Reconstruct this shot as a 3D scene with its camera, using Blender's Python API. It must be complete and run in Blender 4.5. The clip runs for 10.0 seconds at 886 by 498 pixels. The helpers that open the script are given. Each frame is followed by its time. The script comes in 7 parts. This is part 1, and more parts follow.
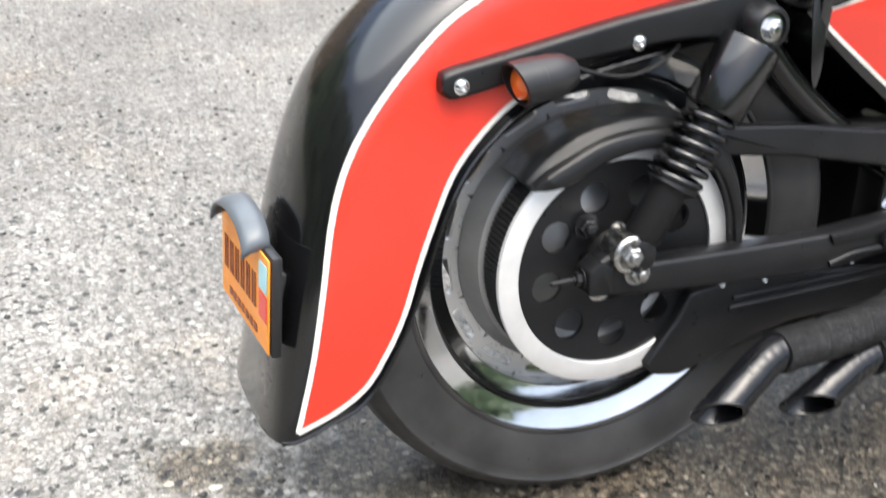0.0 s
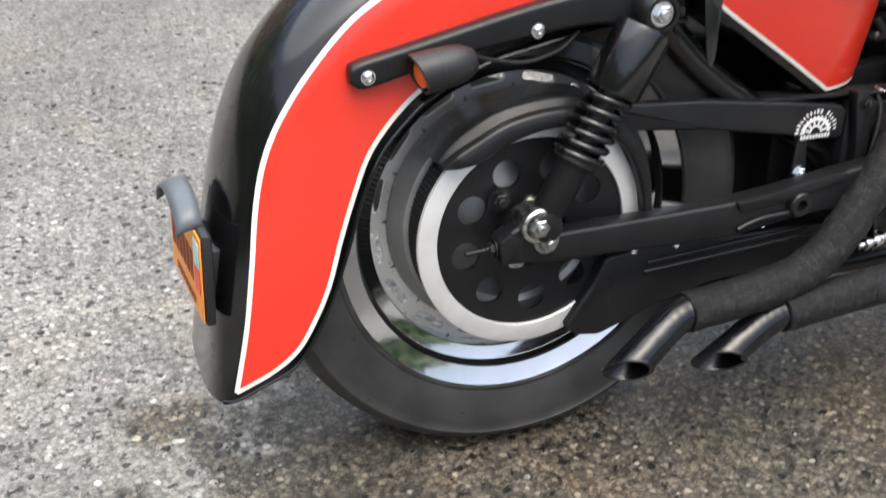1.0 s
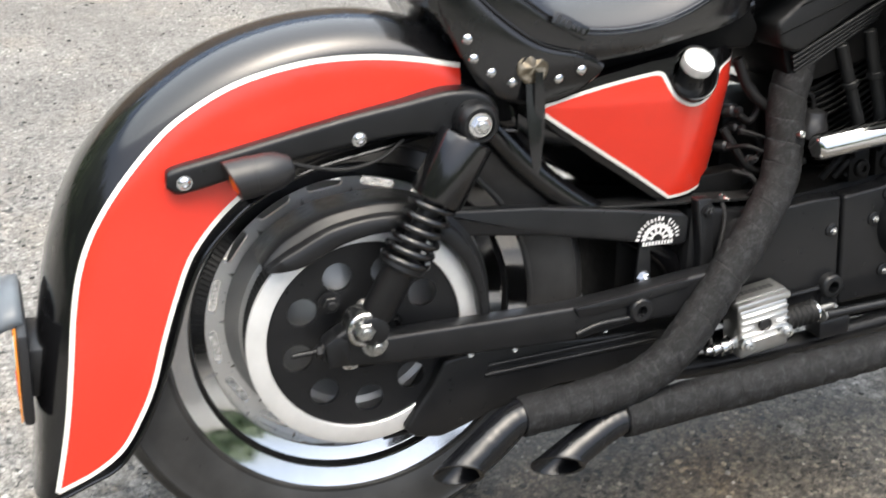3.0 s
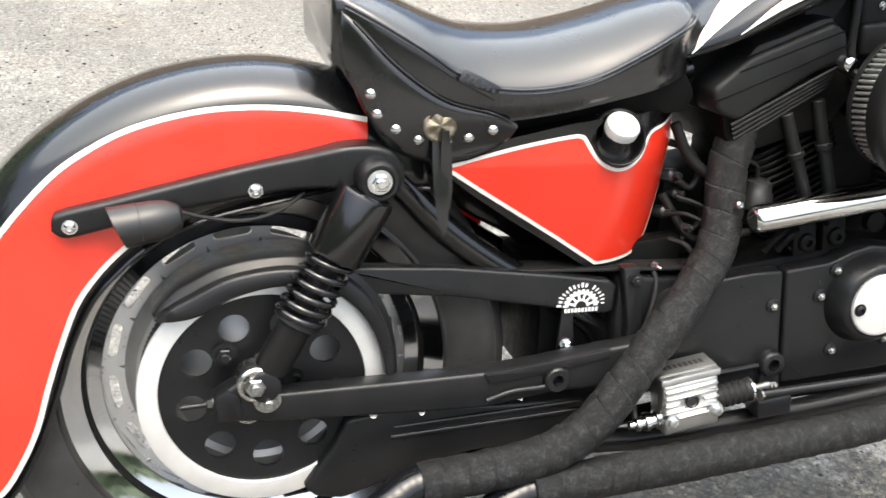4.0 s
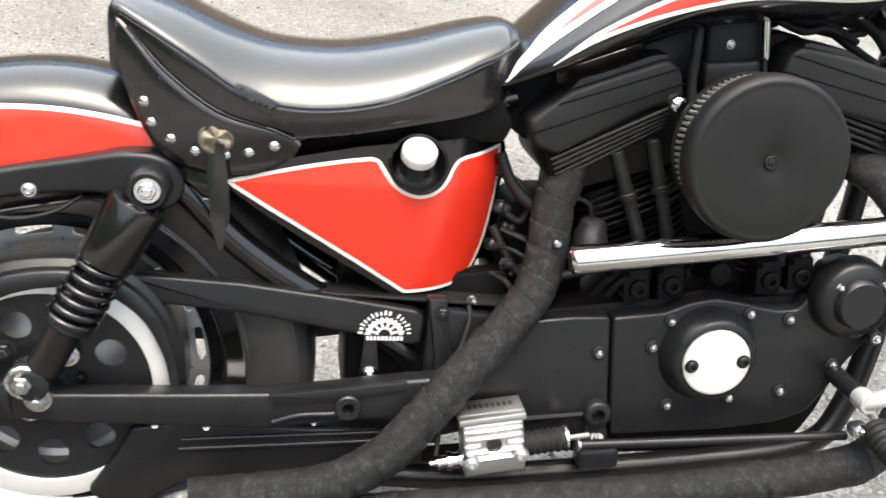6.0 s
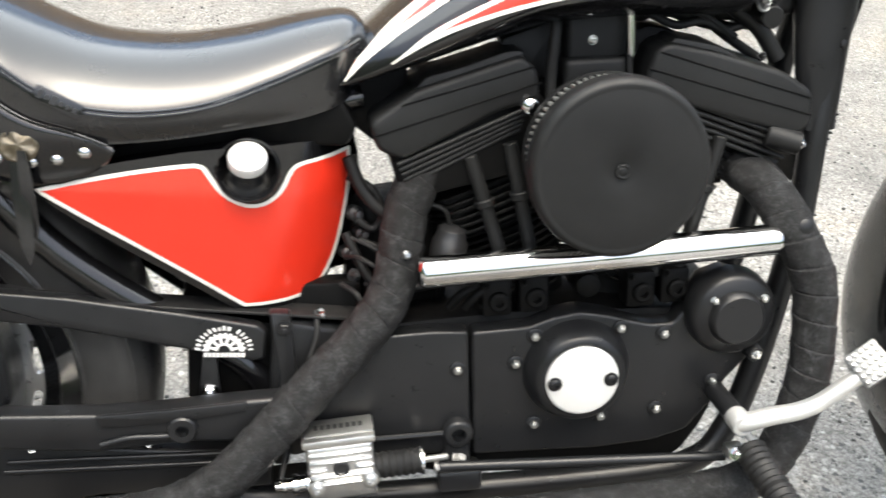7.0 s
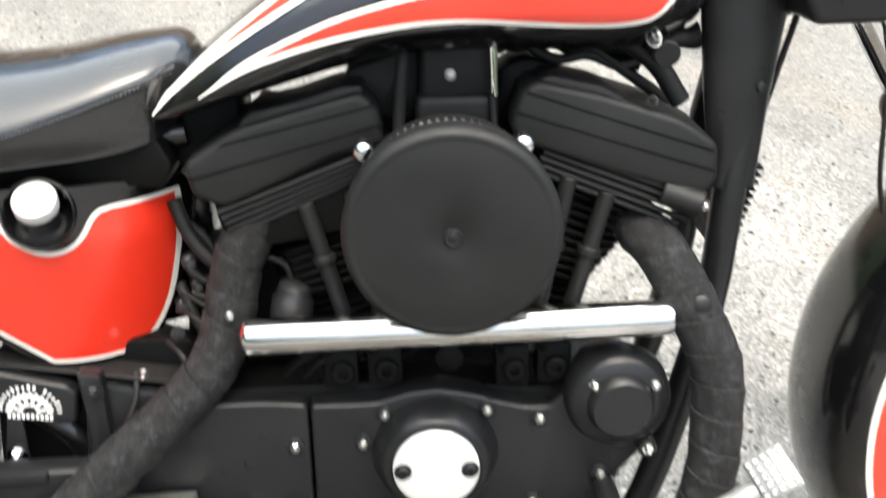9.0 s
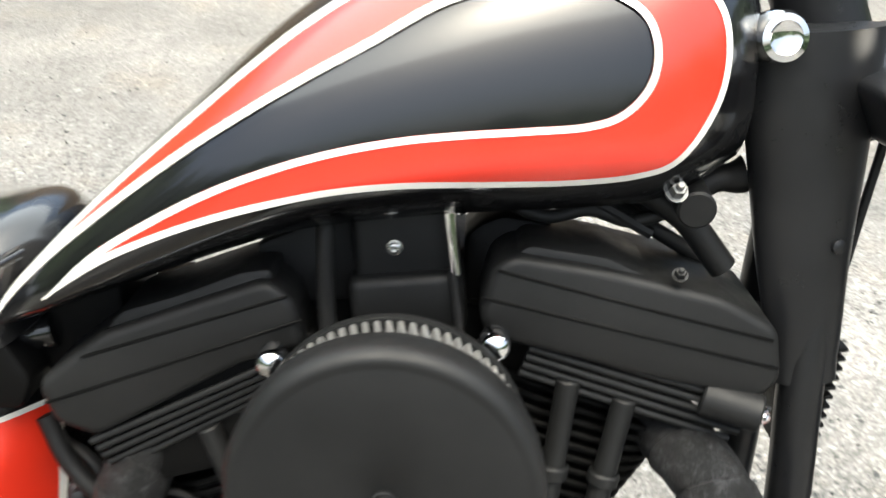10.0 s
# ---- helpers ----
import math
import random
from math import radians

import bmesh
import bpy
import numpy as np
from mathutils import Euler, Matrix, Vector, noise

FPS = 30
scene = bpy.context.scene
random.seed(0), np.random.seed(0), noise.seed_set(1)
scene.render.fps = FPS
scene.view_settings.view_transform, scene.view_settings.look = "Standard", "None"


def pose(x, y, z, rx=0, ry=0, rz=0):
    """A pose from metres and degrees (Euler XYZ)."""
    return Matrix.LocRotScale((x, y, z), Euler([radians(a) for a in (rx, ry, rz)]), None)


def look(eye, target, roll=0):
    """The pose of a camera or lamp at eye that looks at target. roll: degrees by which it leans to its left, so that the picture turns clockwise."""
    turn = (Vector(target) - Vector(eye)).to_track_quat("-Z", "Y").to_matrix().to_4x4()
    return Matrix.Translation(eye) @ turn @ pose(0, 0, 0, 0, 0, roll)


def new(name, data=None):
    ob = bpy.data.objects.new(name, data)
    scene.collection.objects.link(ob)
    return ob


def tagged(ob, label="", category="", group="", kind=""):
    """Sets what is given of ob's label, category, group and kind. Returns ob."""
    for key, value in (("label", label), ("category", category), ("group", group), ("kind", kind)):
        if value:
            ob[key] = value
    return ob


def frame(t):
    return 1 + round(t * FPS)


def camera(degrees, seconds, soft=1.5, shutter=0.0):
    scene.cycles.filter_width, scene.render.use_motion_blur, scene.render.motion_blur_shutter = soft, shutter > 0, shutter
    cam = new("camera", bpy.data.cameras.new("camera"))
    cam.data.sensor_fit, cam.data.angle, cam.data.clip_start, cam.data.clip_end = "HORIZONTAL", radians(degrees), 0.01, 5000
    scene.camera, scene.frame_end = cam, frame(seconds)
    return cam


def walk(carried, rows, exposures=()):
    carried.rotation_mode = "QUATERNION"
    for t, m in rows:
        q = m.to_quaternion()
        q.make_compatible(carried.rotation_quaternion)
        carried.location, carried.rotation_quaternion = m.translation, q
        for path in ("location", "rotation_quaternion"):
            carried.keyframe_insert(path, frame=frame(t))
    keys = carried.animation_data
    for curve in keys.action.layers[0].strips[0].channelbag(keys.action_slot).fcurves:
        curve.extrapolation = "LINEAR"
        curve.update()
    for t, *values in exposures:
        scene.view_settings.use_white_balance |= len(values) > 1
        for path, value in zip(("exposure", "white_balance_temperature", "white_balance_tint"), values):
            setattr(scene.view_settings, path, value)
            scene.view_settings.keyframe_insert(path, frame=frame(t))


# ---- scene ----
cam = camera(46.4, 10.0, shutter=0.4)
PATH = [
    (0, (-0.591, -0.931, 0.927), (0.114, 0.632, -0.102), 5.2),
    (0.5, (-0.524, -0.95, 0.96), (0.12, 0.532, -0.217), 2.3),
    (1, (-0.494, -1.046, 1.009), (0.123, 0.498, -0.103), 2.9),
    (1.5, (-0.47, -1.113, 1.037), (0.16, 0.507, 0.047), 3.1),
    (2, (-0.435, -1.143, 1.04), (0.162, 0.486, 0.045), 3.0),
    (2.5, (-0.38, -1.125, 1.032), (0.221, 0.499, 0.032), 2.7),
    (3, (-0.305, -1.115, 1.047), (0.334, 0.51, 0.072), 3.6),
    (3.2, (-0.267, -1.113, 1.061), (0.353, 0.539, 0.119), 4.0),
    (4.3, (-0.048, -1.135, 1.081), (0.444, 0.562, 0.144), 5.5),
    (4.5, (0.003, -1.159, 1.096), (0.452, 0.548, 0.154), 6.2),
    (5, (0.118, -1.216, 1.106), (0.449, 0.511, 0.152), 5.7),
    (5.5, (0.169, -1.207, 1.095), (0.515, 0.53, 0.167), 5.5),
    (5.7, (0.207, -1.191, 1.094), (0.533, 0.554, 0.173), 6.2),
    (6.8, (0.42, -1.092, 1.119), (0.716, 0.625, 0.138), 6.0),
    (7, (0.461, -1.084, 1.119), (0.776, 0.628, 0.134), 6.4),
    (7.5, (0.62, -1.114, 1.14), (0.846, 0.619, 0.17), 8.1),
    (8, (0.676, -1.11, 1.139), (0.891, 0.621, 0.16), 9.8),
    (8.2, (0.732, -1.086, 1.117), (0.89, 0.696, 0.222), 9.9),
    (8.5, (0.695, -1.024, 1.169), (0.984, 0.652, 0.117), 10.5),
    (8.8, (0.705, -0.977, 1.126), (0.907, 0.702, 0.058), 7.4),
    (9, (0.736, -0.925, 1.123), (0.879, 0.793, 0.109), 6.1),
    (9.2, (0.738, -0.888, 1.13), (0.841, 0.851, 0.148), 3.4),
    (9.5, (0.744, -0.793, 1.16), (0.8, 0.918, 0.127), -1.0),
    (9.8, (0.783, -0.691, 1.137), (0.847, 1.049, 0.154), 2.1),
    (10, (0.846, -0.629, 1.094), (0.815, 1.143, 0.176), 1.5),
]
walk(cam, [(t, look(eye, target, roll)) for t, eye, target, roll in PATH],
     exposures=[(t, stops, kelvin, tint) for t, stops, kelvin, tint in ((0.0, 1.46, 6180, 5), (0.4, 1.12, 6200, 5), (0.7, 0.98, 6200, 5), (1.1, 1.00, 6230, 5), (1.5, 1.17, 6280, 4), (2.1, 1.18, 6300, 4), (2.5, 1.17, 6320, 4), (3.0, 1.34, 6350, 4), (4.5, 1.68, 6480, 3), (5.5, 1.70, 6480, 3), (8.0, 1.73, 6380, 2), (9.2, 1.80, 6400, 2), (10.0, 1.70, 6450, 0))])

# ---- sky and light: bright overcast ----
world = bpy.data.worlds.new("overcast_sky")
scene.world = world
world.use_nodes = True
wn, wl = world.node_tree.nodes, world.node_tree.links
sky = wn.new("ShaderNodeTexSky")
sky.sky_type, sky.sun_disc = "NISHITA", False
sky.sun_elevation, sky.sun_rotation = radians(73), radians(180)
sky.air_density, sky.dust_density, sky.ozone_density = 0.75, 7.5, 0.4
wl.new(sky.outputs["Color"], wn["Background"].inputs["Color"])
wn["Background"].inputs["Strength"].default_value = 0.15

sun = new("sun", bpy.data.lights.new("sun", "SUN"))
sun.data.energy, sun.data.angle, sun.data.color = 1.7, radians(105), (1.0, 0.99, 0.975)
sun.matrix_world = look((0.0, 1.0, 5.0), (0, 0, 0))

# ---- materials ----
def material(name):
    m = bpy.data.materials.new(name)
    m.use_nodes = True
    t = m.node_tree
    return m, t.nodes, t.links, t.nodes["Principled BSDF"]


def noise_node(nodes, links, scale, detail=4.0, rough=0.55):
    co = nodes.new("ShaderNodeTexCoord")
    n = nodes.new("ShaderNodeTexNoise")
    n.inputs["Scale"].default_value, n.inputs["Detail"].default_value, n.inputs["Roughness"].default_value = scale, detail, rough
    links.new(co.outputs["Object"], n.inputs["Vector"])
    return n


def ramp_node(nodes, links, src, stops):
    r = nodes.new("ShaderNodeValToRGB")
    while len(r.color_ramp.elements) < len(stops):
        r.color_ramp.elements.new(0.5)
    for e, (p, c) in zip(r.color_ramp.elements, stops):
        e.position, e.color = p, (*c, 1) if len(c) == 3 else c
    links.new(src, r.inputs["Fac"])
    return r


def bump_node(nodes, links, src, p, strength, distance):
    b = nodes.new("ShaderNodeBump")
    b.inputs["Strength"].default_value, b.inputs["Distance"].default_value = strength, distance
    links.new(src, b.inputs["Height"])
    links.new(b.outputs["Normal"], p.inputs["Normal"])
    return b


def surface(name, low, high, rough=(0.3, 0.5), metal=0.0, scale=14.0, grain=400.0, bump=0.05, coat=0.0, coat_rough=0.05, spec=0.5, coat_ior=1.5):
    """A surface with broad colour variation, a finer variation of gloss, and a fine grain in relief."""
    m, n, l, p = material(name)
    broad, fine = noise_node(n, l, scale, 5), noise_node(n, l, grain, 3)
    col = ramp_node(n, l, broad.outputs["Fac"], [(0.3, low), (0.7, high)])
    l.new(col.outputs["Color"], p.inputs["Base Color"])
    wear = noise_node(n, l, scale * 5, 6, 0.65)
    ro = ramp_node(n, l, wear.outputs["Fac"], [(0.3, (rough[0],) * 3), (0.7, (rough[1],) * 3)])
    l.new(ro.outputs["Color"], p.inputs["Roughness"])
    p.inputs["Metallic"].default_value = metal
    p.inputs["Coat Weight"].default_value, p.inputs["Coat Roughness"].default_value = coat, coat_rough
    p.inputs["Specular IOR Level"].default_value, p.inputs["Coat IOR"].default_value = spec, coat_ior
    if bump:
        bump_node(n, l, fine.outputs["Fac"], p, bump, 0.001)
    return m


GLOSS_BLACK = surface("gloss_black_paint", (0.0025, 0.0025, 0.003), (0.0045, 0.0045, 0.005), (0.3, 0.4), coat=1.0, coat_rough=0.13, bump=0.0, spec=0.1, coat_ior=1.6)
SATIN_BLACK = surface("satin_black_paint", (0.0065, 0.0068, 0.0076), (0.0115, 0.0118, 0.0128), (0.26, 0.40), grain=900, bump=0.08, spec=0.34)
MATT_BLACK = surface("wrinkle_black_enamel", (0.0066, 0.0069, 0.0071), (0.0108, 0.0111, 0.0113), (0.42, 0.58), grain=1100, bump=0.16, spec=0.27)
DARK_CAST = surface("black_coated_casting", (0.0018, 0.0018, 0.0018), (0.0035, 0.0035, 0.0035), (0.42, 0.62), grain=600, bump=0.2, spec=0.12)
RED = surface("signal_red_paint", (0.66, 0.027, 0.011), (0.70, 0.031, 0.013), (0.30, 0.38), coat=0.85, coat_rough=0.18, bump=0.0)
WHITE = surface("white_pinstripe_paint", (0.72, 0.70, 0.64), (0.82, 0.80, 0.74), (0.3, 0.4), coat=0.4, bump=0.0)
CHROME = surface("chrome_plate", (0.66, 0.665, 0.67), (0.76, 0.76, 0.76), (0.05, 0.12), metal=1.0, bump=0.0)
ALLOY = surface("brushed_aluminium", (0.52, 0.52, 0.51), (0.66, 0.66, 0.65), (0.28, 0.44), metal=1.0, grain=700, bump=0.12)
BLASTED = surface("bead_blasted_aluminium", (0.72, 0.72, 0.71), (0.82, 0.82, 0.81), (0.36, 0.5), metal=0.55, grain=900, bump=0.2)
FLANGE = surface("machined_aluminium_flange", (0.74, 0.74, 0.73), (0.84, 0.84, 0.83), (0.34, 0.46), metal=0.55, scale=30, grain=700, bump=0.15)
DISC_ALLOY = surface("satin_wheel_alloy", (0.60, 0.60, 0.595), (0.72, 0.72, 0.71), (0.28, 0.42), metal=0.8, grain=600, bump=0.06)
GREY_ALLOY = surface("dull_cast_aluminium", (0.20, 0.20, 0.195), (0.30, 0.30, 0.29), (0.38, 0.55), metal=0.85, grain=500, bump=0.15)
RIM_GREY = surface("satin_grey_wheel_paint", (0.25, 0.252, 0.248), (0.34, 0.34, 0.335), (0.30, 0.46), metal=0.55, grain=600, bump=0.08)
ZINC = surface("zinc_plated_steel", (0.52, 0.52, 0.50), (0.70, 0.70, 0.68), (0.18, 0.34), metal=1.0, bump=0.05)
RUBBER = surface("black_rubber", (0.006, 0.006, 0.0063), (0.014, 0.014, 0.014), (0.46, 0.66), scale=9, grain=500, bump=0.15, spec=0.28)
TYRE = surface("weathered_tyre_rubber", (0.016, 0.0158, 0.0155), (0.040, 0.0395, 0.039), (0.26, 0.46), scale=16, grain=420, bump=0.2, spec=0.5)
PLASTIC = surface("black_plastic", (0.012, 0.012, 0.013), (0.018, 0.018, 0.019), (0.32, 0.42), bump=0.04)
AMBER = surface("amber_lens", (0.50, 0.09, 0.008), (0.60, 0.12, 0.010), (0.12, 0.2), coat=1.0, bump=0.0)
VISOR = surface("blue_grey_visor_paint", (0.08, 0.093, 0.108), (0.11, 0.125, 0.142), (0.3, 0.42), bump=0.05)
PLATE = surface("orange_plate_sheeting", (0.74, 0.25, 0.02), (0.80, 0.29, 0.026), (0.35, 0.5), bump=0.02)
PLATE_DARK = surface("dark_plate_print", (0.16, 0.035, 0.012), (0.22, 0.05, 0.016), (0.4, 0.5), bump=0.0)
STICKER_BLUE = surface("pale_blue_sticker", (0.32, 0.58, 0.66), (0.38, 0.64, 0.70), (0.35, 0.45), bump=0.0)
STICKER_RED = surface("red_sticker", (0.60, 0.04, 0.04), (0.66, 0.06, 0.05), (0.35, 0.45), bump=0.0)
CAST_ALU = surface("pale_cast_aluminium", (0.50, 0.50, 0.49), (0.64, 0.64, 0.63), (0.34, 0.5), metal=0.65, grain=700, bump=0.15)
CONCHO = surface("antique_bronze", (0.10, 0.082, 0.055), (0.26, 0.225, 0.17), (0.25, 0.45), metal=0.9, scale=90, grain=500, bump=0.3)
SCREW = surface("dull_screw_steel", (0.34, 0.34, 0.33), (0.52, 0.52, 0.50), (0.22, 0.38), metal=1.0, scale=120, bump=0.05)
DECAL = surface("white_decal_print", (0.66, 0.66, 0.65), (0.78, 0.78, 0.77), (0.35, 0.5), bump=0.0)


def leather_material():
    m, n, l, p = material("black_leather")
    broad = noise_node(n, l, 9, 5)
    col = ramp_node(n, l, broad.outputs["Fac"], [(0.3, (0.004, 0.004, 0.0045)), (0.7, (0.008, 0.008, 0.0088))])
    l.new(col.outputs["Color"], p.inputs["Base Color"])
    co, v = n.new("ShaderNodeTexCoord"), n.new("ShaderNodeTexVoronoi")
    v.inputs["Scale"].default_value = 650
    l.new(co.outputs["Object"], v.inputs["Vector"])
    bump_node(n, l, v.outputs["Distance"], p, 0.09, 0.0005)
    ro = ramp_node(n, l, noise_node(n, l, 22, 5).outputs["Fac"], [(0.3, (0.18,) * 3), (0.7, (0.30,) * 3)])
    l.new(ro.outputs["Color"], p.inputs["Roughness"])
    p.inputs["Specular IOR Level"].default_value = 0.25
    p.inputs["Coat Weight"].default_value, p.inputs["Coat Roughness"].default_value, p.inputs["Coat IOR"].default_value = 0.95, 0.15, 1.54
    return m


def wrap_material():
    m, n, l, p = material("black_fibreglass_exhaust_wrap")
    fine, mottle = noise_node(n, l, 300, 6, 0.85), noise_node(n, l, 85, 4, 0.7)
    both = n.new("ShaderNodeMath")
    both.operation = "MULTIPLY_ADD"
    l.new(mottle.outputs["Fac"], both.inputs[0])
    both.inputs[1].default_value = 0.55
    l.new(fine.outputs["Fac"], both.inputs[2])
    col = ramp_node(n, l, both.outputs["Value"], [(0.62, (0.0012, 0.0012, 0.0014)), (0.78, (0.0050, 0.0052, 0.0057)), (0.96, (0.045, 0.046, 0.050))])
    l.new(col.outputs["Color"], p.inputs["Base Color"])
    bump_node(n, l, both.outputs["Value"], p, 0.9, 0.0022)
    p.inputs["Roughness"].default_value, p.inputs["Specular IOR Level"].default_value = 0.58, 0.36
    return m


def asphalt_material():
    """Coarse damp asphalt: pale and dark aggregate in a grey binder, with a wetter, darker area that also holds painted
    shade.
    """
    m, n, l, p = material("damp_coarse_asphalt")
    co = n.new("ShaderNodeTexCoord")
    # the aggregate is irregular: its cells are pushed about by a finer noise
    push = n.new("ShaderNodeVectorMath")
    push.operation = "MULTIPLY_ADD"
    l.new(noise_node(n, l, 150, 3, 0.6).outputs["Color"], push.inputs[0])
    push.inputs[1].default_value = (0.009, 0.009, 0.0)
    l.new(co.outputs["Object"], push.inputs[2])
    def voro(scale, feature="F1"):
        v = n.new("ShaderNodeTexVoronoi")
        v.feature = feature
        v.inputs["Scale"].default_value = scale
        l.new(push.outputs["Vector"], v.inputs["Vector"])
        return v
    def mix(fac, a, b, kind="MIX"):
        x = n.new("ShaderNodeMix")
        x.data_type, x.blend_type = "RGBA", kind
        for s, k in ((fac, 0), (a, 6), (b, 7)):
            if isinstance(s, (int, float)):
                x.inputs[k].default_value = s
            elif isinstance(s, tuple):
                x.inputs[k].default_value = (*s, 1)
            else:
                l.new(s, x.inputs[k])
        return x.outputs[2]
    big, small = voro(122), voro(340)
    sep = n.new("ShaderNodeSeparateColor")
    l.new(big.outputs["Color"], sep.inputs["Color"])
    stone = ramp_node(n, l, sep.outputs["Red"], [(0.0, (0.095, 0.091, 0.086)), (0.22, (0.145, 0.139, 0.130)), (0.45, (0.178, 0.173, 0.165)), (0.7, (0.20, 0.190, 0.176)), (0.92, (0.235, 0.229, 0.219)), (1.0, (0.31, 0.305, 0.295))])
    sep2 = n.new("ShaderNodeSeparateColor")
    l.new(small.outputs["Color"], sep2.inputs["Color"])
    sand = ramp_node(n, l, sep2.outputs["Green"], [(0.0, (0.085, 0.081, 0.075)), (0.5, (0.150, 0.144, 0.135)), (1.0, (0.235, 0.228, 0.217))])
    pick = ramp_node(n, l, sep.outputs["Green"], [(0.45, (0, 0, 0)), (0.52, (1, 1, 1))])
    agg = mix(pick.outputs["Color"], sand.outputs["Color"], stone.outputs["Color"])
    gap = ramp_node(n, l, big.outputs["Distance"], [(0.42, (1.34, 1.34, 1.35)), (0.78, (0.74, 0.735, 0.72))])
    agg = mix(1.0, agg, gap.outputs["Color"], "MULTIPLY")
    # scattered open pits where stones have come out, thicker in some places than in others
    pit = n.new("ShaderNodeMath")
    pit.operation = "MULTIPLY_ADD"
    l.new(noise_node(n, l, 3.5, 3, 0.5).outputs["Fac"], pit.inputs[0])
    pit.inputs[1].default_value = 0.22
    l.new(noise_node(n, l, 60, 3, 0.62).outputs["Fac"], pit.inputs[2])
    hole = ramp_node(n, l, pit.outputs["Value"], [(0.722, (0, 0, 0)), (0.77, (1, 1, 1))]).outputs["Color"]
    agg = mix(hole, agg, (0.032, 0.030, 0.027))
    # single dark chips and a few pale ones, about a fingernail across
    chip = voro(44)
    sep3 = n.new("ShaderNodeSeparateColor")
    l.new(chip.outputs["Color"], sep3.inputs["Color"])
    blob = ramp_node(n, l, chip.outputs["Distance"], [(0.22, (1, 1, 1)), (0.27, (0, 0, 0))]).outputs["Color"]
    dark_chip = mix(1.0, blob, ramp_node(n, l, sep3.outputs["Red"], [(0.17, (1, 1, 1)), (0.19, (0, 0, 0))]).outputs["Color"], "MULTIPLY")
    pale_chip = mix(1.0, blob, ramp_node(n, l, sep3.outputs["Green"], [(0.09, (1, 1, 1)), (0.11, (0, 0, 0))]).outputs["Color"], "MULTIPLY")
    agg = mix(dark_chip, agg, (0.026, 0.025, 0.024))
    agg = mix(pale_chip, agg, (0.40, 0.39, 0.37))
    broad = noise_node(n, l, 1.3, 6, 0.6)
    tone = ramp_node(n, l, broad.outputs["Fac"], [(0.36, (0.72, 0.705, 0.68)), (0.64, (1.30, 1.29, 1.26))])
    col = mix(1.0, agg, tone.outputs["Color"], "MULTIPLY")
    # hand-sized paler and darker blotches
    blotch = ramp_node(n, l, noise_node(n, l, 11, 5, 0.7).outputs["Fac"], [(0.34, (0.85, 0.845, 0.83)), (0.52, (1, 1, 1)), (0.68, (1.14, 1.14, 1.13))])
    col = mix(1.0, col, blotch.outputs["Color"], "MULTIPLY")
    # a worn patch of pale stones behind the rear wheel
    near = n.new("ShaderNodeVectorMath")
    near.operation = "DISTANCE"
    ragged2 = n.new("ShaderNodeVectorMath")
    ragged2.operation = "MULTIPLY_ADD"
    l.new(noise_node(n, l, 14, 4, 0.6).outputs["Color"], ragged2.inputs[0])
    ragged2.inputs[1].default_value = (0.28, 0.28, 0.28)
    l.new(co.outputs["Object"], ragged2.inputs[2])
    l.new(ragged2.outputs["Vector"], near.inputs[0])
    near.inputs[1].default_value = (-0.30, 0.08, 0.14)
    pale = ramp_node(n, l, near.outputs["Value"], [(0.15, (1.18, 1.19, 1.18)), (0.22, (1, 1, 1))])
    col = mix(1.0, col, pale.outputs["Color"], "MULTIPLY")
    # brown earth trodden into the asphalt here and there
    earth = ramp_node(n, l, noise_node(n, l, 2.6, 7, 0.68).outputs["Fac"], [(0.52, (1, 1, 1)), (0.70, (0.88, 0.80, 0.70))])
    col = mix(1.0, col, earth.outputs["Color"], "MULTIPLY")
    # an irregular wet brown patch where the motorcycle stands, its soft shade painted in
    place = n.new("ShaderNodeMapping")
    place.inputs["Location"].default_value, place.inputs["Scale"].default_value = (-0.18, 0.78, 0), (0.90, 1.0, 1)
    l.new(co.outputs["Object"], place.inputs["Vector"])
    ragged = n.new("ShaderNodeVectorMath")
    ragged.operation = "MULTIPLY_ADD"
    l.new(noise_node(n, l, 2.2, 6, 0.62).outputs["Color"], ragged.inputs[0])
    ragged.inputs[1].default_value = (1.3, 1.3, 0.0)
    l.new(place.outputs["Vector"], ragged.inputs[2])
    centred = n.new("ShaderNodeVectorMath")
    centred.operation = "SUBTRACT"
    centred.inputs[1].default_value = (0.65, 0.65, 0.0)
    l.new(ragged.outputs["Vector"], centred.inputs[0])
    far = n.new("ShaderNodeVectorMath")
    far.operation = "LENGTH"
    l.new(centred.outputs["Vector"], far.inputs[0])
    wet_shade = ramp_node(n, l, far.outputs["Value"], [(0.96, (1, 1, 1)), (1.50, (0, 0, 0))])
    # the deepened colour covers both the wetness and the motorcycle's shade
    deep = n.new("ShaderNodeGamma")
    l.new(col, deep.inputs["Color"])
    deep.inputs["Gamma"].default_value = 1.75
    soaked_shade = mix(1.0, deep.outputs["Color"], (1.12, 1.05, 0.95), "MULTIPLY")
    col = mix(wet_shade.outputs["Color"], col, soaked_shade)
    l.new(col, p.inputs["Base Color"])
    ro = ramp_node(n, l, noise_node(n, l, 35, 5, 0.7).outputs["Fac"], [(0.35, (0.42,) * 3), (0.65, (0.62,) * 3)])
    l.new(ro.outputs["Color"], p.inputs["Roughness"])
    p.inputs["Coat Weight"].default_value, p.inputs["Coat Roughness"].default_value, p.inputs["Coat IOR"].default_value = 0.45, 0.30, 1.33
    h = mix(0.45, big.outputs["Distance"], small.outputs["Distance"])
    h = mix(0.42, h, noise_node(n, l, 48, 3, 0.6).outputs["Color"])
    h = mix(hole, h, (1.6, 1.6, 1.6))
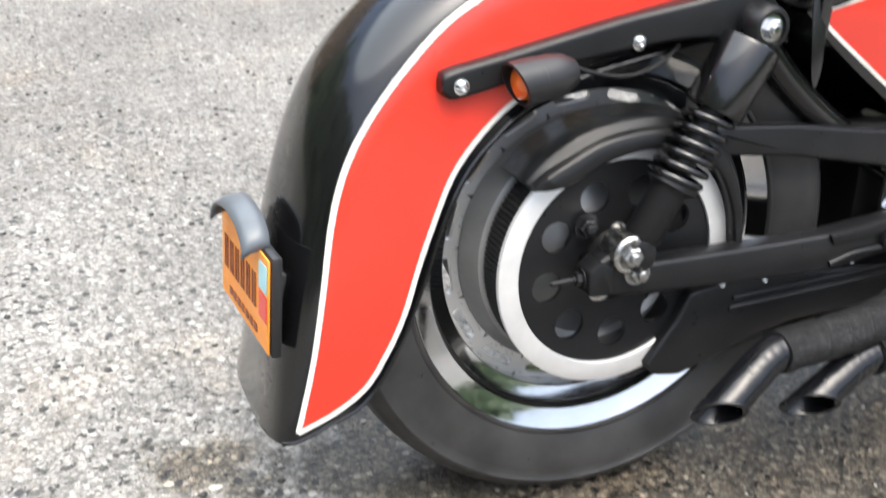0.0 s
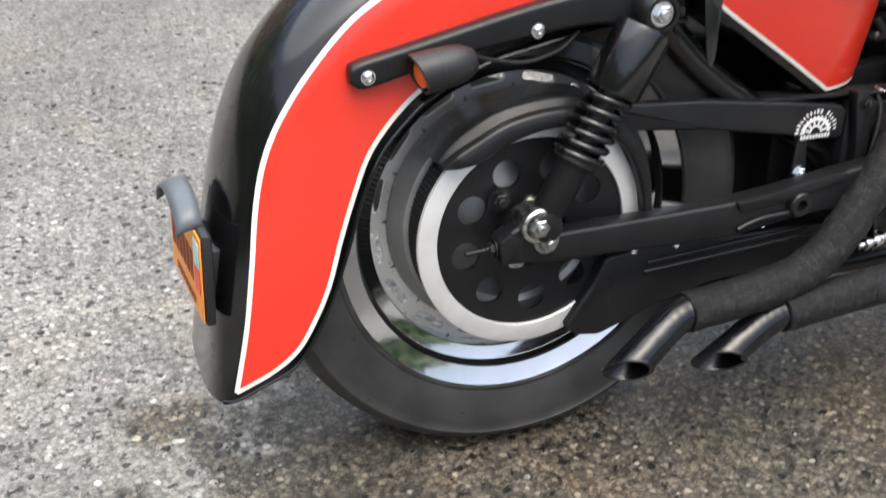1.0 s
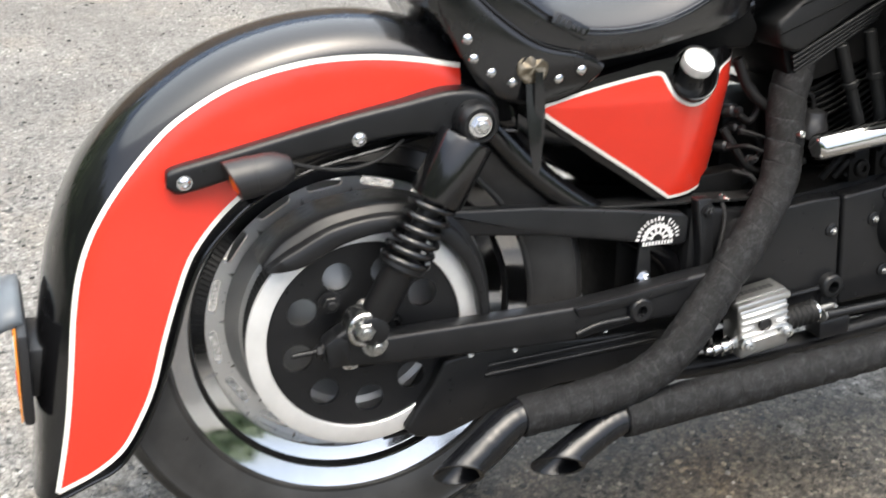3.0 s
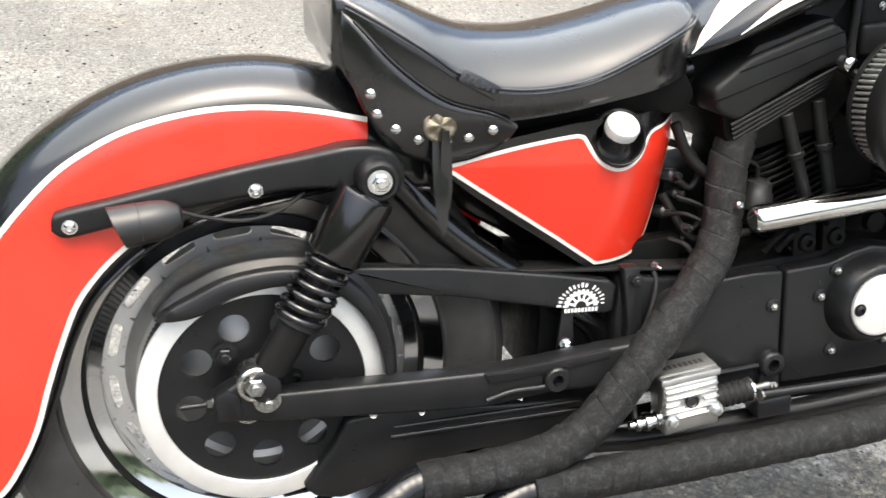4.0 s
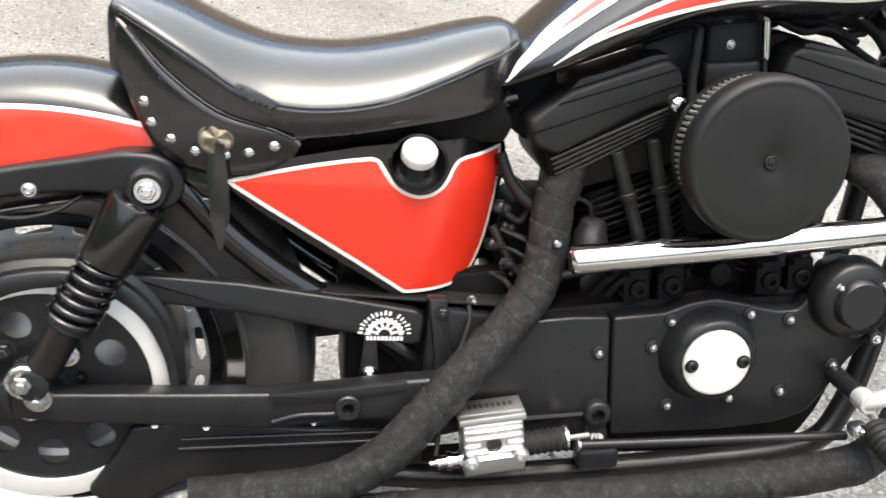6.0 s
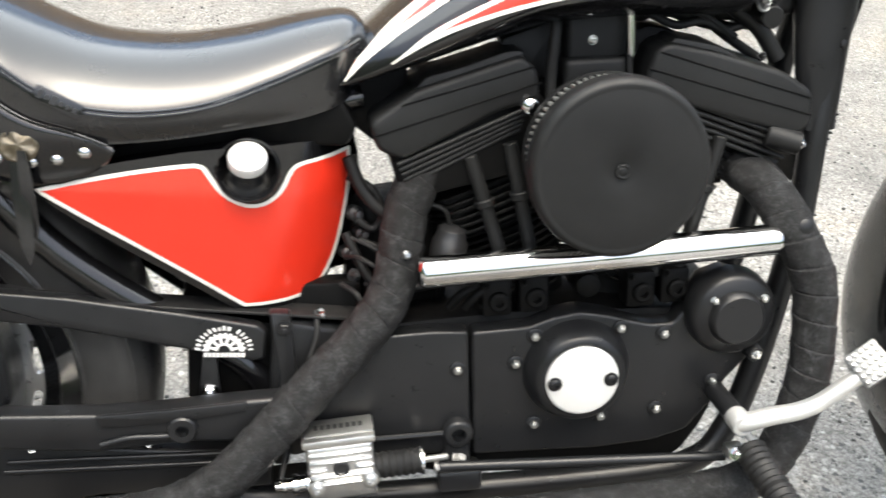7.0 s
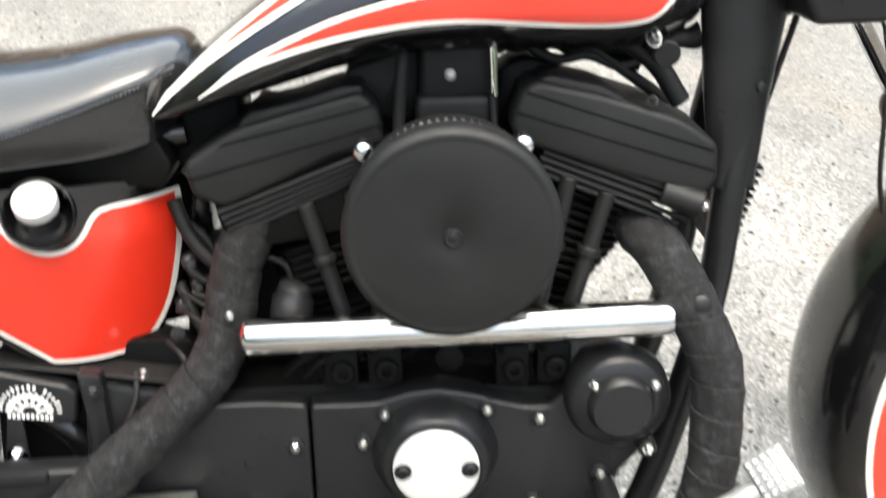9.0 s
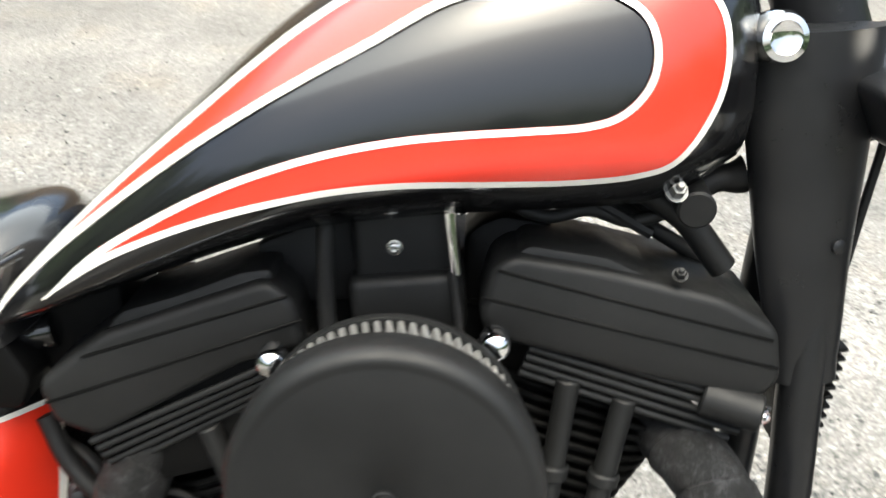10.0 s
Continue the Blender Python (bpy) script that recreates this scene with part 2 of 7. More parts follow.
    h = mix(dark_chip, h, (1.3, 1.3, 1.3))
    bump_node(n, l, h, p, 0.9, -0.010)
    return m


LEATHER, WRAP, ASPHALT = leather_material(), wrap_material(), asphalt_material()
PEBBLE = surface("loose_grit", (0.10, 0.095, 0.085), (0.34, 0.32, 0.29), (0.55, 0.75), scale=60, grain=700, bump=0.3)
PEBBLE_DARK = surface("dark_grit", (0.02, 0.02, 0.019), (0.05, 0.048, 0.044), (0.5, 0.7), scale=60, grain=700, bump=0.3)


def water_material():
    m, n, l, p = material("clear_water")
    p.inputs["Base Color"].default_value = (0.9, 0.92, 0.93, 1)
    p.inputs["Transmission Weight"].default_value, p.inputs["IOR"].default_value, p.inputs["Roughness"].default_value = 0.9, 1.33, 0.03
    return m


WATER = water_material()
FOLIAGE = surface("dark_tree_foliage", (0.012, 0.022, 0.008), (0.06, 0.10, 0.03), (0.6, 0.8), scale=3.0, grain=14.0, bump=0.4)
BOARDS = surface("weathered_brown_boards", (0.12, 0.088, 0.058), (0.20, 0.15, 0.105), (0.6, 0.8), scale=2.5, grain=60.0, bump=0.2)

# ---- building tools ----
def part(name, bm, mat, parent, label="", angle=38, smooth=True):
    """Links a bmesh as one mesh object under a thing or a part."""
    bmesh.ops.recalc_face_normals(bm, faces=bm.faces)
    me = bpy.data.meshes.new(name)
    bm.to_mesh(me)
    bm.free()
    me.materials.append(mat)
    if smooth:
        me.polygons.foreach_set("use_smooth", [True] * len(me.polygons))
        me.set_sharp_from_angle(angle=radians(angle))
    ob = new(name, me)
    ob.parent = parent
    if parent is not None and parent.type == "EMPTY":
        ob.location = (0, 0, BASE)
    if label:
        tagged(ob, label)
    return ob


def frame_of(axis):
    """Two directions square to an axis."""
    d = Vector(axis).normalized()
    u = d.cross(Vector((0, 0, 1)) if abs(d.z) < 0.9 else Vector((1, 0, 0))).normalized()
    return d, u, d.cross(u)


def turned(bm, base, axis, profile, n=32, closed=True):
    """A turned body: profile of (distance along the axis, radius)."""
    d, u, v = frame_of(axis)
    base, rings = Vector(base), []
    for s, r in profile:
        if r < 1e-6:
            rings.append([bm.verts.new(base + d * s)])
        else:
            rings.append([bm.verts.new(base + d * s + r * (u * math.cos(a) + v * math.sin(a))) for a in (2 * math.pi * i / n for i in range(n))])
    for a, b in zip(rings, rings[1:]):
        for i in range(n):
            j = (i + 1) % n
            if len(a) == 1 and len(b) == 1:
                continue
            if len(a) == 1:
                bm.faces.new((a[0], b[i], b[j]))
            elif len(b) == 1:
                bm.faces.new((a[i], a[j], b[0]))
            else:
                bm.faces.new((a[i], a[j], b[j], b[i]))
    if closed:
        for ring in (rings[0], rings[-1]):
            if len(ring) > 2:
                bm.faces.new(ring)
    return bm


def rod(p0, p1, r, edge=0.0015, n=24, r1=None, bm=None):
    """A straight round bar with chamfered ends."""
    bm = bm or bmesh.new()
    d = Vector(p1) - Vector(p0)
    r1 = r if r1 is None else r1
    return turned(bm, p0, d, [(0, r - edge), (edge, r), (d.length - edge, r1), (d.length, r1 - edge)], n)


def spline(points, per=8, closed=False):
    """A smooth line through points of any dimension."""
    p = [np.array(q, float) for q in points]
    n, out = len(p), []
    for i in range(n if closed else n - 1):
        a, b, c, d = (p[(i + k) % n] if closed else p[min(max(i + k, 0), n - 1)] for k in (-1, 0, 1, 2))
        if not closed and i == 0:
            a = 2 * b - c
        if not closed and i == n - 2:
            d = 2 * c - b
        for k in range(per):
            t = k / per
            out.append(0.5 * (2 * b + (c - a) * t + (2 * a - 5 * b + 4 * c - d) * t * t + (3 * b - a - 3 * c + d) * t ** 3))
    if not closed:
        out.append(p[-1])
    return out


def tube(points, radius, n=18, per=8, bm=None, caps=True, smooth=True):
    """A round tube along a smooth line; radius is a number or a function of (length so far, angle, whole length)."""
    bm = bm or bmesh.new()
    line = [Vector(q) for q in (spline(points, per) if smooth else points)]
    d0 = (line[1] - line[0]).normalized()
    _, u, _ = frame_of(d0)
    run, rings = 0.0, []
    total = sum((b - a).length for a, b in zip(line, line[1:]))
    for i, q in enumerate(line):
        d = (line[min(i + 1, len(line) - 1)] - line[max(i - 1, 0)]).normalized()
        u = (u - d * u.dot(d)).normalized()
        v = d.cross(u)
        ring = []
        for k in range(n):
            a = 2 * math.pi * k / n
            r = radius(run, a, total) if callable(radius) else radius
            ring.append(bm.verts.new(q + r * (u * math.cos(a) + v * math.sin(a))))
        rings.append(ring)
        if i + 1 < len(line):
            run += (line[i + 1] - q).length
    for a, b in zip(rings, rings[1:]):
        for k in range(n):
            bm.faces.new((a[k], a[(k + 1) % n], b[(k + 1) % n], b[k]))
    if caps:
        bm.faces.new(rings[0])
        bm.faces.new(rings[-1])
    return bm


def prism(outline, y0, y1, bevel=0.003, seg=2, bm=None):
    """A plate with an outline in x and z, from y0 to y1, with rounded edges."""
    made = bmesh.new()
    face = made.faces.new([made.verts.new((x, y0, z)) for x, z in outline])
    ext = bmesh.ops.extrude_face_region(made, geom=[face])
    bmesh.ops.translate(made, verts=[v for v in ext["geom"] if isinstance(v, bmesh.types.BMVert)], vec=(0, y1 - y0, 0))
    bmesh.ops.recalc_face_normals(made, faces=made.faces)
    if bevel:
        rim = [e for e in made.edges if abs(e.verts[0].co.y - e.verts[1].co.y) < 1e-6]
        bmesh.ops.bevel(made, geom=rim, offset=bevel, segments=seg, affect="EDGES", profile=0.5)
    if bm is None:
        return made
    return joined(bm, made)


def joined(bm, more):
    me = bpy.data.meshes.new("tmp")
    more.to_mesh(me)
    more.free()
    bm.from_mesh(me)
    bpy.data.meshes.remove(me)
    return bm


def block(size, bevel=0.002, seg=2, m=None, bm=None):
    """A rounded box of the given size at the pose m."""
    made = bmesh.new()
    bmesh.ops.create_cube(made, size=1)
    bmesh.ops.scale(made, vec=size, verts=made.verts)
    if bevel:
        bmesh.ops.bevel(made, geom=made.edges[:], offset=bevel, segments=seg, affect="EDGES", profile=0.5)
    if m is not None:
        bmesh.ops.transform(made, matrix=m, verts=made.verts)
    return made if bm is None else joined(bm, made)


def rounded(outline, r=0.008, seg=4):
    """An outline with its corners rounded."""
    out, n = [], len(outline)
    for i in range(n):
        a, b, c = (np.array(outline[(i + k) % n], float) for k in (-1, 0, 1))
        da, dc = a - b, c - b
        k = min(r, 0.45 * np.hypot(*da), 0.45 * np.hypot(*dc))
        p, q = b + da / np.hypot(*da) * k, b + dc / np.hypot(*dc) * k
        for j in range(seg + 1):
            t = j / seg
            out.append(tuple((1 - t) ** 2 * p + 2 * t * (1 - t) * b + t * t * q))
    return out


def laid(outline, height, off, step=0.014):
    """A painted field with an outline in x and z, laid on the surface y = height(x, z)."""
    bm = bmesh.new()
    f = bm.faces.new([bm.verts.new((x, 0, z)) for x, z in outline])
    bmesh.ops.triangulate(bm, faces=[f], ngon_method="EAR_CLIP")
    for k in (0, 2):
        lo, hi = min(v.co[k] for v in bm.verts), max(v.co[k] for v in bm.verts)
        for i in range(1, int((hi - lo) / step) + 1):
            co, no = [0, 0, 0], [0, 0, 0]
            co[k], no[k] = lo + i * step, 1
            bmesh.ops.bisect_plane(bm, geom=bm.verts[:] + bm.edges[:] + bm.faces[:], plane_co=co, plane_no=no, dist=1e-6)
    for v in bm.verts:
        v.co.y = height(v.co.x, v.co.z) - off
    bmesh.ops.triangulate(bm, faces=bm.faces[:])
    return bm


def stripe(line, width, height, off, bm=None, closed=False, taper=False):
    """A painted line of a given width on the surface y = height(x, z)."""
    bm = bm or bmesh.new()
    n, rows = len(line), []
    for i in range(n):
        a, b = line[(i - 1) % n if closed else max(i - 1, 0)], line[(i + 1) % n if closed else min(i + 1, n - 1)]
        d = Vector((b[0] - a[0], b[1] - a[1])).normalized()
        w = width / 2 * (min(1.0, 0.25 + 6 * min(i, n - 1 - i) / n) if taper else 1.0)
        row = []
        for k in (-1, 0, 1):
            x, z = line[i][0] - d.y * w * k, line[i][1] + d.x * w * k
            row.append(bm.verts.new((x, height(x, z) - off, z)))
        rows.append(row)
    for i in range(n if closed else n - 1):
        for k in range(2):
            a, b = rows[i], rows[(i + 1) % n]
            bm.faces.new((a[k], a[k + 1], b[k + 1], b[k]))
    return bm


def button_bolt(parent, at, axis=(0, -1, 0), r=0.007, h=0.006, mat=None, name="bolt"):
    """A domed bolt head with a hexagonal socket and a washer."""
    bm = bmesh.new()
    turned(bm, at, axis, [(0, r * 1.25), (h * 0.2, r * 1.25), (h * 0.2, r), (h * 0.65, r * 0.97), (h * 0.95, r * 0.72), (h, r * 0.5)], 20, False)
    turned(bm, at, axis, [(h, r * 0.5), (h * 0.45, r * 0.45), (h * 0.45, 0)], 20, False)
    return part(name, bm, mat or ZINC, parent)


def hex_nut(parent, at, axis=(0, -1, 0), r=0.012, h=0.012, mat=None, name="nut", hole=0.5):
    """A hexagonal nut on a washer, with the end of its stud."""
    bm = bmesh.new()
    turned(bm, at, axis, [(0, r * 1.35), (h * 0.2, r * 1.35)], 24)
    turned(bm, at, axis, [(h * 0.2, r), (h * 0.85, r), (h, r * 0.86), (h, r * hole)], 6, False)
    turned(bm, at, axis, [(h * 0.6, r * hole), (h * 1.35, r * hole * 0.95), (h * 1.45, r * hole * 0.7)], 16)
    return part(name, bm, mat or ZINC, parent, angle=25)


def between(table, x):
    return float(np.interp(x, [p[0] for p in table], [p[1] for p in table]))

# ---- the ground ----
def ground_sheet():
    bm = bmesh.new()
    edge = [-160, -40, -12, -5, -2.5, -1.2, 0, 1.2, 2.5, 5, 12, 40, 160]
    grid = [[bm.verts.new((x + 0.5, y, 0)) for x in edge] for y in edge]
    for j in range(len(edge) - 1):
        for i in range(len(edge) - 1):
            bm.faces.new((grid[j][i], grid[j][i + 1], grid[j + 1][i + 1], grid[j + 1][i]))
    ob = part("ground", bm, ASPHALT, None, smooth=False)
    return tagged(ob, "coarse damp grey asphalt with pale and dark aggregate", "ground", kind="structure")


ground_sheet()


def backdrop():
    """What closes the place far behind the camera and the motorcycle: a bank of trees and a plain boarded wall, seen only in the gloss."""
    bm, rows, rng = bmesh.new(), [], random.Random(21)
    for i in range(181):
        a = radians(118 + 304 * i / 180)
        back, near = max(0.0, -math.cos(a)), max(0.0, -math.sin(a))
        high = 3.4 + 3.4 * back ** 1.5 - 1.9 * near ** 2 + 0.8 * noise.noise(Vector((7 * a, 0, 0))) + 0.5 * noise.noise(Vector((23 * a, 3, 0)))
        row = []
        for k in range(9):
            t = k / 8
            r = 10.5 + 1.2 * t * t + 0.7 * noise.noise(Vector((9 * a, 5 * t, 1))) + 0.35 * noise.noise(Vector((26 * a, 14 * t, 5)))
            row.append(bm.verts.new((0.5 + r * math.cos(a), r * math.sin(a), high * t)))
        row.append(bm.verts.new((0.5 + 13.5 * math.cos(a), 13.5 * math.sin(a), high * 0.9)))
        row.append(bm.verts.new((0.5 + 13.5 * math.cos(a), 13.5 * math.sin(a), 0)))
        rows.append(row)
    for a, b in zip(rows, rows[1:]):
        for k in range(len(a) - 1):
            bm.faces.new((a[k], a[k + 1], b[k + 1], b[k]))
    tagged(part("backdrop", bm, FOLIAGE, None, smooth=False), "distant bank of dark green trees", "trees", kind="structure")
    bm = bmesh.new()
    for i in range(74):
        block((0.15, 0.05, 3.3), 0.006, 1, pose(-5.15 + 0.154 * i, 10.2 + 0.006 * rng.uniform(-1, 1), 1.65), bm)
    tagged(part("backdrop_wall", bm, BOARDS, None, smooth=False), "plain brown boarded wall far behind", "wall", kind="structure")


backdrop()

# ---- the motorcycle: x runs forward, y to its left, z up from the rear axle ----
LEAN, BASE = 9.08, 0.3145
bike = new("motorcycle")
bike.matrix_world = pose(0, -0.0496, 0.0013, -LEAN, 0, 0)
tagged(bike, "custom black and red motorcycle leaning on its side stand", "motorcycle")


# -- rear wheel --
def rear_tyre():
    half = [(0.230, -0.055), (0.2335, -0.0610), (0.2345, -0.0650), (0.2360, -0.0672), (0.239, -0.0675), (0.2405, -0.0662), (0.252, -0.0705), (0.270, -0.0745), (0.286, -0.0765), (0.2975, -0.0762), (0.2985, -0.0772), (0.3005, -0.0770), (0.3015, -0.0752), (0.309, -0.0705), (0.3150, -0.0620), (0.3195, -0.045), (0.3225, -0.022), (0.3235, 0)]
    prof = half + [(r, -y) for r, y in half[-2::-1]]
    bm = turned(bmesh.new(), (0, 0, 0), (0, 1, 0), [(y, r) for r, y in prof], 144, False)
    # the weight flattens the tyre on the ground
    for v in bm.verts:
        low = -0.3160 + 0.1598 * v.co.y
        if v.co.z < low:
            v.co.z = low
    tyre = part("rear_tyre", bm, TYRE, bike, "worn black rubber rear tyre", angle=50)
    return tyre


rear_tyre()


def slot_ring(r0, ra, rb, r1, y, count, share, phase=0.0):
    """A flat ring with oblong slots right through it."""
    bm = bmesh.new()
    step, mid, half = 2 * math.pi / count, (ra + rb) / 2, (rb - ra) / 2
    arc = step * share / 2 * mid - half
    def at(u, v):
        a = u / mid
        return (v * math.cos(a), y, v * math.sin(a))
    for k in range(count):
        c = (phase + (k + 0.5) * step) * mid
        hole, edge = [], []
        for i in range(24):
            t = 2 * math.pi * (i + 0.5) / 24
            hole.append((c + math.copysign(arc, math.cos(t)) + half * math.cos(t), mid + half * math.sin(t)))
        w = step * mid / 2
        for u, v in hole:
            q = (u - c) / (arc + half)
            side = abs(q) > 0.93 and abs(v - mid) < half * 0.75
            edge.append((c + math.copysign(w, q), mid + (v - mid) * 2.2) if side else (c + q * w, r1 if v > mid else r0))
        hv, ev = [bm.verts.new(at(*q)) for q in hole], [bm.verts.new(at(*q)) for q in edge]
        for i in range(24):
            j = (i + 1) % 24
            bm.faces.new((hv[i], hv[j], ev[j], ev[i]))
    bmesh.ops.recalc_face_normals(bm, faces=bm.faces)
    bmesh.ops.solidify(bm, geom=bm.faces[:], thickness=0.007)
    return bm


def wheel_rim(parent, centre, name, y_sign=1.0):
    """Chrome stepped rim, slotted disc and dished centre of one wheel."""
    prof = [(-0.0580, 0.2345), (-0.0640, 0.2340), (-0.0648, 0.2330), (-0.0642, 0.2320), (-0.0560, 0.2100), (-0.0545, 0.2086), (-0.0500, 0.2077), (-0.0465, 0.2070),
            (-0.0440, 0.2058), (-0.0440, 0.2048), (-0.0458, 0.2044), (-0.0452, 0.2034), (-0.0398, 0.1880), (-0.0384, 0.1870), (-0.0330, 0.1872), (0.0200, 0.1900), (0.0440, 0.2050), (0.0590, 0.2215), (0.0575, 0.2265)]
    bm = turned(bmesh.new(), centre, (0, 1, 0), prof, 144, False)
    rim = part(name, bm, CHROME, parent, "polished chrome wheel rim", angle=22)
    bm = turned(bmesh.new(), centre, (0, 1, 0), [(-0.0530, 0.2080), (-0.0502, 0.2073), (-0.0469, 0.2067), (-0.0445, 0.2056), (-0.0446, 0.2050)], 144, False)
    part("rim_groove", bm, RUBBER, rim, "dark groove of the rim")
    bm = slot_ring(0.158, 0.1700, 0.1815, 0.1895, -0.018, 16, 0.67, radians(-3))
    bmesh.ops.translate(bm, verts=bm.verts, vec=centre)
    disc = part("slotted_disc", bm, DISC_ALLOY, rim, "grey slotted wheel disc")
    return rim, disc


rear_rim, rear_disc = wheel_rim(bike, (0, 0, 0), "rear_rim")
bm = turned(bmesh.new(), (0, 0, 0), (0, 1, 0), [(-0.020, 0.1605), (-0.024, 0.1595), (-0.030, 0.156), (-0.047, 0.1475), (-0.050, 0.140), (-0.052, 0.06)], 96, False)
part("wheel_dish", bm, RIM_GREY, bike, "satin grey dished wheel centre")
bm = turned(bmesh.new(), (0, 0, 0), (0, 1, 0), [(0.004, 0.163), (0.010, 0.15), (0.045, 0.09), (0.06, 0.05), (0.09, 0.03), (0.10, 0)], 64, False)
part("hub_left_side", bm, RIM_GREY, bike)
bm = turned(bmesh.new(), (0, 0, 0), (0, 1, 0), [(0.084, 0.088), (0.084, 0.145), (0.085, 0.1465), (0.088, 0.1465), (0.089, 0.145), (0.089, 0.088), (0.084, 0.088)], 96, False)
part("brake_rotor", bm, GREY_ALLOY, bike, "dark steel brake rotor behind the wheel")


def water_drops():
    """Rain drops left on the slotted disc and on the tyre's side."""
    rng, bm = random.Random(11), bmesh.new()
    for k in range(110):
        a = rng.uniform(0, 2 * math.pi)
        r, y = (rng.uniform(0.160, 0.168), -0.0213) if k < 60 else (rng.uniform(0.1825, 0.1888), -0.0213) if k < 90 else (rng.uniform(0.254, 0.288), -0.0698)
        s = rng.uniform(0.0006, 0.0015)
        turned(bm, (r * math.cos(a), y, r * math.sin(a)), (0, -1, 0), [(-0.0006, s), (0.35 * s, s * 0.85), (0.7 * s, s * 0.4), (0.75 * s, 0)], 7)
    tagged(part("water_drops", bm, WATER, bike, "small clear rain drops on the wheel"), kind="stuff")


water_drops()


def drive_pulley():
    # black face with nine round holes
    n, rc, hr, r0, r1 = 9, 0.0875, 0.0185, 0.030, 0.1235
    bm = bmesh.new()
    for k in range(n):
        mid = radians(112 + 40 * k)
        cx, cz = rc * math.cos(mid), rc * math.sin(mid)
        edge, hole = [], []
        sec = []
        h = math.pi / n
        for t in np.linspace(-h, h, 9):
            sec.append((r1, mid + t))
        for r in np.linspace(r1, r0, 7)[1:-1]:
            sec.append((r, mid + h))
        for t in np.linspace(h, -h, 7):
            sec.append((r0, mid + t))
        for r in np.linspace(r0, r1, 7)[1:-1]:
            sec.append((r, mid - h))
        for r, a in sec:
            x, z = r * math.cos(a), r * math.sin(a)
            d = Vector((x - cx, z - cz)).normalized()
            edge.append(bm.verts.new((x, -0.098, z)))
            hole.append(bm.verts.new((cx + d.x * hr, -0.098, cz + d.y * hr)))
        for i in range(len(sec)):
            j = (i + 1) % len(sec)
            bm.faces.new((edge[i], edge[j], hole[j], hole[i]))
    bmesh.ops.remove_doubles(bm, verts=bm.verts, dist=1e-5)
    bmesh.ops.recalc_face_normals(bm, faces=bm.faces)
    bmesh.ops.solidify(bm, geom=bm.faces[:], thickness=0.006)
    pulley = part("drive_pulley", bm, SATIN_BLACK, bike, "black drive pulley with round holes")
    bm = turned(bmesh.new(), (0, 0, 0), (0, 1, 0), [(-0.0985, 0.1233), (-0.1016, 0.1236), (-0.1022, 0.1243), (-0.1022, 0.1465), (-0.1014, 0.1477), (-0.0965, 0.1480), (-0.0955, 0.1400)], 128, False)
    part("pulley_flange", bm, FLANGE, pulley, "bright machined aluminium flange")
    # the toothed belt round the pulley: fine ribs
    bm = bmesh.new()
    teeth, rows = 150, []
    for i in range(teeth * 2):
        a = math.pi * i / teeth
        r = 0.1445 if i % 2 else 0.1425
        rows.append([bm.verts.new((r * math.cos(a), y, r * math.sin(a))) for y in (-0.096, -0.055)])
    for i in range(len(rows)):
        a, b = rows[i], rows[(i + 1) % len(rows)]
        bm.faces.new((a[0], a[1], b[1], b[0]))
    part("toothed_belt", bm, RUBBER, pulley, "black ribbed rubber drive belt", smooth=False)
    bm = turned(bmesh.new(), (0, 0, 0), (0, 1, 0), [(-0.058, 0.06), (-0.090, 0.052), (-0.097, 0.045), (-0.118, 0.030), (-0.120, 0.0)], 40, False)
    part("hub", bm, DARK_CAST, pulley)
    for k in range(5):
        a = radians(20 + 72 * k)
        button_bolt(pulley, (0.040 * math.cos(a), -0.098, 0.040 * math.sin(a)), r=0.008, h=0.008, mat=ZINC if k % 2 else DARK_CAST)
    # dark brake and hub seen through the holes
    bm = turned(bmesh.new(), (0, 0, 0), (0, 1, 0), [(-0.058, 0.139), (-0.064, 0.112), (-0.060, 0.104), (-0.066, 0.078), (-0.074, 0.058)], 64, False)
    part("backing_disc", bm, RIM_GREY, pulley)


drive_pulley()

# -- rear fender --
SPINE = spline([(-0.406, -0.150), (-0.399, -0.110), (-0.388, -0.03), (-0.377, 0.04), (-0.364, 0.098), (-0.345, 0.160), (-0.318, 0.216), (-0.277, 0.267), (-0.227, 0.309), (-0.163, 0.346), (-0.099, 0.369),
                (-0.034, 0.381), (0.031, 0.382), (0.091, 0.371), (0.150, 0.350), (0.20, 0.325)], 6)
SPINE_XZ = np.array(SPINE)
SKIRT = spline([(-0.390, -0.150), (-0.370, -0.146), (-0.342, -0.135), (-0.306, -0.119), (-0.280, -0.088), (-0.254, -0.040), (-0.232, 0.016), (-0.211, 0.078), (-0.186, 0.127), (-0.156, 0.160), (-0.122, 0.187),
                (-0.060, 0.215), (0.020, 0.232), (0.090, 0.245), (0.150, 0.245), (0.20, 0.24)], 6)


def fender_half(z):
    return 0.093 + 0.014 * min(max((0.26 - z) / 0.38, 0), 1)


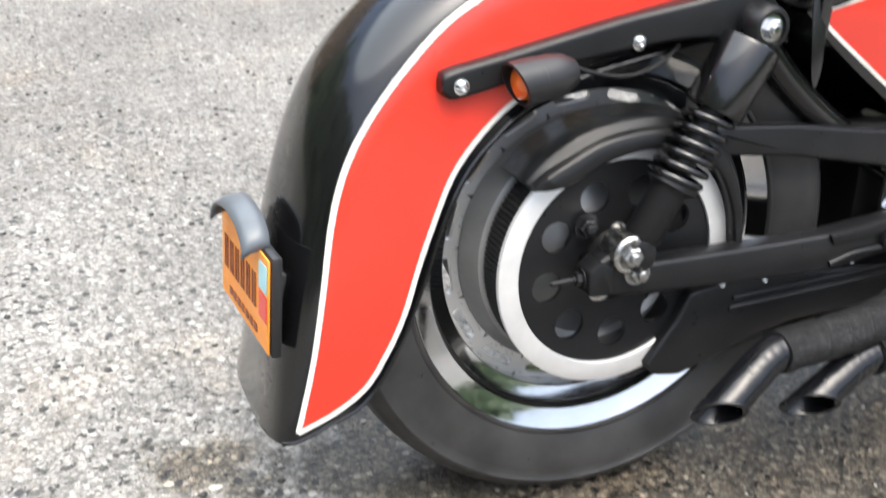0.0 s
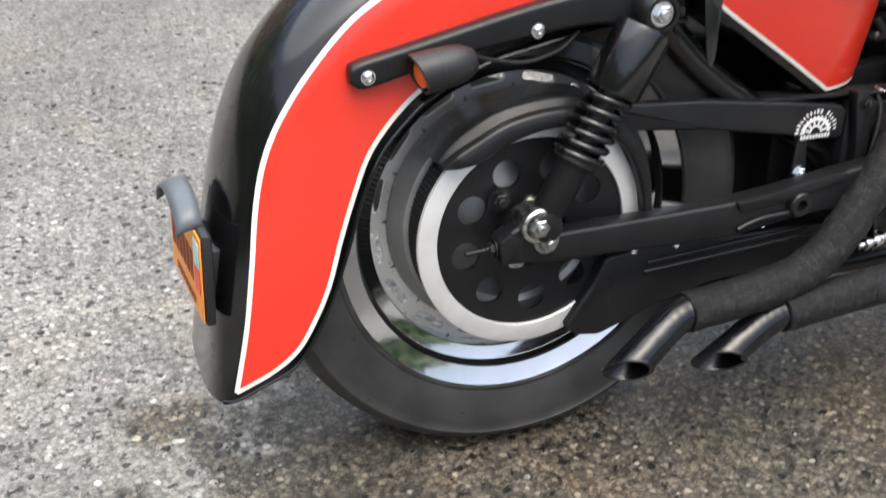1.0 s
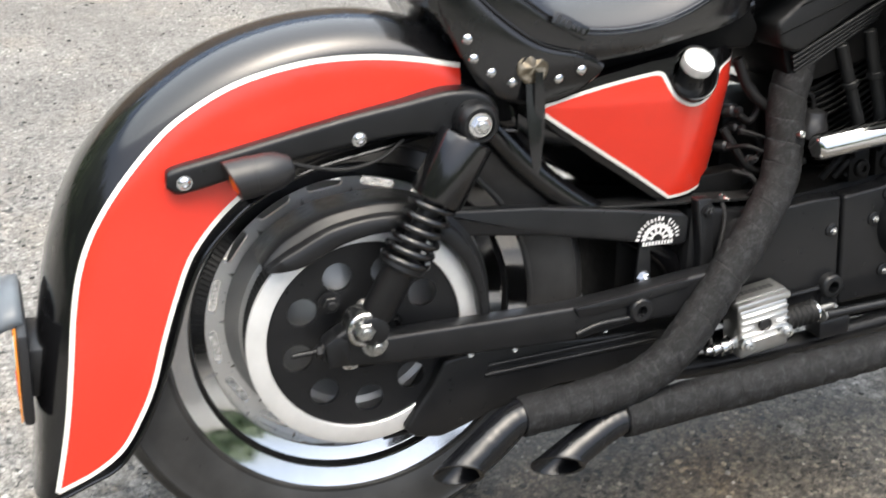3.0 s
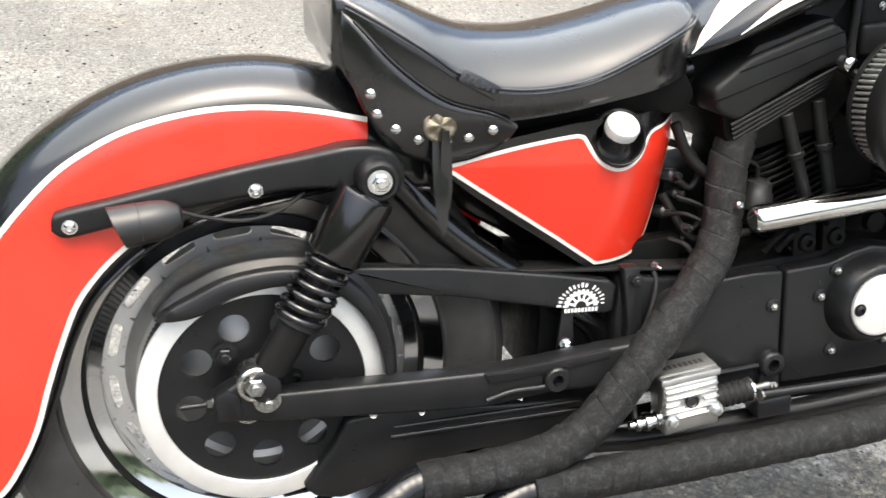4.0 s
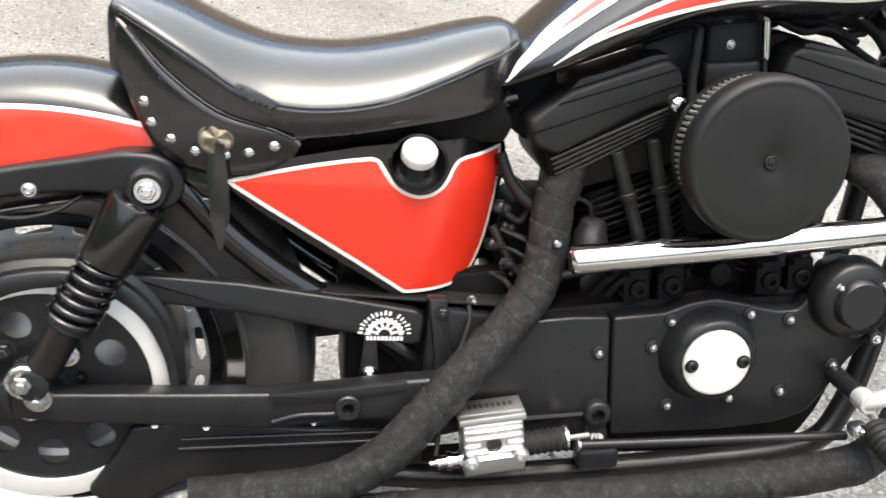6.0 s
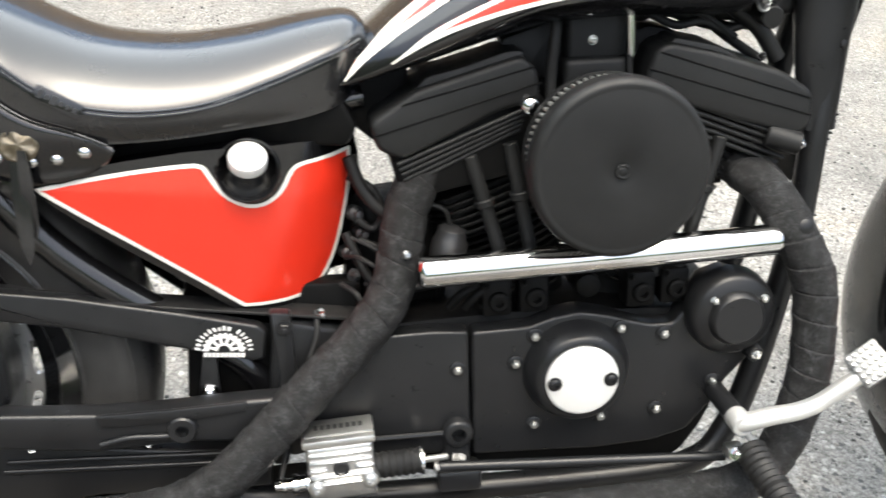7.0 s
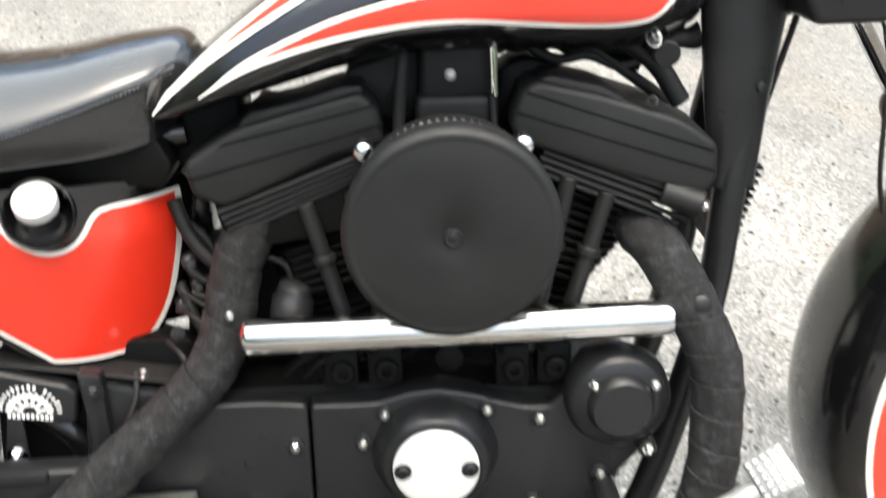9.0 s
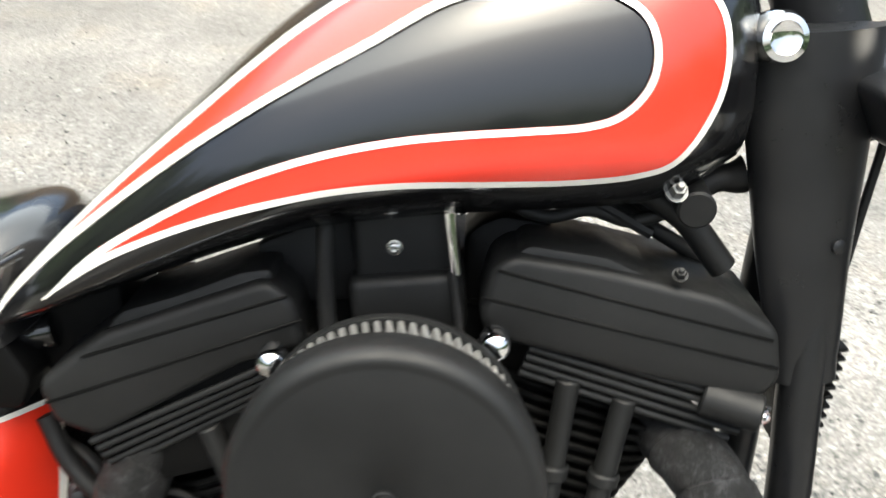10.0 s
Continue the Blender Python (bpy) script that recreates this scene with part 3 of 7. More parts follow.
def fender_y(x, z):
    """The right face of the rear fender: a crown that rolls over into flat sides."""
    d = np.hypot(SPINE_XZ[:, 0] - x, SPINE_XZ[:, 1] - z)
    i = int(d.argmin())
    a, b = SPINE_XZ[max(i - 1, 0)], SPINE_XZ[min(i + 1, len(SPINE_XZ) - 1)]
    t = (b - a) / np.hypot(*(b - a))
    u = abs((x - SPINE_XZ[i, 0]) * t[1] - (z - SPINE_XZ[i, 1]) * t[0])
    tail = min(max((0.08 - z) / 0.20, 0), 1)
    k, e = min(u / (0.058 - 0.020 * tail), 1.0), 2.5 + 1.0 * tail
    return -fender_half(z) * (1 - (1 - k) ** e) ** (1 / e) - 0.003 * min(max((u - 0.058) / 0.1, 0), 1) * max(0.0, 1 - u / 0.16)


def rear_fender():
    bm = bmesh.new()
    share = [0, 0.004, 0.016, 0.04, 0.08, 0.13, 0.19, 0.26, 0.34, 0.45, 0.6, 0.8, 1.0]
    rows = []
    for s, e in zip(SPINE, SKIRT):
        s, e = np.array(s), np.array(e)
        right = []
        for k in share:
            p = s + (e - s) * k
            right.append((p[0], fender_y(*p) if k else 0.0, p[1]))
        left = [(x, -y, z) for x, y, z in right[:0:-1]]
        rows.append([bm.verts.new(c) for c in left + right])
    for a, b in zip(rows, rows[1:]):
        for i in range(len(a) - 1):
            bm.faces.new((a[i], a[i + 1], b[i + 1], b[i]))
    ob = part("rear_fender", bm, GLOSS_BLACK, bike, "gloss black valanced rear fender", angle=60)
    s = ob.modifiers.new("thickness", "SOLIDIFY")
    s.thickness, s.offset = 0.003, -1
    # rolled lower lip
    line = [(x, fender_y(x, z) + 0.001, z) for x, z in SKIRT]
    part("rolled_edge", tube(line, 0.0028, 8, 1, smooth=False), GLOSS_BLACK, ob)
    outer = [(-0.375, -0.136), (-0.356, -0.059), (-0.343, 0.013), (-0.333, 0.075), (-0.321, 0.125), (-0.304, 0.166), (-0.279, 0.205), (-0.247, 0.243), (-0.214, 0.275),
             (-0.182, 0.297), (-0.143, 0.317), (-0.098, 0.331), (-0.045, 0.340), (0.015, 0.341), (0.071, 0.335), (0.125, 0.324)]
    inner = [(-0.375, -0.136), (-0.333, -0.119), (-0.300, -0.096), (-0.277, -0.062), (-0.257, -0.021), (-0.240, 0.032), (-0.223, 0.079), (-0.203, 0.126), (-0.178, 0.160), (-0.150, 0.187), (-0.128, 0.202)]
    up, low = spline(outer, 5), spline(inner, 5)
    field = up + [(0.125, 0.27), (0.0, 0.25), (-0.08, 0.23)] + low[:0:-1]
    part("red_panel", laid([tuple(q) for q in field], fender_y, 0.0009), RED, ob, "red painted side panel")
    bm = stripe(up, 0.0056, fender_y, 0.0016)
    stripe(low, 0.0056, fender_y, 0.0016, bm)
    part("pinstripe", bm, WHITE, ob, "white pinstripe round the red panel")
    return ob


rear_fender()


STRUT_TOP = [(-0.221, 0.226), (-0.214, 0.2355), (-0.157, 0.248), (-0.034, 0.275), (0.047, 0.291), (0.088, 0.3005), (0.110, 0.3025), (0.131, 0.301), (0.150, 0.293), (0.162, 0.277)]
STRUT_LOW = [(-0.221, 0.215), (-0.214, 0.2085), (-0.205, 0.2065), (-0.176, 0.2125), (-0.109, 0.2285), (-0.060, 0.237), (0.028, 0.2500), (0.070, 0.2525), (0.090, 0.2495), (0.110, 0.2435), (0.136, 0.2365), (0.152, 0.241), (0.162, 0.255)]
STRUT_OUT = [(-0.221, -0.109), (-0.214, -0.112), (-0.05, -0.113), (0.0, -0.114), (0.05, -0.1195), (0.09, -0.126), (0.14, -0.128), (0.162, -0.122)]


def fender_strut():
    """A forged bar: rounded edges, a flat face, and a gentle swelling towards the shock mount."""
    bm, rows = bmesh.new(), []
    for x in [-0.221, -0.2195, -0.217, -0.212, -0.205] + list(np.linspace(-0.195, 0.150, 48)) + [0.155, 0.159, 0.162]:
        top, low, y = (between(spline(t, 5), x) for t in (STRUT_TOP, STRUT_LOW, STRUT_OUT))
        mid, half, r = (top + low) / 2, (top - low) / 2, min(0.0065, 0.45 * (top - low))
        ring = [(x, -0.094, top), (x, y + r, top)]
        ring += [(x, y + r * (1 - math.sin(a)), top - r * (1 - math.cos(a))) for a in (math.pi * k / 10 for k in range(1, 6))]
        ring += [(x, y + r * (1 - math.cos(a)), low + r * (1 - math.sin(a))) for a in (math.pi * k / 10 for k in range(0, 5))]
        ring += [(x, y + r, low), (x, -0.094, low)]
        rows.append([bm.verts.new(c) for c in ring])
    for a, b in zip(rows, rows[1:]):
        for k in range(len(a)):
            j = (k + 1) % len(a)
            bm.faces.new((a[k], a[j], b[j], b[k]))
    bm.faces.new(rows[0])
    bm.faces.new(rows[-1])
    ob = part("fender_strut", bm, SATIN_BLACK, bike, "satin black fender support strut", angle=45)
    for x, z in ((-0.202, 0.221), (-0.005, 0.2525)):
        button_bolt(ob, (x, -0.113, z), r=0.0066, h=0.006, mat=CHROME)
    bm = turned(bmesh.new(), (0.127, -0.11, 0.267), (0, -1, 0), [(0, 0.026), (0.034, 0.0245), (0.043, 0.0225), (0.046, 0.020), (0.046, 0.0165), (0.042, 0.0158)], 36, False)
    part("shock_mount_boss", bm, SATIN_BLACK, ob)
    hex_nut(ob, (0.127, -0.1515, 0.267), r=0.0105, h=0.008, mat=CHROME, name="shock_bolt", hole=0.6)


fender_strut()


def turn_signal():
    axis = Vector((-0.95, -0.12, -0.10)).normalized()
    c = Vector((-0.097, -0.128, 0.2305))
    bm = turned(bmesh.new(), c, axis, [(-0.012, 0.006), (-0.008, 0.0145), (0.004, 0.0205), (0.018, 0.0225), (0.034, 0.0225), (0.0345, 0.0232), (0.060, 0.0232), (0.061, 0.0205), (0.045, 0.0200)], 32, False)
    # slanted mouth: the upper lip reaches further back than the lower
    for v in bm.verts:
        s = (v.co - c).dot(axis)
        if s > 0.034:
            v.co += axis * 0.30 * (v.co.z - c.z) * (s - 0.034) / 0.026
    ob = part("turn_signal", bm, PLASTIC, bike, "black bullet turn signal with amber lens")
    bm = turned(bmesh.new(), c, axis, [(0.036, 0.0188), (0.047, 0.0185), (0.055, 0.0155), (0.059, 0.008), (0.060, 0)], 28)
    part("lens", bm, AMBER, ob, "amber turn signal lens")
    part("stalk", rod(c + Vector((0.004, 0.002, 0)), c + Vector((0.004, 0.028, 0.006)), 0.008), PLASTIC, ob)
    part("signal_cable", tube([(-0.088, -0.126, 0.236), (-0.060, -0.121, 0.2265), (-0.02, -0.118, 0.220), (0.02, -0.114, 0.228), (0.05, -0.105, 0.245)], 0.0024, 8), RUBBER, bike, "thin black wire from the turn signal")


turn_signal()


def licence_plate():
    c = Vector((-0.396, -0.014, 0.009))
    m = Matrix.Translation(c) @ Euler((0, radians(3), radians(3.5))).to_matrix().to_4x4()
    ob = part("licence_plate_holder", block((0.012, 0.184, 0.110), 0.004, 2, m), PLASTIC, bike, "black licence plate holder on the fender")
    part("plate", block((0.002, 0.178, 0.102), 0.0006, 1, m @ Matrix.Translation((-0.0075, 0, 0))), PLATE, ob, "orange embossed licence plate")
    bm = bmesh.new()
    for i in range(6):
        for k in (-0.0045, 0.0045):
            block((0.0012, 0.0042, 0.038), 0.0003, 1, m @ Matrix.Translation((-0.009, 0.068 - 0.0215 * i + k, 0.003)), bm)
    part("plate_print", bm, PLATE_DARK, ob, "dark bars in place of the number")
    bm = bmesh.new()
    for i in range(7):
        block((0.001, 0.011, 0.009), 0.0003, 1, m @ Matrix.Translation((-0.009, 0.050 - 0.016 * i, -0.038)), bm)
    part("plate_small_print", bm, PLATE_DARK, ob)
    part("sticker", block((0.001, 0.026, 0.030), 0.0003, 1, m @ Matrix.Translation((-0.0092, -0.072, 0.028))), STICKER_BLUE, ob, "pale blue sticker")
    part("sticker", block((0.001, 0.026, 0.028), 0.0003, 1, m @ Matrix.Translation((-0.0092, -0.073, -0.004))), STICKER_RED, ob, "red sticker")
    # arched lamp hood over the plate
    bm = bmesh.new()
    rows = []
    for i in range(19):
        a = math.pi * i / 18
        y, z = 0.004 + 0.064 * math.cos(a), 0.050 + 0.032 * math.sin(a) ** 0.8
        rows.append([bm.verts.new(m @ Vector((x, y, z + dz))) for x, dz in ((0.002, 0.002), (-0.008, 0.002), (-0.018, -0.001), (-0.027, -0.007))])
    for a, b in zip(rows, rows[1:]):
        for k in range(3):
            bm.faces.new((a[k], a[k + 1], b[k + 1], b[k]))
    hood = part("lamp_hood", bm, VISOR, ob, "blue-grey curved lamp hood", angle=60)
    s = hood.modifiers.new("thickness", "SOLIDIFY")
    s.thickness = 0.004
    bm = prism(rounded([(-0.058, 0.038), (-0.055, 0.062), (-0.033, 0.076), (0.004, 0.080), (0.041, 0.076), (0.062, 0.062), (0.066, 0.038)], 0.01), 0.0, 0.006, 0.002)
    bmesh.ops.transform(bm, matrix=m @ Euler((0, 0, radians(90))).to_matrix().to_4x4(), verts=bm.verts)
    part("hood_back", bm, PLASTIC, ob)
    part("bracket", block((0.03, 0.10, 0.06), 0.004, 2, Matrix.Translation((-0.378, -0.02, 0.0))), PLASTIC, ob)


licence_plate()


# -- rear shock, swing arm and belt guards --
def shock():
    top, low = Vector((0.120, -0.137, 0.256)), Vector((-0.004, -0.137, 0.030))
    d = (low - top).normalized()
    length = (low - top).length
    bm = turned(bmesh.new(), top, d, [(0.006, 0.0), (0.006, 0.029), (0.0075, 0.0318), (0.011, 0.0330), (0.084, 0.0330), (0.087, 0.0320), (0.087, 0.022)], 40, False)
    ob = part("shock_absorber", bm, GLOSS_BLACK, bike, "gloss black shock absorber with exposed spring")
    coil, turns = [], 6.2
    for i in range(int(turns * 18) + 1):
        t = i / (turns * 18)
        s = 0.085 + 0.090 * (t ** 0.88)
        _, u, v = frame_of(d)
        a = 2 * math.pi * t * turns
        coil.append(top + d * s + (0.0255 + 0.0025 * t) * (u * math.cos(a) + v * math.sin(a)))
    part("spring", tube(coil, 0.0042, 10, 1, smooth=False), GLOSS_BLACK, ob, "gloss black coil spring")
    part("damper_rod", rod(top + d * 0.07, top + d * 0.16, 0.0135), SATIN_BLACK, ob)
    bm = turned(bmesh.new(), top, d, [(0.166, 0.016), (0.168, 0.0275), (0.176, 0.0285), (0.180, 0.0225), (0.184, 0.0205), (0.238, 0.0205), (0.242, 0.018), (0.248, 0.013), (length, 0.012)], 36)
    part("damper_body", bm, SATIN_BLACK, ob)
    bm = turned(bmesh.new(), low + Vector((0, 0.018, 0)), (0, -1, 0), [(0, 0.018), (0.036, 0.018), (0.037, 0.016)], 28)
    part("lower_eye", bm, SATIN_BLACK, ob)
    bm = turned(bmesh.new(), (0.127, -0.125, 0.267), (0, -1, 0), [(0, 0.019), (0.024, 0.019)], 28)
    part("upper_eye", bm, SATIN_BLACK, ob)


shock()


def swing_arm(y0, y1):
    out = [(-0.055, 0.020), (-0.03, 0.034), (0.0, 0.030), (0.012, 0.014), (0.163, 0.014), (0.262, 0.015), (0.34, 0.022), (0.42, 0.032), (0.50, 0.04), (0.50, -0.012), (0.43, -0.020), (0.36, -0.020),
           (0.265, -0.033), (0.164, -0.029), (0.012, -0.022), (-0.05, -0.016)]
    return part("swing_arm", prism(rounded(out, 0.006), y0, y1, 0.005, 3), SATIN_BLACK, bike, "satin black tapered swing arm")


arm = swing_arm(-0.112, -0.142)
swing_arm(0.112, 0.142)
# pressed detail near the pivot
bm = prism(rounded([(0.262, 0.016), (0.345, 0.024), (0.43, 0.034), (0.43, 0.022), (0.36, 0.010), (0.30, 0.003), (0.27, 0.002)], 0.004), -0.14, -0.1465, 0.002)
part("arm_gusset", bm, SATIN_BLACK, arm)
bm = tube([(0.268, -0.143, -0.022), (0.30, -0.1445, -0.012), (0.34, -0.1445, -0.010), (0.352, -0.1445, -0.006)], 0.004, 10)
part("weld_bead", bm, SATIN_BLACK, arm)
bm = turned(bmesh.new(), (0.358, -0.138, 0.000), (0, -1, 0), [(0, 0.0175), (0.012, 0.0165), (0.014, 0.0145), (0.014, 0.0075), (0.004, 0.0068), (0.004, 0.0)], 28, False)
part("peg_boss", bm, SATIN_BLACK, arm)
for x, z in ((0.128, -0.0335), (0.189, -0.036), (0.318, -0.030)):
    button_bolt(arm, (x, -0.128, z), axis=(0, -0.8, 0.6), r=0.0035, h=0.003)


def axle_end():
    bm = prism(rounded([(-0.062, 0.016), (-0.048, 0.026), (-0.032, 0.018), (-0.030, -0.014), (-0.058, -0.014)], 0.004), -0.116, -0.146, 0.003)
    ob = part("axle_adjuster", bm, SATIN_BLACK, bike, "black axle adjuster block with bright nuts")
    part("adjuster_screw", rod((-0.100, -0.130, 0.002), (-0.05, -0.130, 0.004), 0.0032), SATIN_BLACK, ob)
    hex_nut(ob, (-0.062, -0.130, 0.0035), (-1, 0, 0), r=0.0085, h=0.008, mat=SATIN_BLACK)
    bm = turned(bmesh.new(), (-0.014, -0.12, 0.032), (0, -1, 0), [(0, 0.0215), (0.030, 0.0215), (0.032, 0.019)], 32)
    part("washer", bm, ZINC, ob)
    hex_nut(ob, (-0.0155, -0.150, 0.032), r=0.0118, h=0.010, mat=SCREW, hole=0.55)
    hex_nut(ob, (-0.001, -0.142, 0.0085), r=0.0118, h=0.012, mat=SCREW, hole=0.55)
    hex_nut(ob, (-0.020, -0.103, -0.026), r=0.011, h=0.008, mat=ZINC, hole=0.5)
    hex_nut(ob, (0.026, -0.106, 0.048), r=0.0105, h=0.010, mat=ZINC, hole=0.6)
    hex_nut(ob, (-0.045, -0.103, 0.052), r=0.011, h=0.010, mat=SATIN_BLACK, hole=0.6)


axle_end()


def belt_guards():
    outer = [(-0.124, 0.110), (-0.108, 0.128), (-0.087, 0.144), (-0.04, 0.164), (0.027, 0.171), (0.085, 0.160), (0.118, 0.140), (0.146, 0.100), (0.160, 0.055), (0.164, 0.010)]
    inner = [(-0.118, 0.105), (-0.098, 0.1035), (-0.070, 0.1085), (-0.030, 0.128), (0.015, 0.137), (0.060, 0.133), (0.090, 0.120), (0.118, 0.093), (0.138, 0.050), (0.146, 0.010)]
    section = [(0, -0.045), (0, -0.096), (0.03, -0.102), (0.09, -0.1055), (0.28, -0.1075), (0.32, -0.110), (0.37, -0.116), (0.45, -0.119), (0.90, -0.1195), (0.97, -0.118), (1.0, -0.113), (1.0, -0.098)]
    bm, rows = bmesh.new(), []
    for p, q in zip(spline(outer, 7), spline(inner, 7)):
        rows.append([bm.verts.new((p[0] + (q[0] - p[0]) * k, y, p[1] + (q[1] - p[1]) * k)) for k, y in section])
    for a, b in zip(rows, rows[1:]):
        for k in range(len(section) - 1):
            bm.faces.new((a[k], a[k + 1], b[k + 1], b[k]))
    upper = part("upper_belt_guard", bm, SATIN_BLACK, bike, "satin black curved upper belt guard", angle=50)
    s = upper.modifiers.new("thickness", "SOLIDIFY")
    s.thickness, s.offset = 0.003, -1
    bar = [(0.085, 0.152), (0.228, 0.1415), (0.358, 0.1235), (0.440, 0.110), (0.450, 0.102), (0.448, 0.068), (0.436, 0.064), (0.354, 0.080), (0.230, 0.1035), (0.099, 0.118)]
    b = part("guard_bar", prism(rounded(bar, 0.004), -0.085, -0.104, 0.004, 3), SATIN_BLACK, upper, "flat black bar with a white decal")
    # the decal: a clear patch with half a toothed wheel and rows of small bars
    cx, cz, y = 0.402, 0.080, -0.1046
    bm = bmesh.new()
    for i in range(24):
        a0, a1 = math.pi * i / 24, math.pi * (i + 1) / 24
        r1 = 0.0235 if i % 2 else 0.0215
        bm.faces.new([bm.verts.new((cx + r * math.cos(a) * 1.05, y, cz - 0.002 + r * math.sin(a))) for r, a in ((0.0165, a0), (r1, a0), (r1, a1), (0.0165, a1))])
    for i in range(6):
        a = math.pi * (i + 0.5) / 6
        bm.faces.new([bm.verts.new((cx + r * math.cos(a + t), y, cz - 0.002 + r * math.sin(a + t))) for r, t in ((0.0095, -0.16), (0.0166, -0.10), (0.0166, 0.10), (0.0095, 0.16))])
    for i in range(14):
        a0, a1 = math.pi * i / 14, math.pi * (i + 1) / 14
        bm.faces.new([bm.verts.new((cx + r * math.cos(a), y, cz - 0.002 + r * math.sin(a))) for r, a in ((0.0075, a0), (0.0105, a0), (0.0105, a1), (0.0075, a1))])
    rng = random.Random(4)
    for i in range(17):
        a, w = math.pi * (0.03 + 0.94 * i / 16), rng.uniform(0.036, 0.060)
        r0, r1 = 0.0262, 0.0308 + 0.0008 * (i % 3)
        if i != 6:
            bm.faces.new([bm.verts.new((cx + 1.05 * r * math.cos(a + t), y, cz - 0.002 + r * math.sin(a + t))) for r, t in ((r0, -w), (r1, -w * 0.9), (r1, w * 0.9), (r0, w))])
    for i in range(10):
        bm.faces.new([bm.verts.new((cx - 0.0225 + 0.0047 * i + dx, y, cz - 0.0095 + dz)) for dx, dz in ((0, 0), (0.0032, 0), (0.0032, 0.0055), (0, 0.0055))])
    tagged(part("decal", bm, DECAL, b, smooth=False), "white half gearwheel decal with illegible bars", kind="stuff")
    part("guard_tab", prism(rounded([(0.378, 0.08), (0.392, 0.08), (0.398, 0.020), (0.392, 0.010), (0.378, 0.010), (0.374, 0.020)], 0.004), -0.098, -0.102, 0.001), SATIN_BLACK, upper)
    hex_nut(upper, (0.386, -0.102, 0.024), r=0.008, h=0.007, mat=CHROME, hole=0.55)
    low = [(0.044, -0.134), (0.062, -0.108), (0.082, -0.080), (0.098, -0.046), (0.165, -0.036), (0.30, -0.046), (0.46, -0.052), (0.46, -0.10), (0.378, -0.106), (0.26, -0.110), (0.175, -0.128), (0.139, -0.142), (0.094, -0.156), (0.060, -0.150)]
    lower = part("lower_belt_guard", prism(rounded(low, 0.006), -0.06, -0.113, 0.005, 3), SATIN_BLACK, bike, "satin black pressed lower belt guard")
    for z0, z1, x0 in ((-0.0625, -0.052, 0.158), (-0.0755, -0.064, 0.154)):
        part("pressed_rib", tube([(x0, -0.1125, z0), (x0 + 0.10, -0.1137, z0 + 0.005), (0.41, -0.1137, z1)], 0.0034, 10), SATIN_BLACK, lower)
    # straight runs of the belt
    bm = block((0.56, 0.038, 0.004), 0.001, 1, pose(0.30, -0.075, 0.128, 0, 3, 0))
    block((0.56, 0.038, 0.004), 0.001, 1, pose(0.30, -0.075, -0.125, 0, -6, 0), bm)
    part("belt", bm, RUBBER, upper)


belt_guards()


# -- oil tank, seat and rear frame --
def oil_y(x, z):
    """The right face of the oil tank: flat, leaning in below and curving in at its front."""
    return -(0.12 - 0.033 * min(max((0.272 - z) / 0.14, 0), 1.4) - 0.08 * min(max((x - 0.42) / 0.115, 0), 1.35) ** 2)


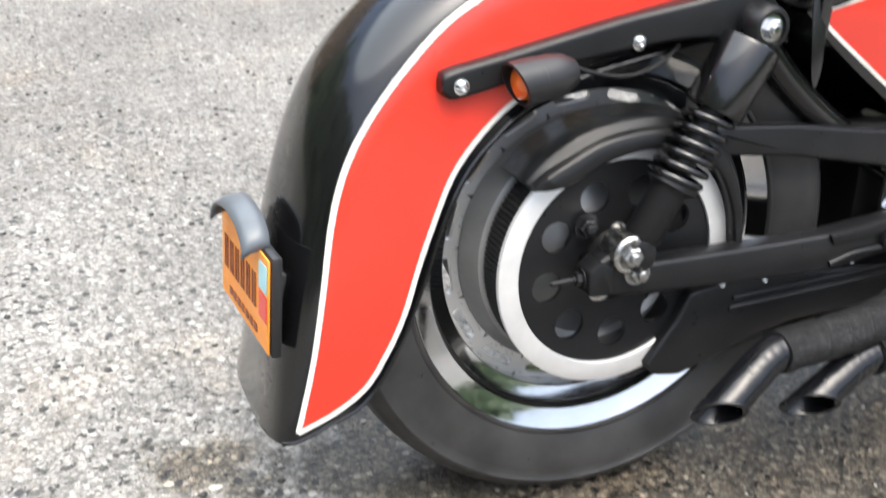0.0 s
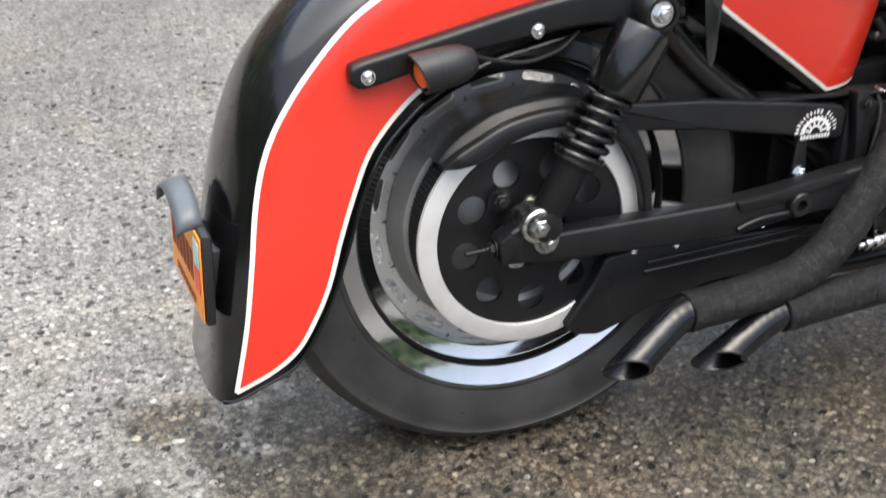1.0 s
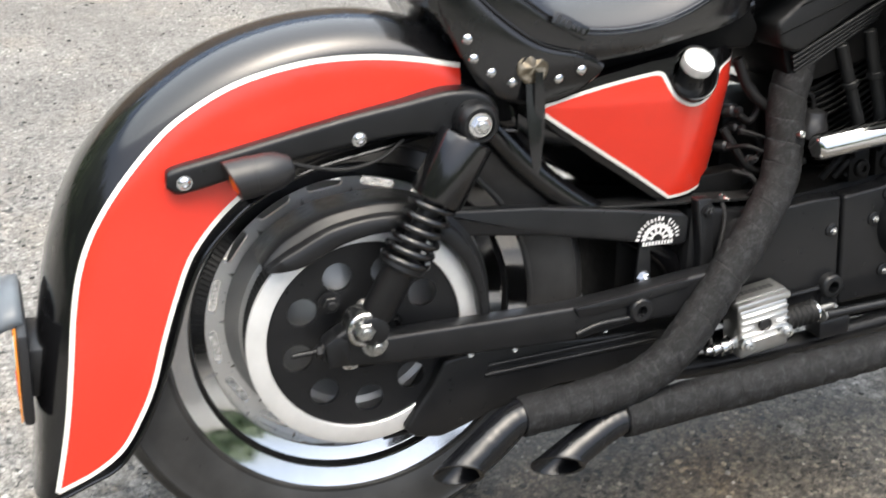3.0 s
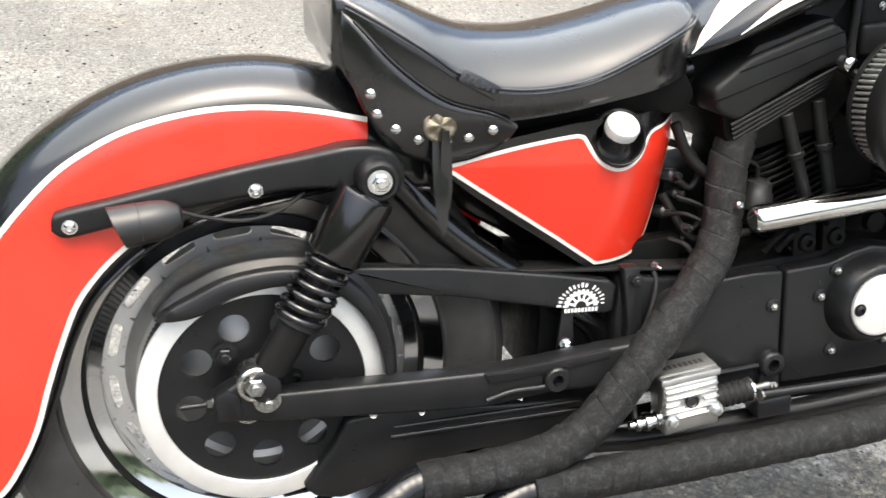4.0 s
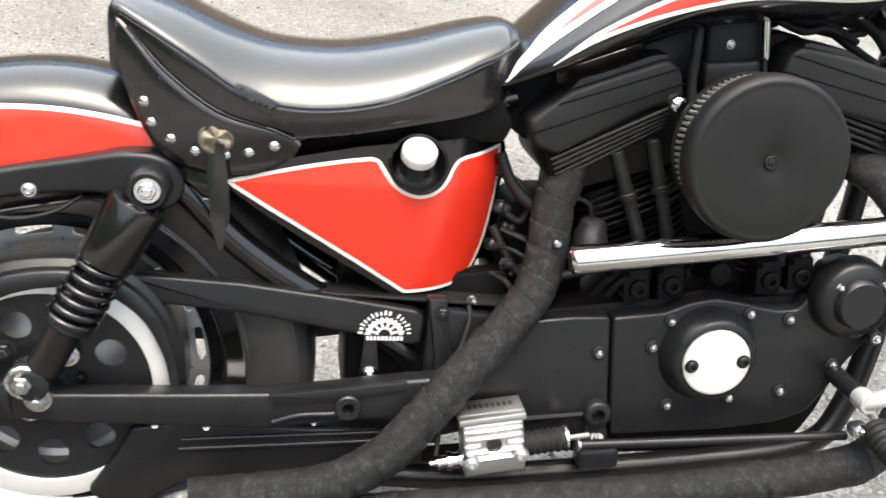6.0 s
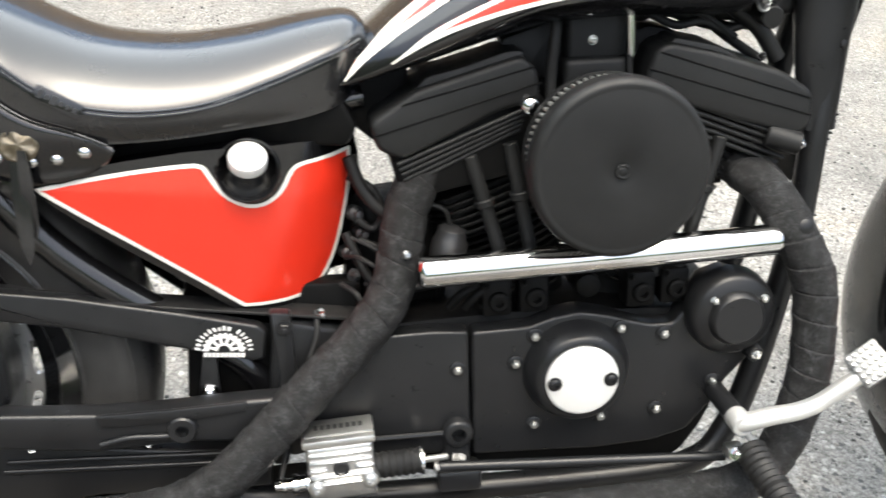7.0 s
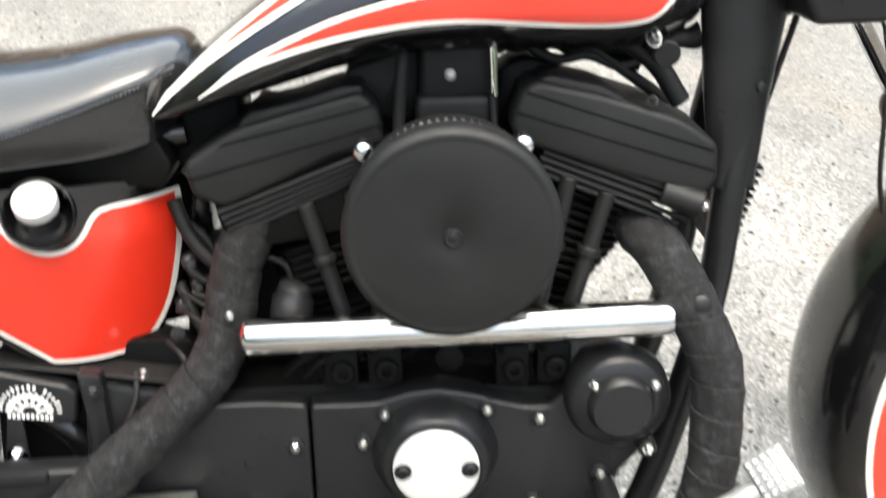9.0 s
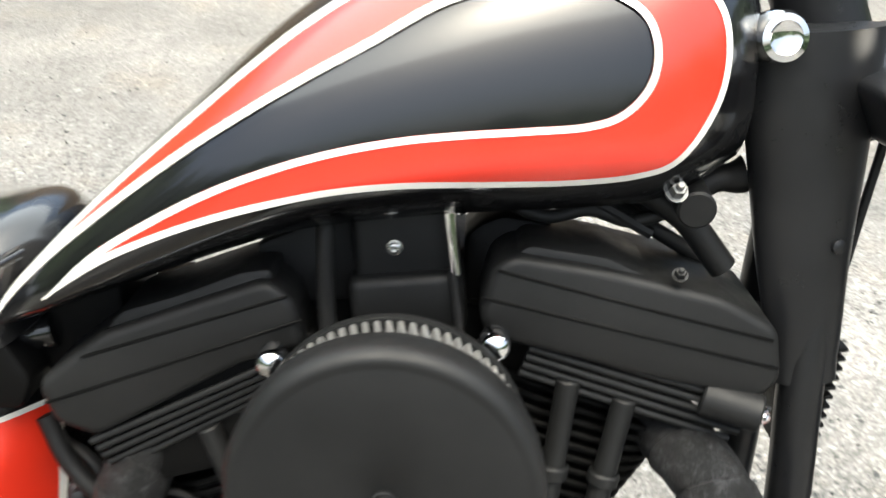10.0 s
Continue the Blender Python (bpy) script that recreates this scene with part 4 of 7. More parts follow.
def oil_tank():
    up = spline([(0.211, 0.272), (0.250, 0.282), (0.300, 0.293), (0.345, 0.301), (0.372, 0.3045)], 4)[:-1]
    up += spline([(0.372, 0.3045), (0.3805, 0.302), (0.387, 0.293), (0.396, 0.280), (0.408, 0.2685), (0.426, 0.2605), (0.444, 0.2615), (0.458, 0.270), (0.466, 0.281), (0.4715, 0.293), (0.478, 0.301), (0.488, 0.304)], 6)[:-1]
    up += spline([(0.488, 0.304), (0.510, 0.305), (0.539, 0.3075)], 5)
    front = spline([(0.539, 0.3075), (0.5405, 0.280), (0.5385, 0.240), (0.531, 0.190), (0.520, 0.157), (0.508, 0.140), (0.495, 0.132)], 6)
    low = [(0.495, 0.132), (0.470, 0.1305), (0.424, 0.1295), (0.365, 0.170), (0.311, 0.2055), (0.258, 0.240), (0.211, 0.272)]
    body = [(0.198, 0.275), (0.24, 0.292), (0.30, 0.306), (0.36, 0.318), (0.42, 0.326), (0.48, 0.328), (0.543, 0.322), (0.551, 0.30), (0.550, 0.262), (0.545, 0.222), (0.533, 0.172), (0.518, 0.138), (0.500, 0.124), (0.462, 0.121), (0.418, 0.120), (0.362, 0.158), (0.302, 0.197), (0.25, 0.233)]
    bm = laid(body, oil_y, 0.0, 0.006)
    rim = [e for e in bm.edges if e.is_boundary]
    ext = bmesh.ops.extrude_edge_only(bm, edges=rim)
    for v in ext["geom"]:
        if isinstance(v, bmesh.types.BMVert):
            v.co.y += 0.006
            v.co.x += 0.004 * (1 if v.co.x < 0.38 else -1)
            v.co.z += 0.003 * (1 if v.co.z < 0.23 else -1)
    rim = [e for e in ext["geom"] if isinstance(e, bmesh.types.BMEdge) and e.is_boundary]
    ext = bmesh.ops.extrude_edge_only(bm, edges=rim)
    for v in ext["geom"]:
        if isinstance(v, bmesh.types.BMVert):
            v.co.y = 0.03
    # the opening of the filler recess
    inside = [f for f in bm.faces if math.hypot(f.calc_center_median().x - 0.427, f.calc_center_median().z - 0.301) < 0.0315 and f.calc_center_median().y < -0.07]
    bmesh.ops.delete(bm, geom=inside, context="FACES")
    ob = part("oil_tank", bm, GLOSS_BLACK, bike, "gloss black oil tank with a red side panel", angle=50)
    line = [tuple(q) for q in up] + [tuple(q) for q in front[1:-1]] + low[:-1]
    top_xs = [q[0] for q in up]
    under = sorted(low + [tuple(q) for q in front])
    bm, rows = bmesh.new(), []
    for x in sorted(set([round(float(v), 5) for v in list(np.linspace(0.2115, 0.494, 130)) + list(np.linspace(0.495, 0.5395, 34))])):
        hi = float(np.interp(x, top_xs, [q[1] for q in up]))
        lo = float(np.interp(x, [q[0] for q in under], [q[1] for q in under]))
        rows.append([bm.verts.new((x, oil_y(x, lo + (hi - lo) * k / 14) - 0.0009, lo + (hi - lo) * k / 14)) for k in range(15)])
    for a, b in zip(rows, rows[1:]):
        for k in range(14):
            bm.faces.new((a[k], a[k + 1], b[k + 1], b[k]))
    part("red_panel", bm, RED, ob, "red painted panel")
    dense = []
    for a, b in zip(line, line[1:] + line[:1]):
        k = max(1, int(math.hypot(b[0] - a[0], b[1] - a[1]) / 0.006))
        dense += [(a[0] + (b[0] - a[0]) * i / k, a[1] + (b[1] - a[1]) * i / k) for i in range(k)]
    part("pinstripe", stripe(dense, 0.0046, oil_y, 0.0015, closed=True), WHITE, ob, "white pinstripe")
    axis = Vector((0.0, -0.96, 0.28)).normalized()
    c = Vector((0.427, oil_y(0.427, 0.301), 0.301))
    bm = turned(bmesh.new(), c, axis, [(-0.003, 0.0355), (0.001, 0.0350), (0.0022, 0.0335), (0.001, 0.0315), (-0.006, 0.0295), (-0.016, 0.0260), (-0.021, 0.020), (-0.022, 0.0)], 48, False)
    part("filler_recess", bm, GLOSS_BLACK, ob, "gloss black dished recess", angle=60)
    # filler neck in a dished recess, with a bright cap
    axis = Vector((0.02, -0.60, 0.80)).normalized()
    c = Vector((0.427, -0.1275, 0.318)) - axis * 0.042
    bm = turned(bmesh.new(), c, axis, [(-0.015, 0.0245), (-0.003, 0.0240), (0.003, 0.0218), (0.005, 0.0195), (0.008, 0.0172), (0.027, 0.0172), (0.028, 0.0188), (0.031, 0.0188), (0.032, 0.0165)], 40)
    part("filler_neck", bm, SATIN_BLACK, ob)
    bm = turned(bmesh.new(), c, axis, [(0.030, 0.0185), (0.031, 0.0205), (0.041, 0.0208), (0.0435, 0.0195), (0.0445, 0.017), (0.0445, 0.0)], 44)
    part("filler_cap", bm, BLASTED, ob, "bright aluminium oil filler cap")
    for x, z in ((0.548, 0.128),):
        hex_nut(ob, (x - 0.03, -0.055, z - 0.012), (0, 0, -1), r=0.005, h=0.008)


oil_tank()

SEAT_RIM = [(0.092, 0.458), (0.132, 0.437), (0.183, 0.407), (0.216, 0.385), (0.256, 0.368), (0.316, 0.364), (0.384, 0.374), (0.451, 0.399), (0.488, 0.415), (0.520, 0.428), (0.545, 0.440)]
SEAT_MID = [(0.092, 0.478), (0.151, 0.462), (0.221, 0.434), (0.271, 0.421), (0.343, 0.420), (0.416, 0.433), (0.470, 0.448), (0.510, 0.457), (0.545, 0.462)]
SEAT_WIDE = [(0.092, 0.108), (0.13, 0.124), (0.18, 0.133), (0.254, 0.136), (0.32, 0.134), (0.40, 0.126), (0.46, 0.113), (0.49, 0.104), (0.515, 0.093), (0.53, 0.083), (0.545, 0.066)]
SEAT_LOW = [(0.092, 0.385), (0.12, 0.345), (0.17, 0.33), (0.26, 0.325), (0.34, 0.331), (0.42, 0.344), (0.47, 0.352), (0.510, 0.362), (0.545, 0.376)]


def smooth_table(table, x):
    line = spline(table, 6)
    return float(np.interp(x, [p[0] for p in line], [p[1] for p in line]))


def seat():
    bm, rows = bmesh.new(), []
    xs = [0.082, 0.0835, 0.087, 0.092, 0.10] + list(np.linspace(0.115, 0.520, 36)) + [0.526, 0.532, 0.538, 0.543, 0.547, 0.550, 0.5515, 0.552]
    for x in xs:
        q = min(max(x, 0.092), 0.545)
        end = max(0.0, (0.092 - x) / 0.010, (x - 0.522) / 0.030)
        shrink = math.sqrt(max(0.0, 1 - min(end, 1) ** 2)) * 0.45 + 0.55
        w, zr, zm, zb = (smooth_table(t, q) for t in (SEAT_WIDE, SEAT_RIM, SEAT_MID, SEAT_LOW))
        mid = 0.5 * (zm + zb)
        w *= shrink if x > 0.3 else (0.9 + 0.1 * shrink)
        sec = [(0, zm), (0.35 * w, zm - 0.05 * (zm - zr)), (0.65 * w, zm - 0.25 * (zm - zr)), (0.86 * w, zm - 0.6 * (zm - zr)), (0.97 * w, zr + 0.004), (1.0 * w, zr - 0.006),
               (1.0 * w, zr - 0.25 * (zr - zb)), (0.985 * w, zr - 0.6 * (zr - zb)), (0.95 * w, zb + 0.004), (0.90 * w, zb), (0.4 * w, zb)]
        sec = [(y, mid + (z - mid) * shrink) for y, z in spline(sec, 3)]
        ring = [(x, -y, z) for y, z in sec] + [(x, y, z) for y, z in sec[:0:-1]]
        rows.append([bm.verts.new(c) for c in ring])
    for a, b in zip(rows, rows[1:]):
        n = len(a)
        for i in range(n):
            bm.faces.new((a[i], a[(i + 1) % n], b[(i + 1) % n], b[i]))
    bm.faces.new(rows[0])
    bm.faces.new(rows[-1])
    ob = part("seat", bm, LEATHER, bike, "black leather solo seat with a studded skirt", angle=70)
    line = [(x, -smooth_table(SEAT_WIDE, x) * 0.998 - 0.0006, smooth_table(SEAT_RIM, x) - 0.001) for x in np.linspace(0.096, 0.543, 64)]
    part("piping", tube(line, 0.0017, 8, 1, smooth=False), LEATHER, ob, "raised leather piping")
    bm = bmesh.new()
    for i in range(len(line) - 1):
        a, b = Vector(line[i]), Vector(line[i + 1])
        for k in (0.0, 0.5):
            p = a.lerp(b, k) + Vector((0, -0.0004, -0.0042))
            rod(p, a.lerp(b, k + 0.32) + Vector((0, -0.0004, -0.0042)), 0.00055, 0.0001, 5, bm=bm)
    tagged(part("stitching", bm, PLASTIC, ob), kind="stuff")
    return ob


saddle = seat()


SEAT_LINES = [spline(t, 6) for t in (SEAT_WIDE, SEAT_RIM, SEAT_LOW)]


def seat_y(x, z):
    """The right side of the seat and its skirt."""
    w, zr, zb = (between(t, x) for t in SEAT_LINES)
    k = min(max((zr - z) / max(zr - zb, 0.01), 0), 1.6)
    return -w * (1 - 0.055 * k ** 2) - 0.001 + 0.10 * max(0.0, 0.125 - x) ** 1.0


def seat_skirt():
    out = [(0.092, 0.398), (0.104, 0.366), (0.118, 0.335), (0.138, 0.305), (0.168, 0.286), (0.212, 0.278), (0.252, 0.286), (0.282, 0.304), (0.289, 0.318), (0.27, 0.334), (0.20, 0.350), (0.14, 0.40), (0.105, 0.425)]
    hem = spline([(0.090, 0.432), (0.092, 0.398), (0.104, 0.366), (0.118, 0.335), (0.138, 0.305), (0.168, 0.286), (0.212, 0.278), (0.252, 0.286), (0.282, 0.304), (0.292, 0.320)], 8)
    seam = spline([(0.092, 0.448), (0.104, 0.438), (0.150, 0.391), (0.203, 0.354), (0.256, 0.338), (0.291, 0.3225)], 12)
    k = np.linspace(0, 1, 64)
    even = lambda line: [tuple(np.array([np.interp(t, np.linspace(0, 1, len(line)), [q[i] for q in line]) for i in (0, 1)])) for t in k]
    bm, rows = bmesh.new(), []
    for (x0, z0), (x1, z1) in zip(even(seam), even(hem)):
        row = []
        for j in range(9):
            t = j / 8
            x, z = x0 + (x1 - x0) * t, z0 + (z1 - z0) * t
            row.append(bm.verts.new((x, seat_y(x, z) - 0.0010 - 0.0055 * t ** 0.6, z)))
        rows.append(row)
    for a, b in zip(rows, rows[1:]):
        for j in range(8):
            bm.faces.new((a[j], a[j + 1], b[j + 1], b[j]))
    ob = part("skirt", bm, LEATHER, saddle, "curved black leather skirt", angle=70)
    s = ob.modifiers.new("thickness", "SOLIDIFY")
    s.thickness, s.offset = 0.003, 0
    bm = stripe(spline(out[:9], 8), 0.0012, lambda x, z: seat_y(x, z + 0.006), 0.0055)
    for v in bm.verts:
        v.co.z += 0.006
    part("hem_stitch", bm, PLASTIC, ob)
    fold = spline([(0.104, 0.438), (0.150, 0.391), (0.203, 0.354), (0.256, 0.338), (0.285, 0.326)], 6)
    part("skirt_seam", tube([(x, seat_y(x, z) - 0.003, z) for x, z in fold], 0.0016, 8, 1, smooth=False), LEATHER, ob)
    for x, z in ((0.1225, 0.3595), (0.1300, 0.3370), (0.1505, 0.3200), (0.1765, 0.3075), (0.2090, 0.3045), (0.2345, 0.3085), (0.2625, 0.3175)):
        y = seat_y(x, z) - 0.0045
        bm = turned(bmesh.new(), (x, y, z), (0, -1, 0), [(0, 0.0070), (0.0016, 0.0067), (0.0036, 0.0048), (0.0046, 0.0022), (0.0049, 0)], 20)
        part("stud", bm, CHROME, ob, "round chrome stud")
    c = Vector((0.199, seat_y(0.199, 0.3245) - 0.005, 0.3245))
    bm = turned(bmesh.new(), c, (0, -1, 0.12), [(0, 0.0195), (0.0012, 0.0198), (0.0022, 0.0188), (0.003, 0.0165), (0.0026, 0.0145), (0.0040, 0.010), (0.0052, 0.005), (0.0054, 0)], 40)
    for v in bm.verts:
        a = math.atan2(v.co.z - c.z, v.co.x - c.x)
        r = math.hypot(v.co.z - c.z, v.co.x - c.x)
        v.co.y += 0.0010 * math.cos(5 * a) * min(r / 0.012, 1) * (1 if r < 0.0165 else 0)
    con = part("concho", bm, CONCHO, ob, "antique bronze concho")
    y = c.y - 0.004
    for dx, end, w in ((-0.003, (0.205, 0.196), 0.0080), (0.004, (0.211, 0.222), 0.0060)):
        bm = bmesh.new()
        rows = []
        for i in range(11):
            t = i / 10
            x, z = (c.x + dx) * (1 - t) + end[0] * t, (c.z - 0.004) * (1 - t) + end[1] * t
            ww = w * (0.6 + 0.5 * math.sin(math.pi * min(1, t * 0.9 + 0.1))) * (1 if t < 0.9 else (1 - t) * 6 + 0.3)
            yy = y - 0.004 * math.sin(3 * t + dx * 300) - 0.002
            rows.append([bm.verts.new((x + k * ww, yy - 0.0010 * (1 - abs(k)), z)) for k in (-1, 0, 1)])
        for a, b in zip(rows, rows[1:]):
            for k in range(2):
                bm.faces.new((a[k], a[k + 1], b[k + 1], b[k]))
        bmesh.ops.recalc_face_normals(bm, faces=bm.faces)
        bmesh.ops.solidify(bm, geom=bm.faces[:], thickness=0.0018)
        part("leather_lace", bm, LEATHER, con, "hanging black leather lace")
    # raised maker's tab, without its lettering
    m = Matrix.Translation((0.241, seat_y(0.241, 0.371) - 0.004, 0.3715)) @ Euler((radians(-8), radians(27), 0)).to_matrix().to_4x4()
    tab = part("seat_tab", block((0.050, 0.004, 0.017), 0.0018, 2, m), LEATHER, ob, "small raised leather tab")
    bm = bmesh.new()
    for i, (w, h) in enumerate(((0.005, 0.009), (0.004, 0.005), (0.006, 0.009), (0.004, 0.005), (0.003, 0.005), (0.004, 0.005))):
        block((w, 0.001, h), 0.0003, 1, m @ Matrix.Translation((-0.018 + 0.0072 * i, -0.0022, 0)), bm)
    part("tab_relief", bm, PLASTIC, tab)


seat_skirt()


def rear_frame():
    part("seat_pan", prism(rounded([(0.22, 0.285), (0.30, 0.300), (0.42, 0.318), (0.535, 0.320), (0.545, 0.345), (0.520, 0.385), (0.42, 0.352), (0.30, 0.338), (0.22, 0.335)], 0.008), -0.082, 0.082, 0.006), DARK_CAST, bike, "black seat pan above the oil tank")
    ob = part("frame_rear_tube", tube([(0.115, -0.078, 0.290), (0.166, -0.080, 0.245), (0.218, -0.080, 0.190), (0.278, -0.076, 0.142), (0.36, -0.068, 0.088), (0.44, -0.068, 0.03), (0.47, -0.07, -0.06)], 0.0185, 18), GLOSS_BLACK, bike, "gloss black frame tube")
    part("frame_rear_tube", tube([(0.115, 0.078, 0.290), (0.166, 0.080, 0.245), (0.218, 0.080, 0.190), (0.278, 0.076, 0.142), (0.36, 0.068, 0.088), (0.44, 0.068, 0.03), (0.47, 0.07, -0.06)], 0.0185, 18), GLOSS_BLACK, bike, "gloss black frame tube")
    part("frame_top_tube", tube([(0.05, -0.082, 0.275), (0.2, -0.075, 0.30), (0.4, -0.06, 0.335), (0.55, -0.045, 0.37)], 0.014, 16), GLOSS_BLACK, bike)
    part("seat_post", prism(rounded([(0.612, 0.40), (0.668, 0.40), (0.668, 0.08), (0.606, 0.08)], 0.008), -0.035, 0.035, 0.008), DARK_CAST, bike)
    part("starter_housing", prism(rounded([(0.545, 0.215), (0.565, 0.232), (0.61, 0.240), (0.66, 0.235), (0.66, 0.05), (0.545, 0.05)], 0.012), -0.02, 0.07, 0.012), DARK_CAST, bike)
    for x, z, r in ((0.548, 0.222, 0.0095), (0.556, 0.197, 0.0080), (0.541, 0.172, 0.0085)):
        bm = turned(bmesh.new(), (x, -0.018, z), (0.25, -1, 0.2), [(0, r), (0.018, r), (0.020, r * 0.8), (0.021, r * 0.55), (0.030, r * 0.5), (0.031, 0)], 18)
        part("cable_end", bm, PLASTIC, bike, "black rubber cable end")
    part("battery_cable", tube([(0.540, -0.035, 0.272), (0.566, -0.045, 0.262), (0.582, -0.048, 0.235), (0.572, -0.046, 0.212), (0.552, -0.045, 0.222)], 0.0048, 10), RUBBER, bike, "black battery cable")
    part("battery_cable", tube([(0.556, -0.046, 0.197), (0.582, -0.052, 0.188), (0.590, -0.050, 0.165), (0.566, -0.050, 0.140)], 0.0040, 10), RUBBER, bike, "black battery cable")
    # far side battery box, seen past the oil tank
    part("battery_box", prism(rounded([(0.20, 0.26), (0.30, 0.30), (0.545, 0.335), (0.562, 0.25), (0.560, 0.13), (0.45, 0.09), (0.40, 0.09), (0.355, 0.125), (0.31, 0.15), (0.24, 0.195)], 0.01), 0.05, 0.125, 0.006), GLOSS_BLACK, bike)
    part("left_side_panel", prism(rounded([(0.19, 0.245), (0.21, 0.250), (0.33, 0.150), (0.325, 0.125), (0.30, 0.13)], 0.006), 0.085, 0.10, 0.003), RED, bike, "red painted panel of the far side")
    part("seat_frame_plate", prism(rounded([(0.475, 0.345), (0.500, 0.375), (0.545, 0.395), (0.60, 0.42), (0.605, 0.34), (0.570, 0.315), (0.55, 0.33), (0.53, 0.345)], 0.008), -0.045, 0.045, 0.005), DARK_CAST, bike)
    # inner fender and transmission behind the guards
    part("inner_fender", prism(rounded([(0.345, 0.115), (0.358, 0.062), (0.358, -0.05), (0.50, -0.07), (0.56, 0.05), (0.56, 0.08), (0.5, 0.095)], 0.012), -0.075, 0.09, 0.006), DARK_CAST, bike)
    part("gearbox_end", prism(rounded([(0.455, 0.115), (0.56, 0.10), (0.56, -0.05), (0.48, -0.07), (0.455, 0.0)], 0.01), -0.055, -0.098, 0.006), SATIN_BLACK, bike)
    part("frame_post", prism(rounded([(0.452, 0.13), (0.476, 0.13), (0.486, 0.05), (0.480, -0.07), (0.462, -0.07), (0.466, 0.05)], 0.004), -0.095, -0.113, 0.003), SATIN_BLACK, bike, "black frame bracket behind the exhaust")
    hex_nut(bike_bits, (0.470, -0.113, 0.112), r=0.0075, h=0.007, mat=SATIN_BLACK)
    # brake hose along the frame
    part("brake_hose", tube([(0.505, -0.085, 0.122), (0.508, -0.098, 0.10), (0.50, -0.108, 0.07), (0.486, -0.116, 0.03), (0.478, -0.12, -0.03), (0.470, -0.15, -0.066)], 0.0034, 10), RUBBER, bike, "thin black brake hose")
    part("breather_hose", tube([(0.538, -0.05, 0.30), (0.556, -0.055, 0.262), (0.585, -0.06, 0.235), (0.62, -0.06, 0.225)], 0.0075, 12), RUBBER, bike, "black rubber breather hose")
    part("breather_hose", tube([(0.54, -0.03, 0.20), (0.57, -0.05, 0.15), (0.60, -0.06, 0.14), (0.66, -0.06, 0.15)], 0.006, 12), RUBBER, bike)
    for k, line in enumerate(([(0.545, -0.06, 0.205), (0.575, -0.075, 0.195), (0.60, -0.07, 0.175), (0.60, -0.05, 0.14)], [(0.54, -0.045, 0.175), (0.558, -0.07, 0.182), (0.585, -0.085, 0.165), (0.565, -0.09, 0.135), (0.55, -0.08, 0.11)],
                              [(0.535, -0.07, 0.15), (0.552, -0.088, 0.145), (0.562, -0.092, 0.125), (0.556, -0.09, 0.10)])):
        part("thin_wire", tube(line, 0.0022 + 0.0006 * k, 8), RUBBER, bike, "thin black wire beside the oil tank")
    hex_nut(bike_bits, (0.548, -0.085, 0.168), (0.3, -0.9, 0.3), r=0.0055, h=0.010, mat=RUBBER)
    hex_nut(bike_bits, (0.512, -0.082, 0.118), (0.2, -1, 0), r=0.0048, h=0.010, mat=ZINC)
    return ob


bike_bits = part("frame_cross_plate", prism(rounded([(0.44, 0.14), (0.56, 0.15), (0.56, 0.02), (0.45, -0.06)], 0.01), -0.03, -0.06, 0.004), DARK_CAST, bike)
rear_frame()


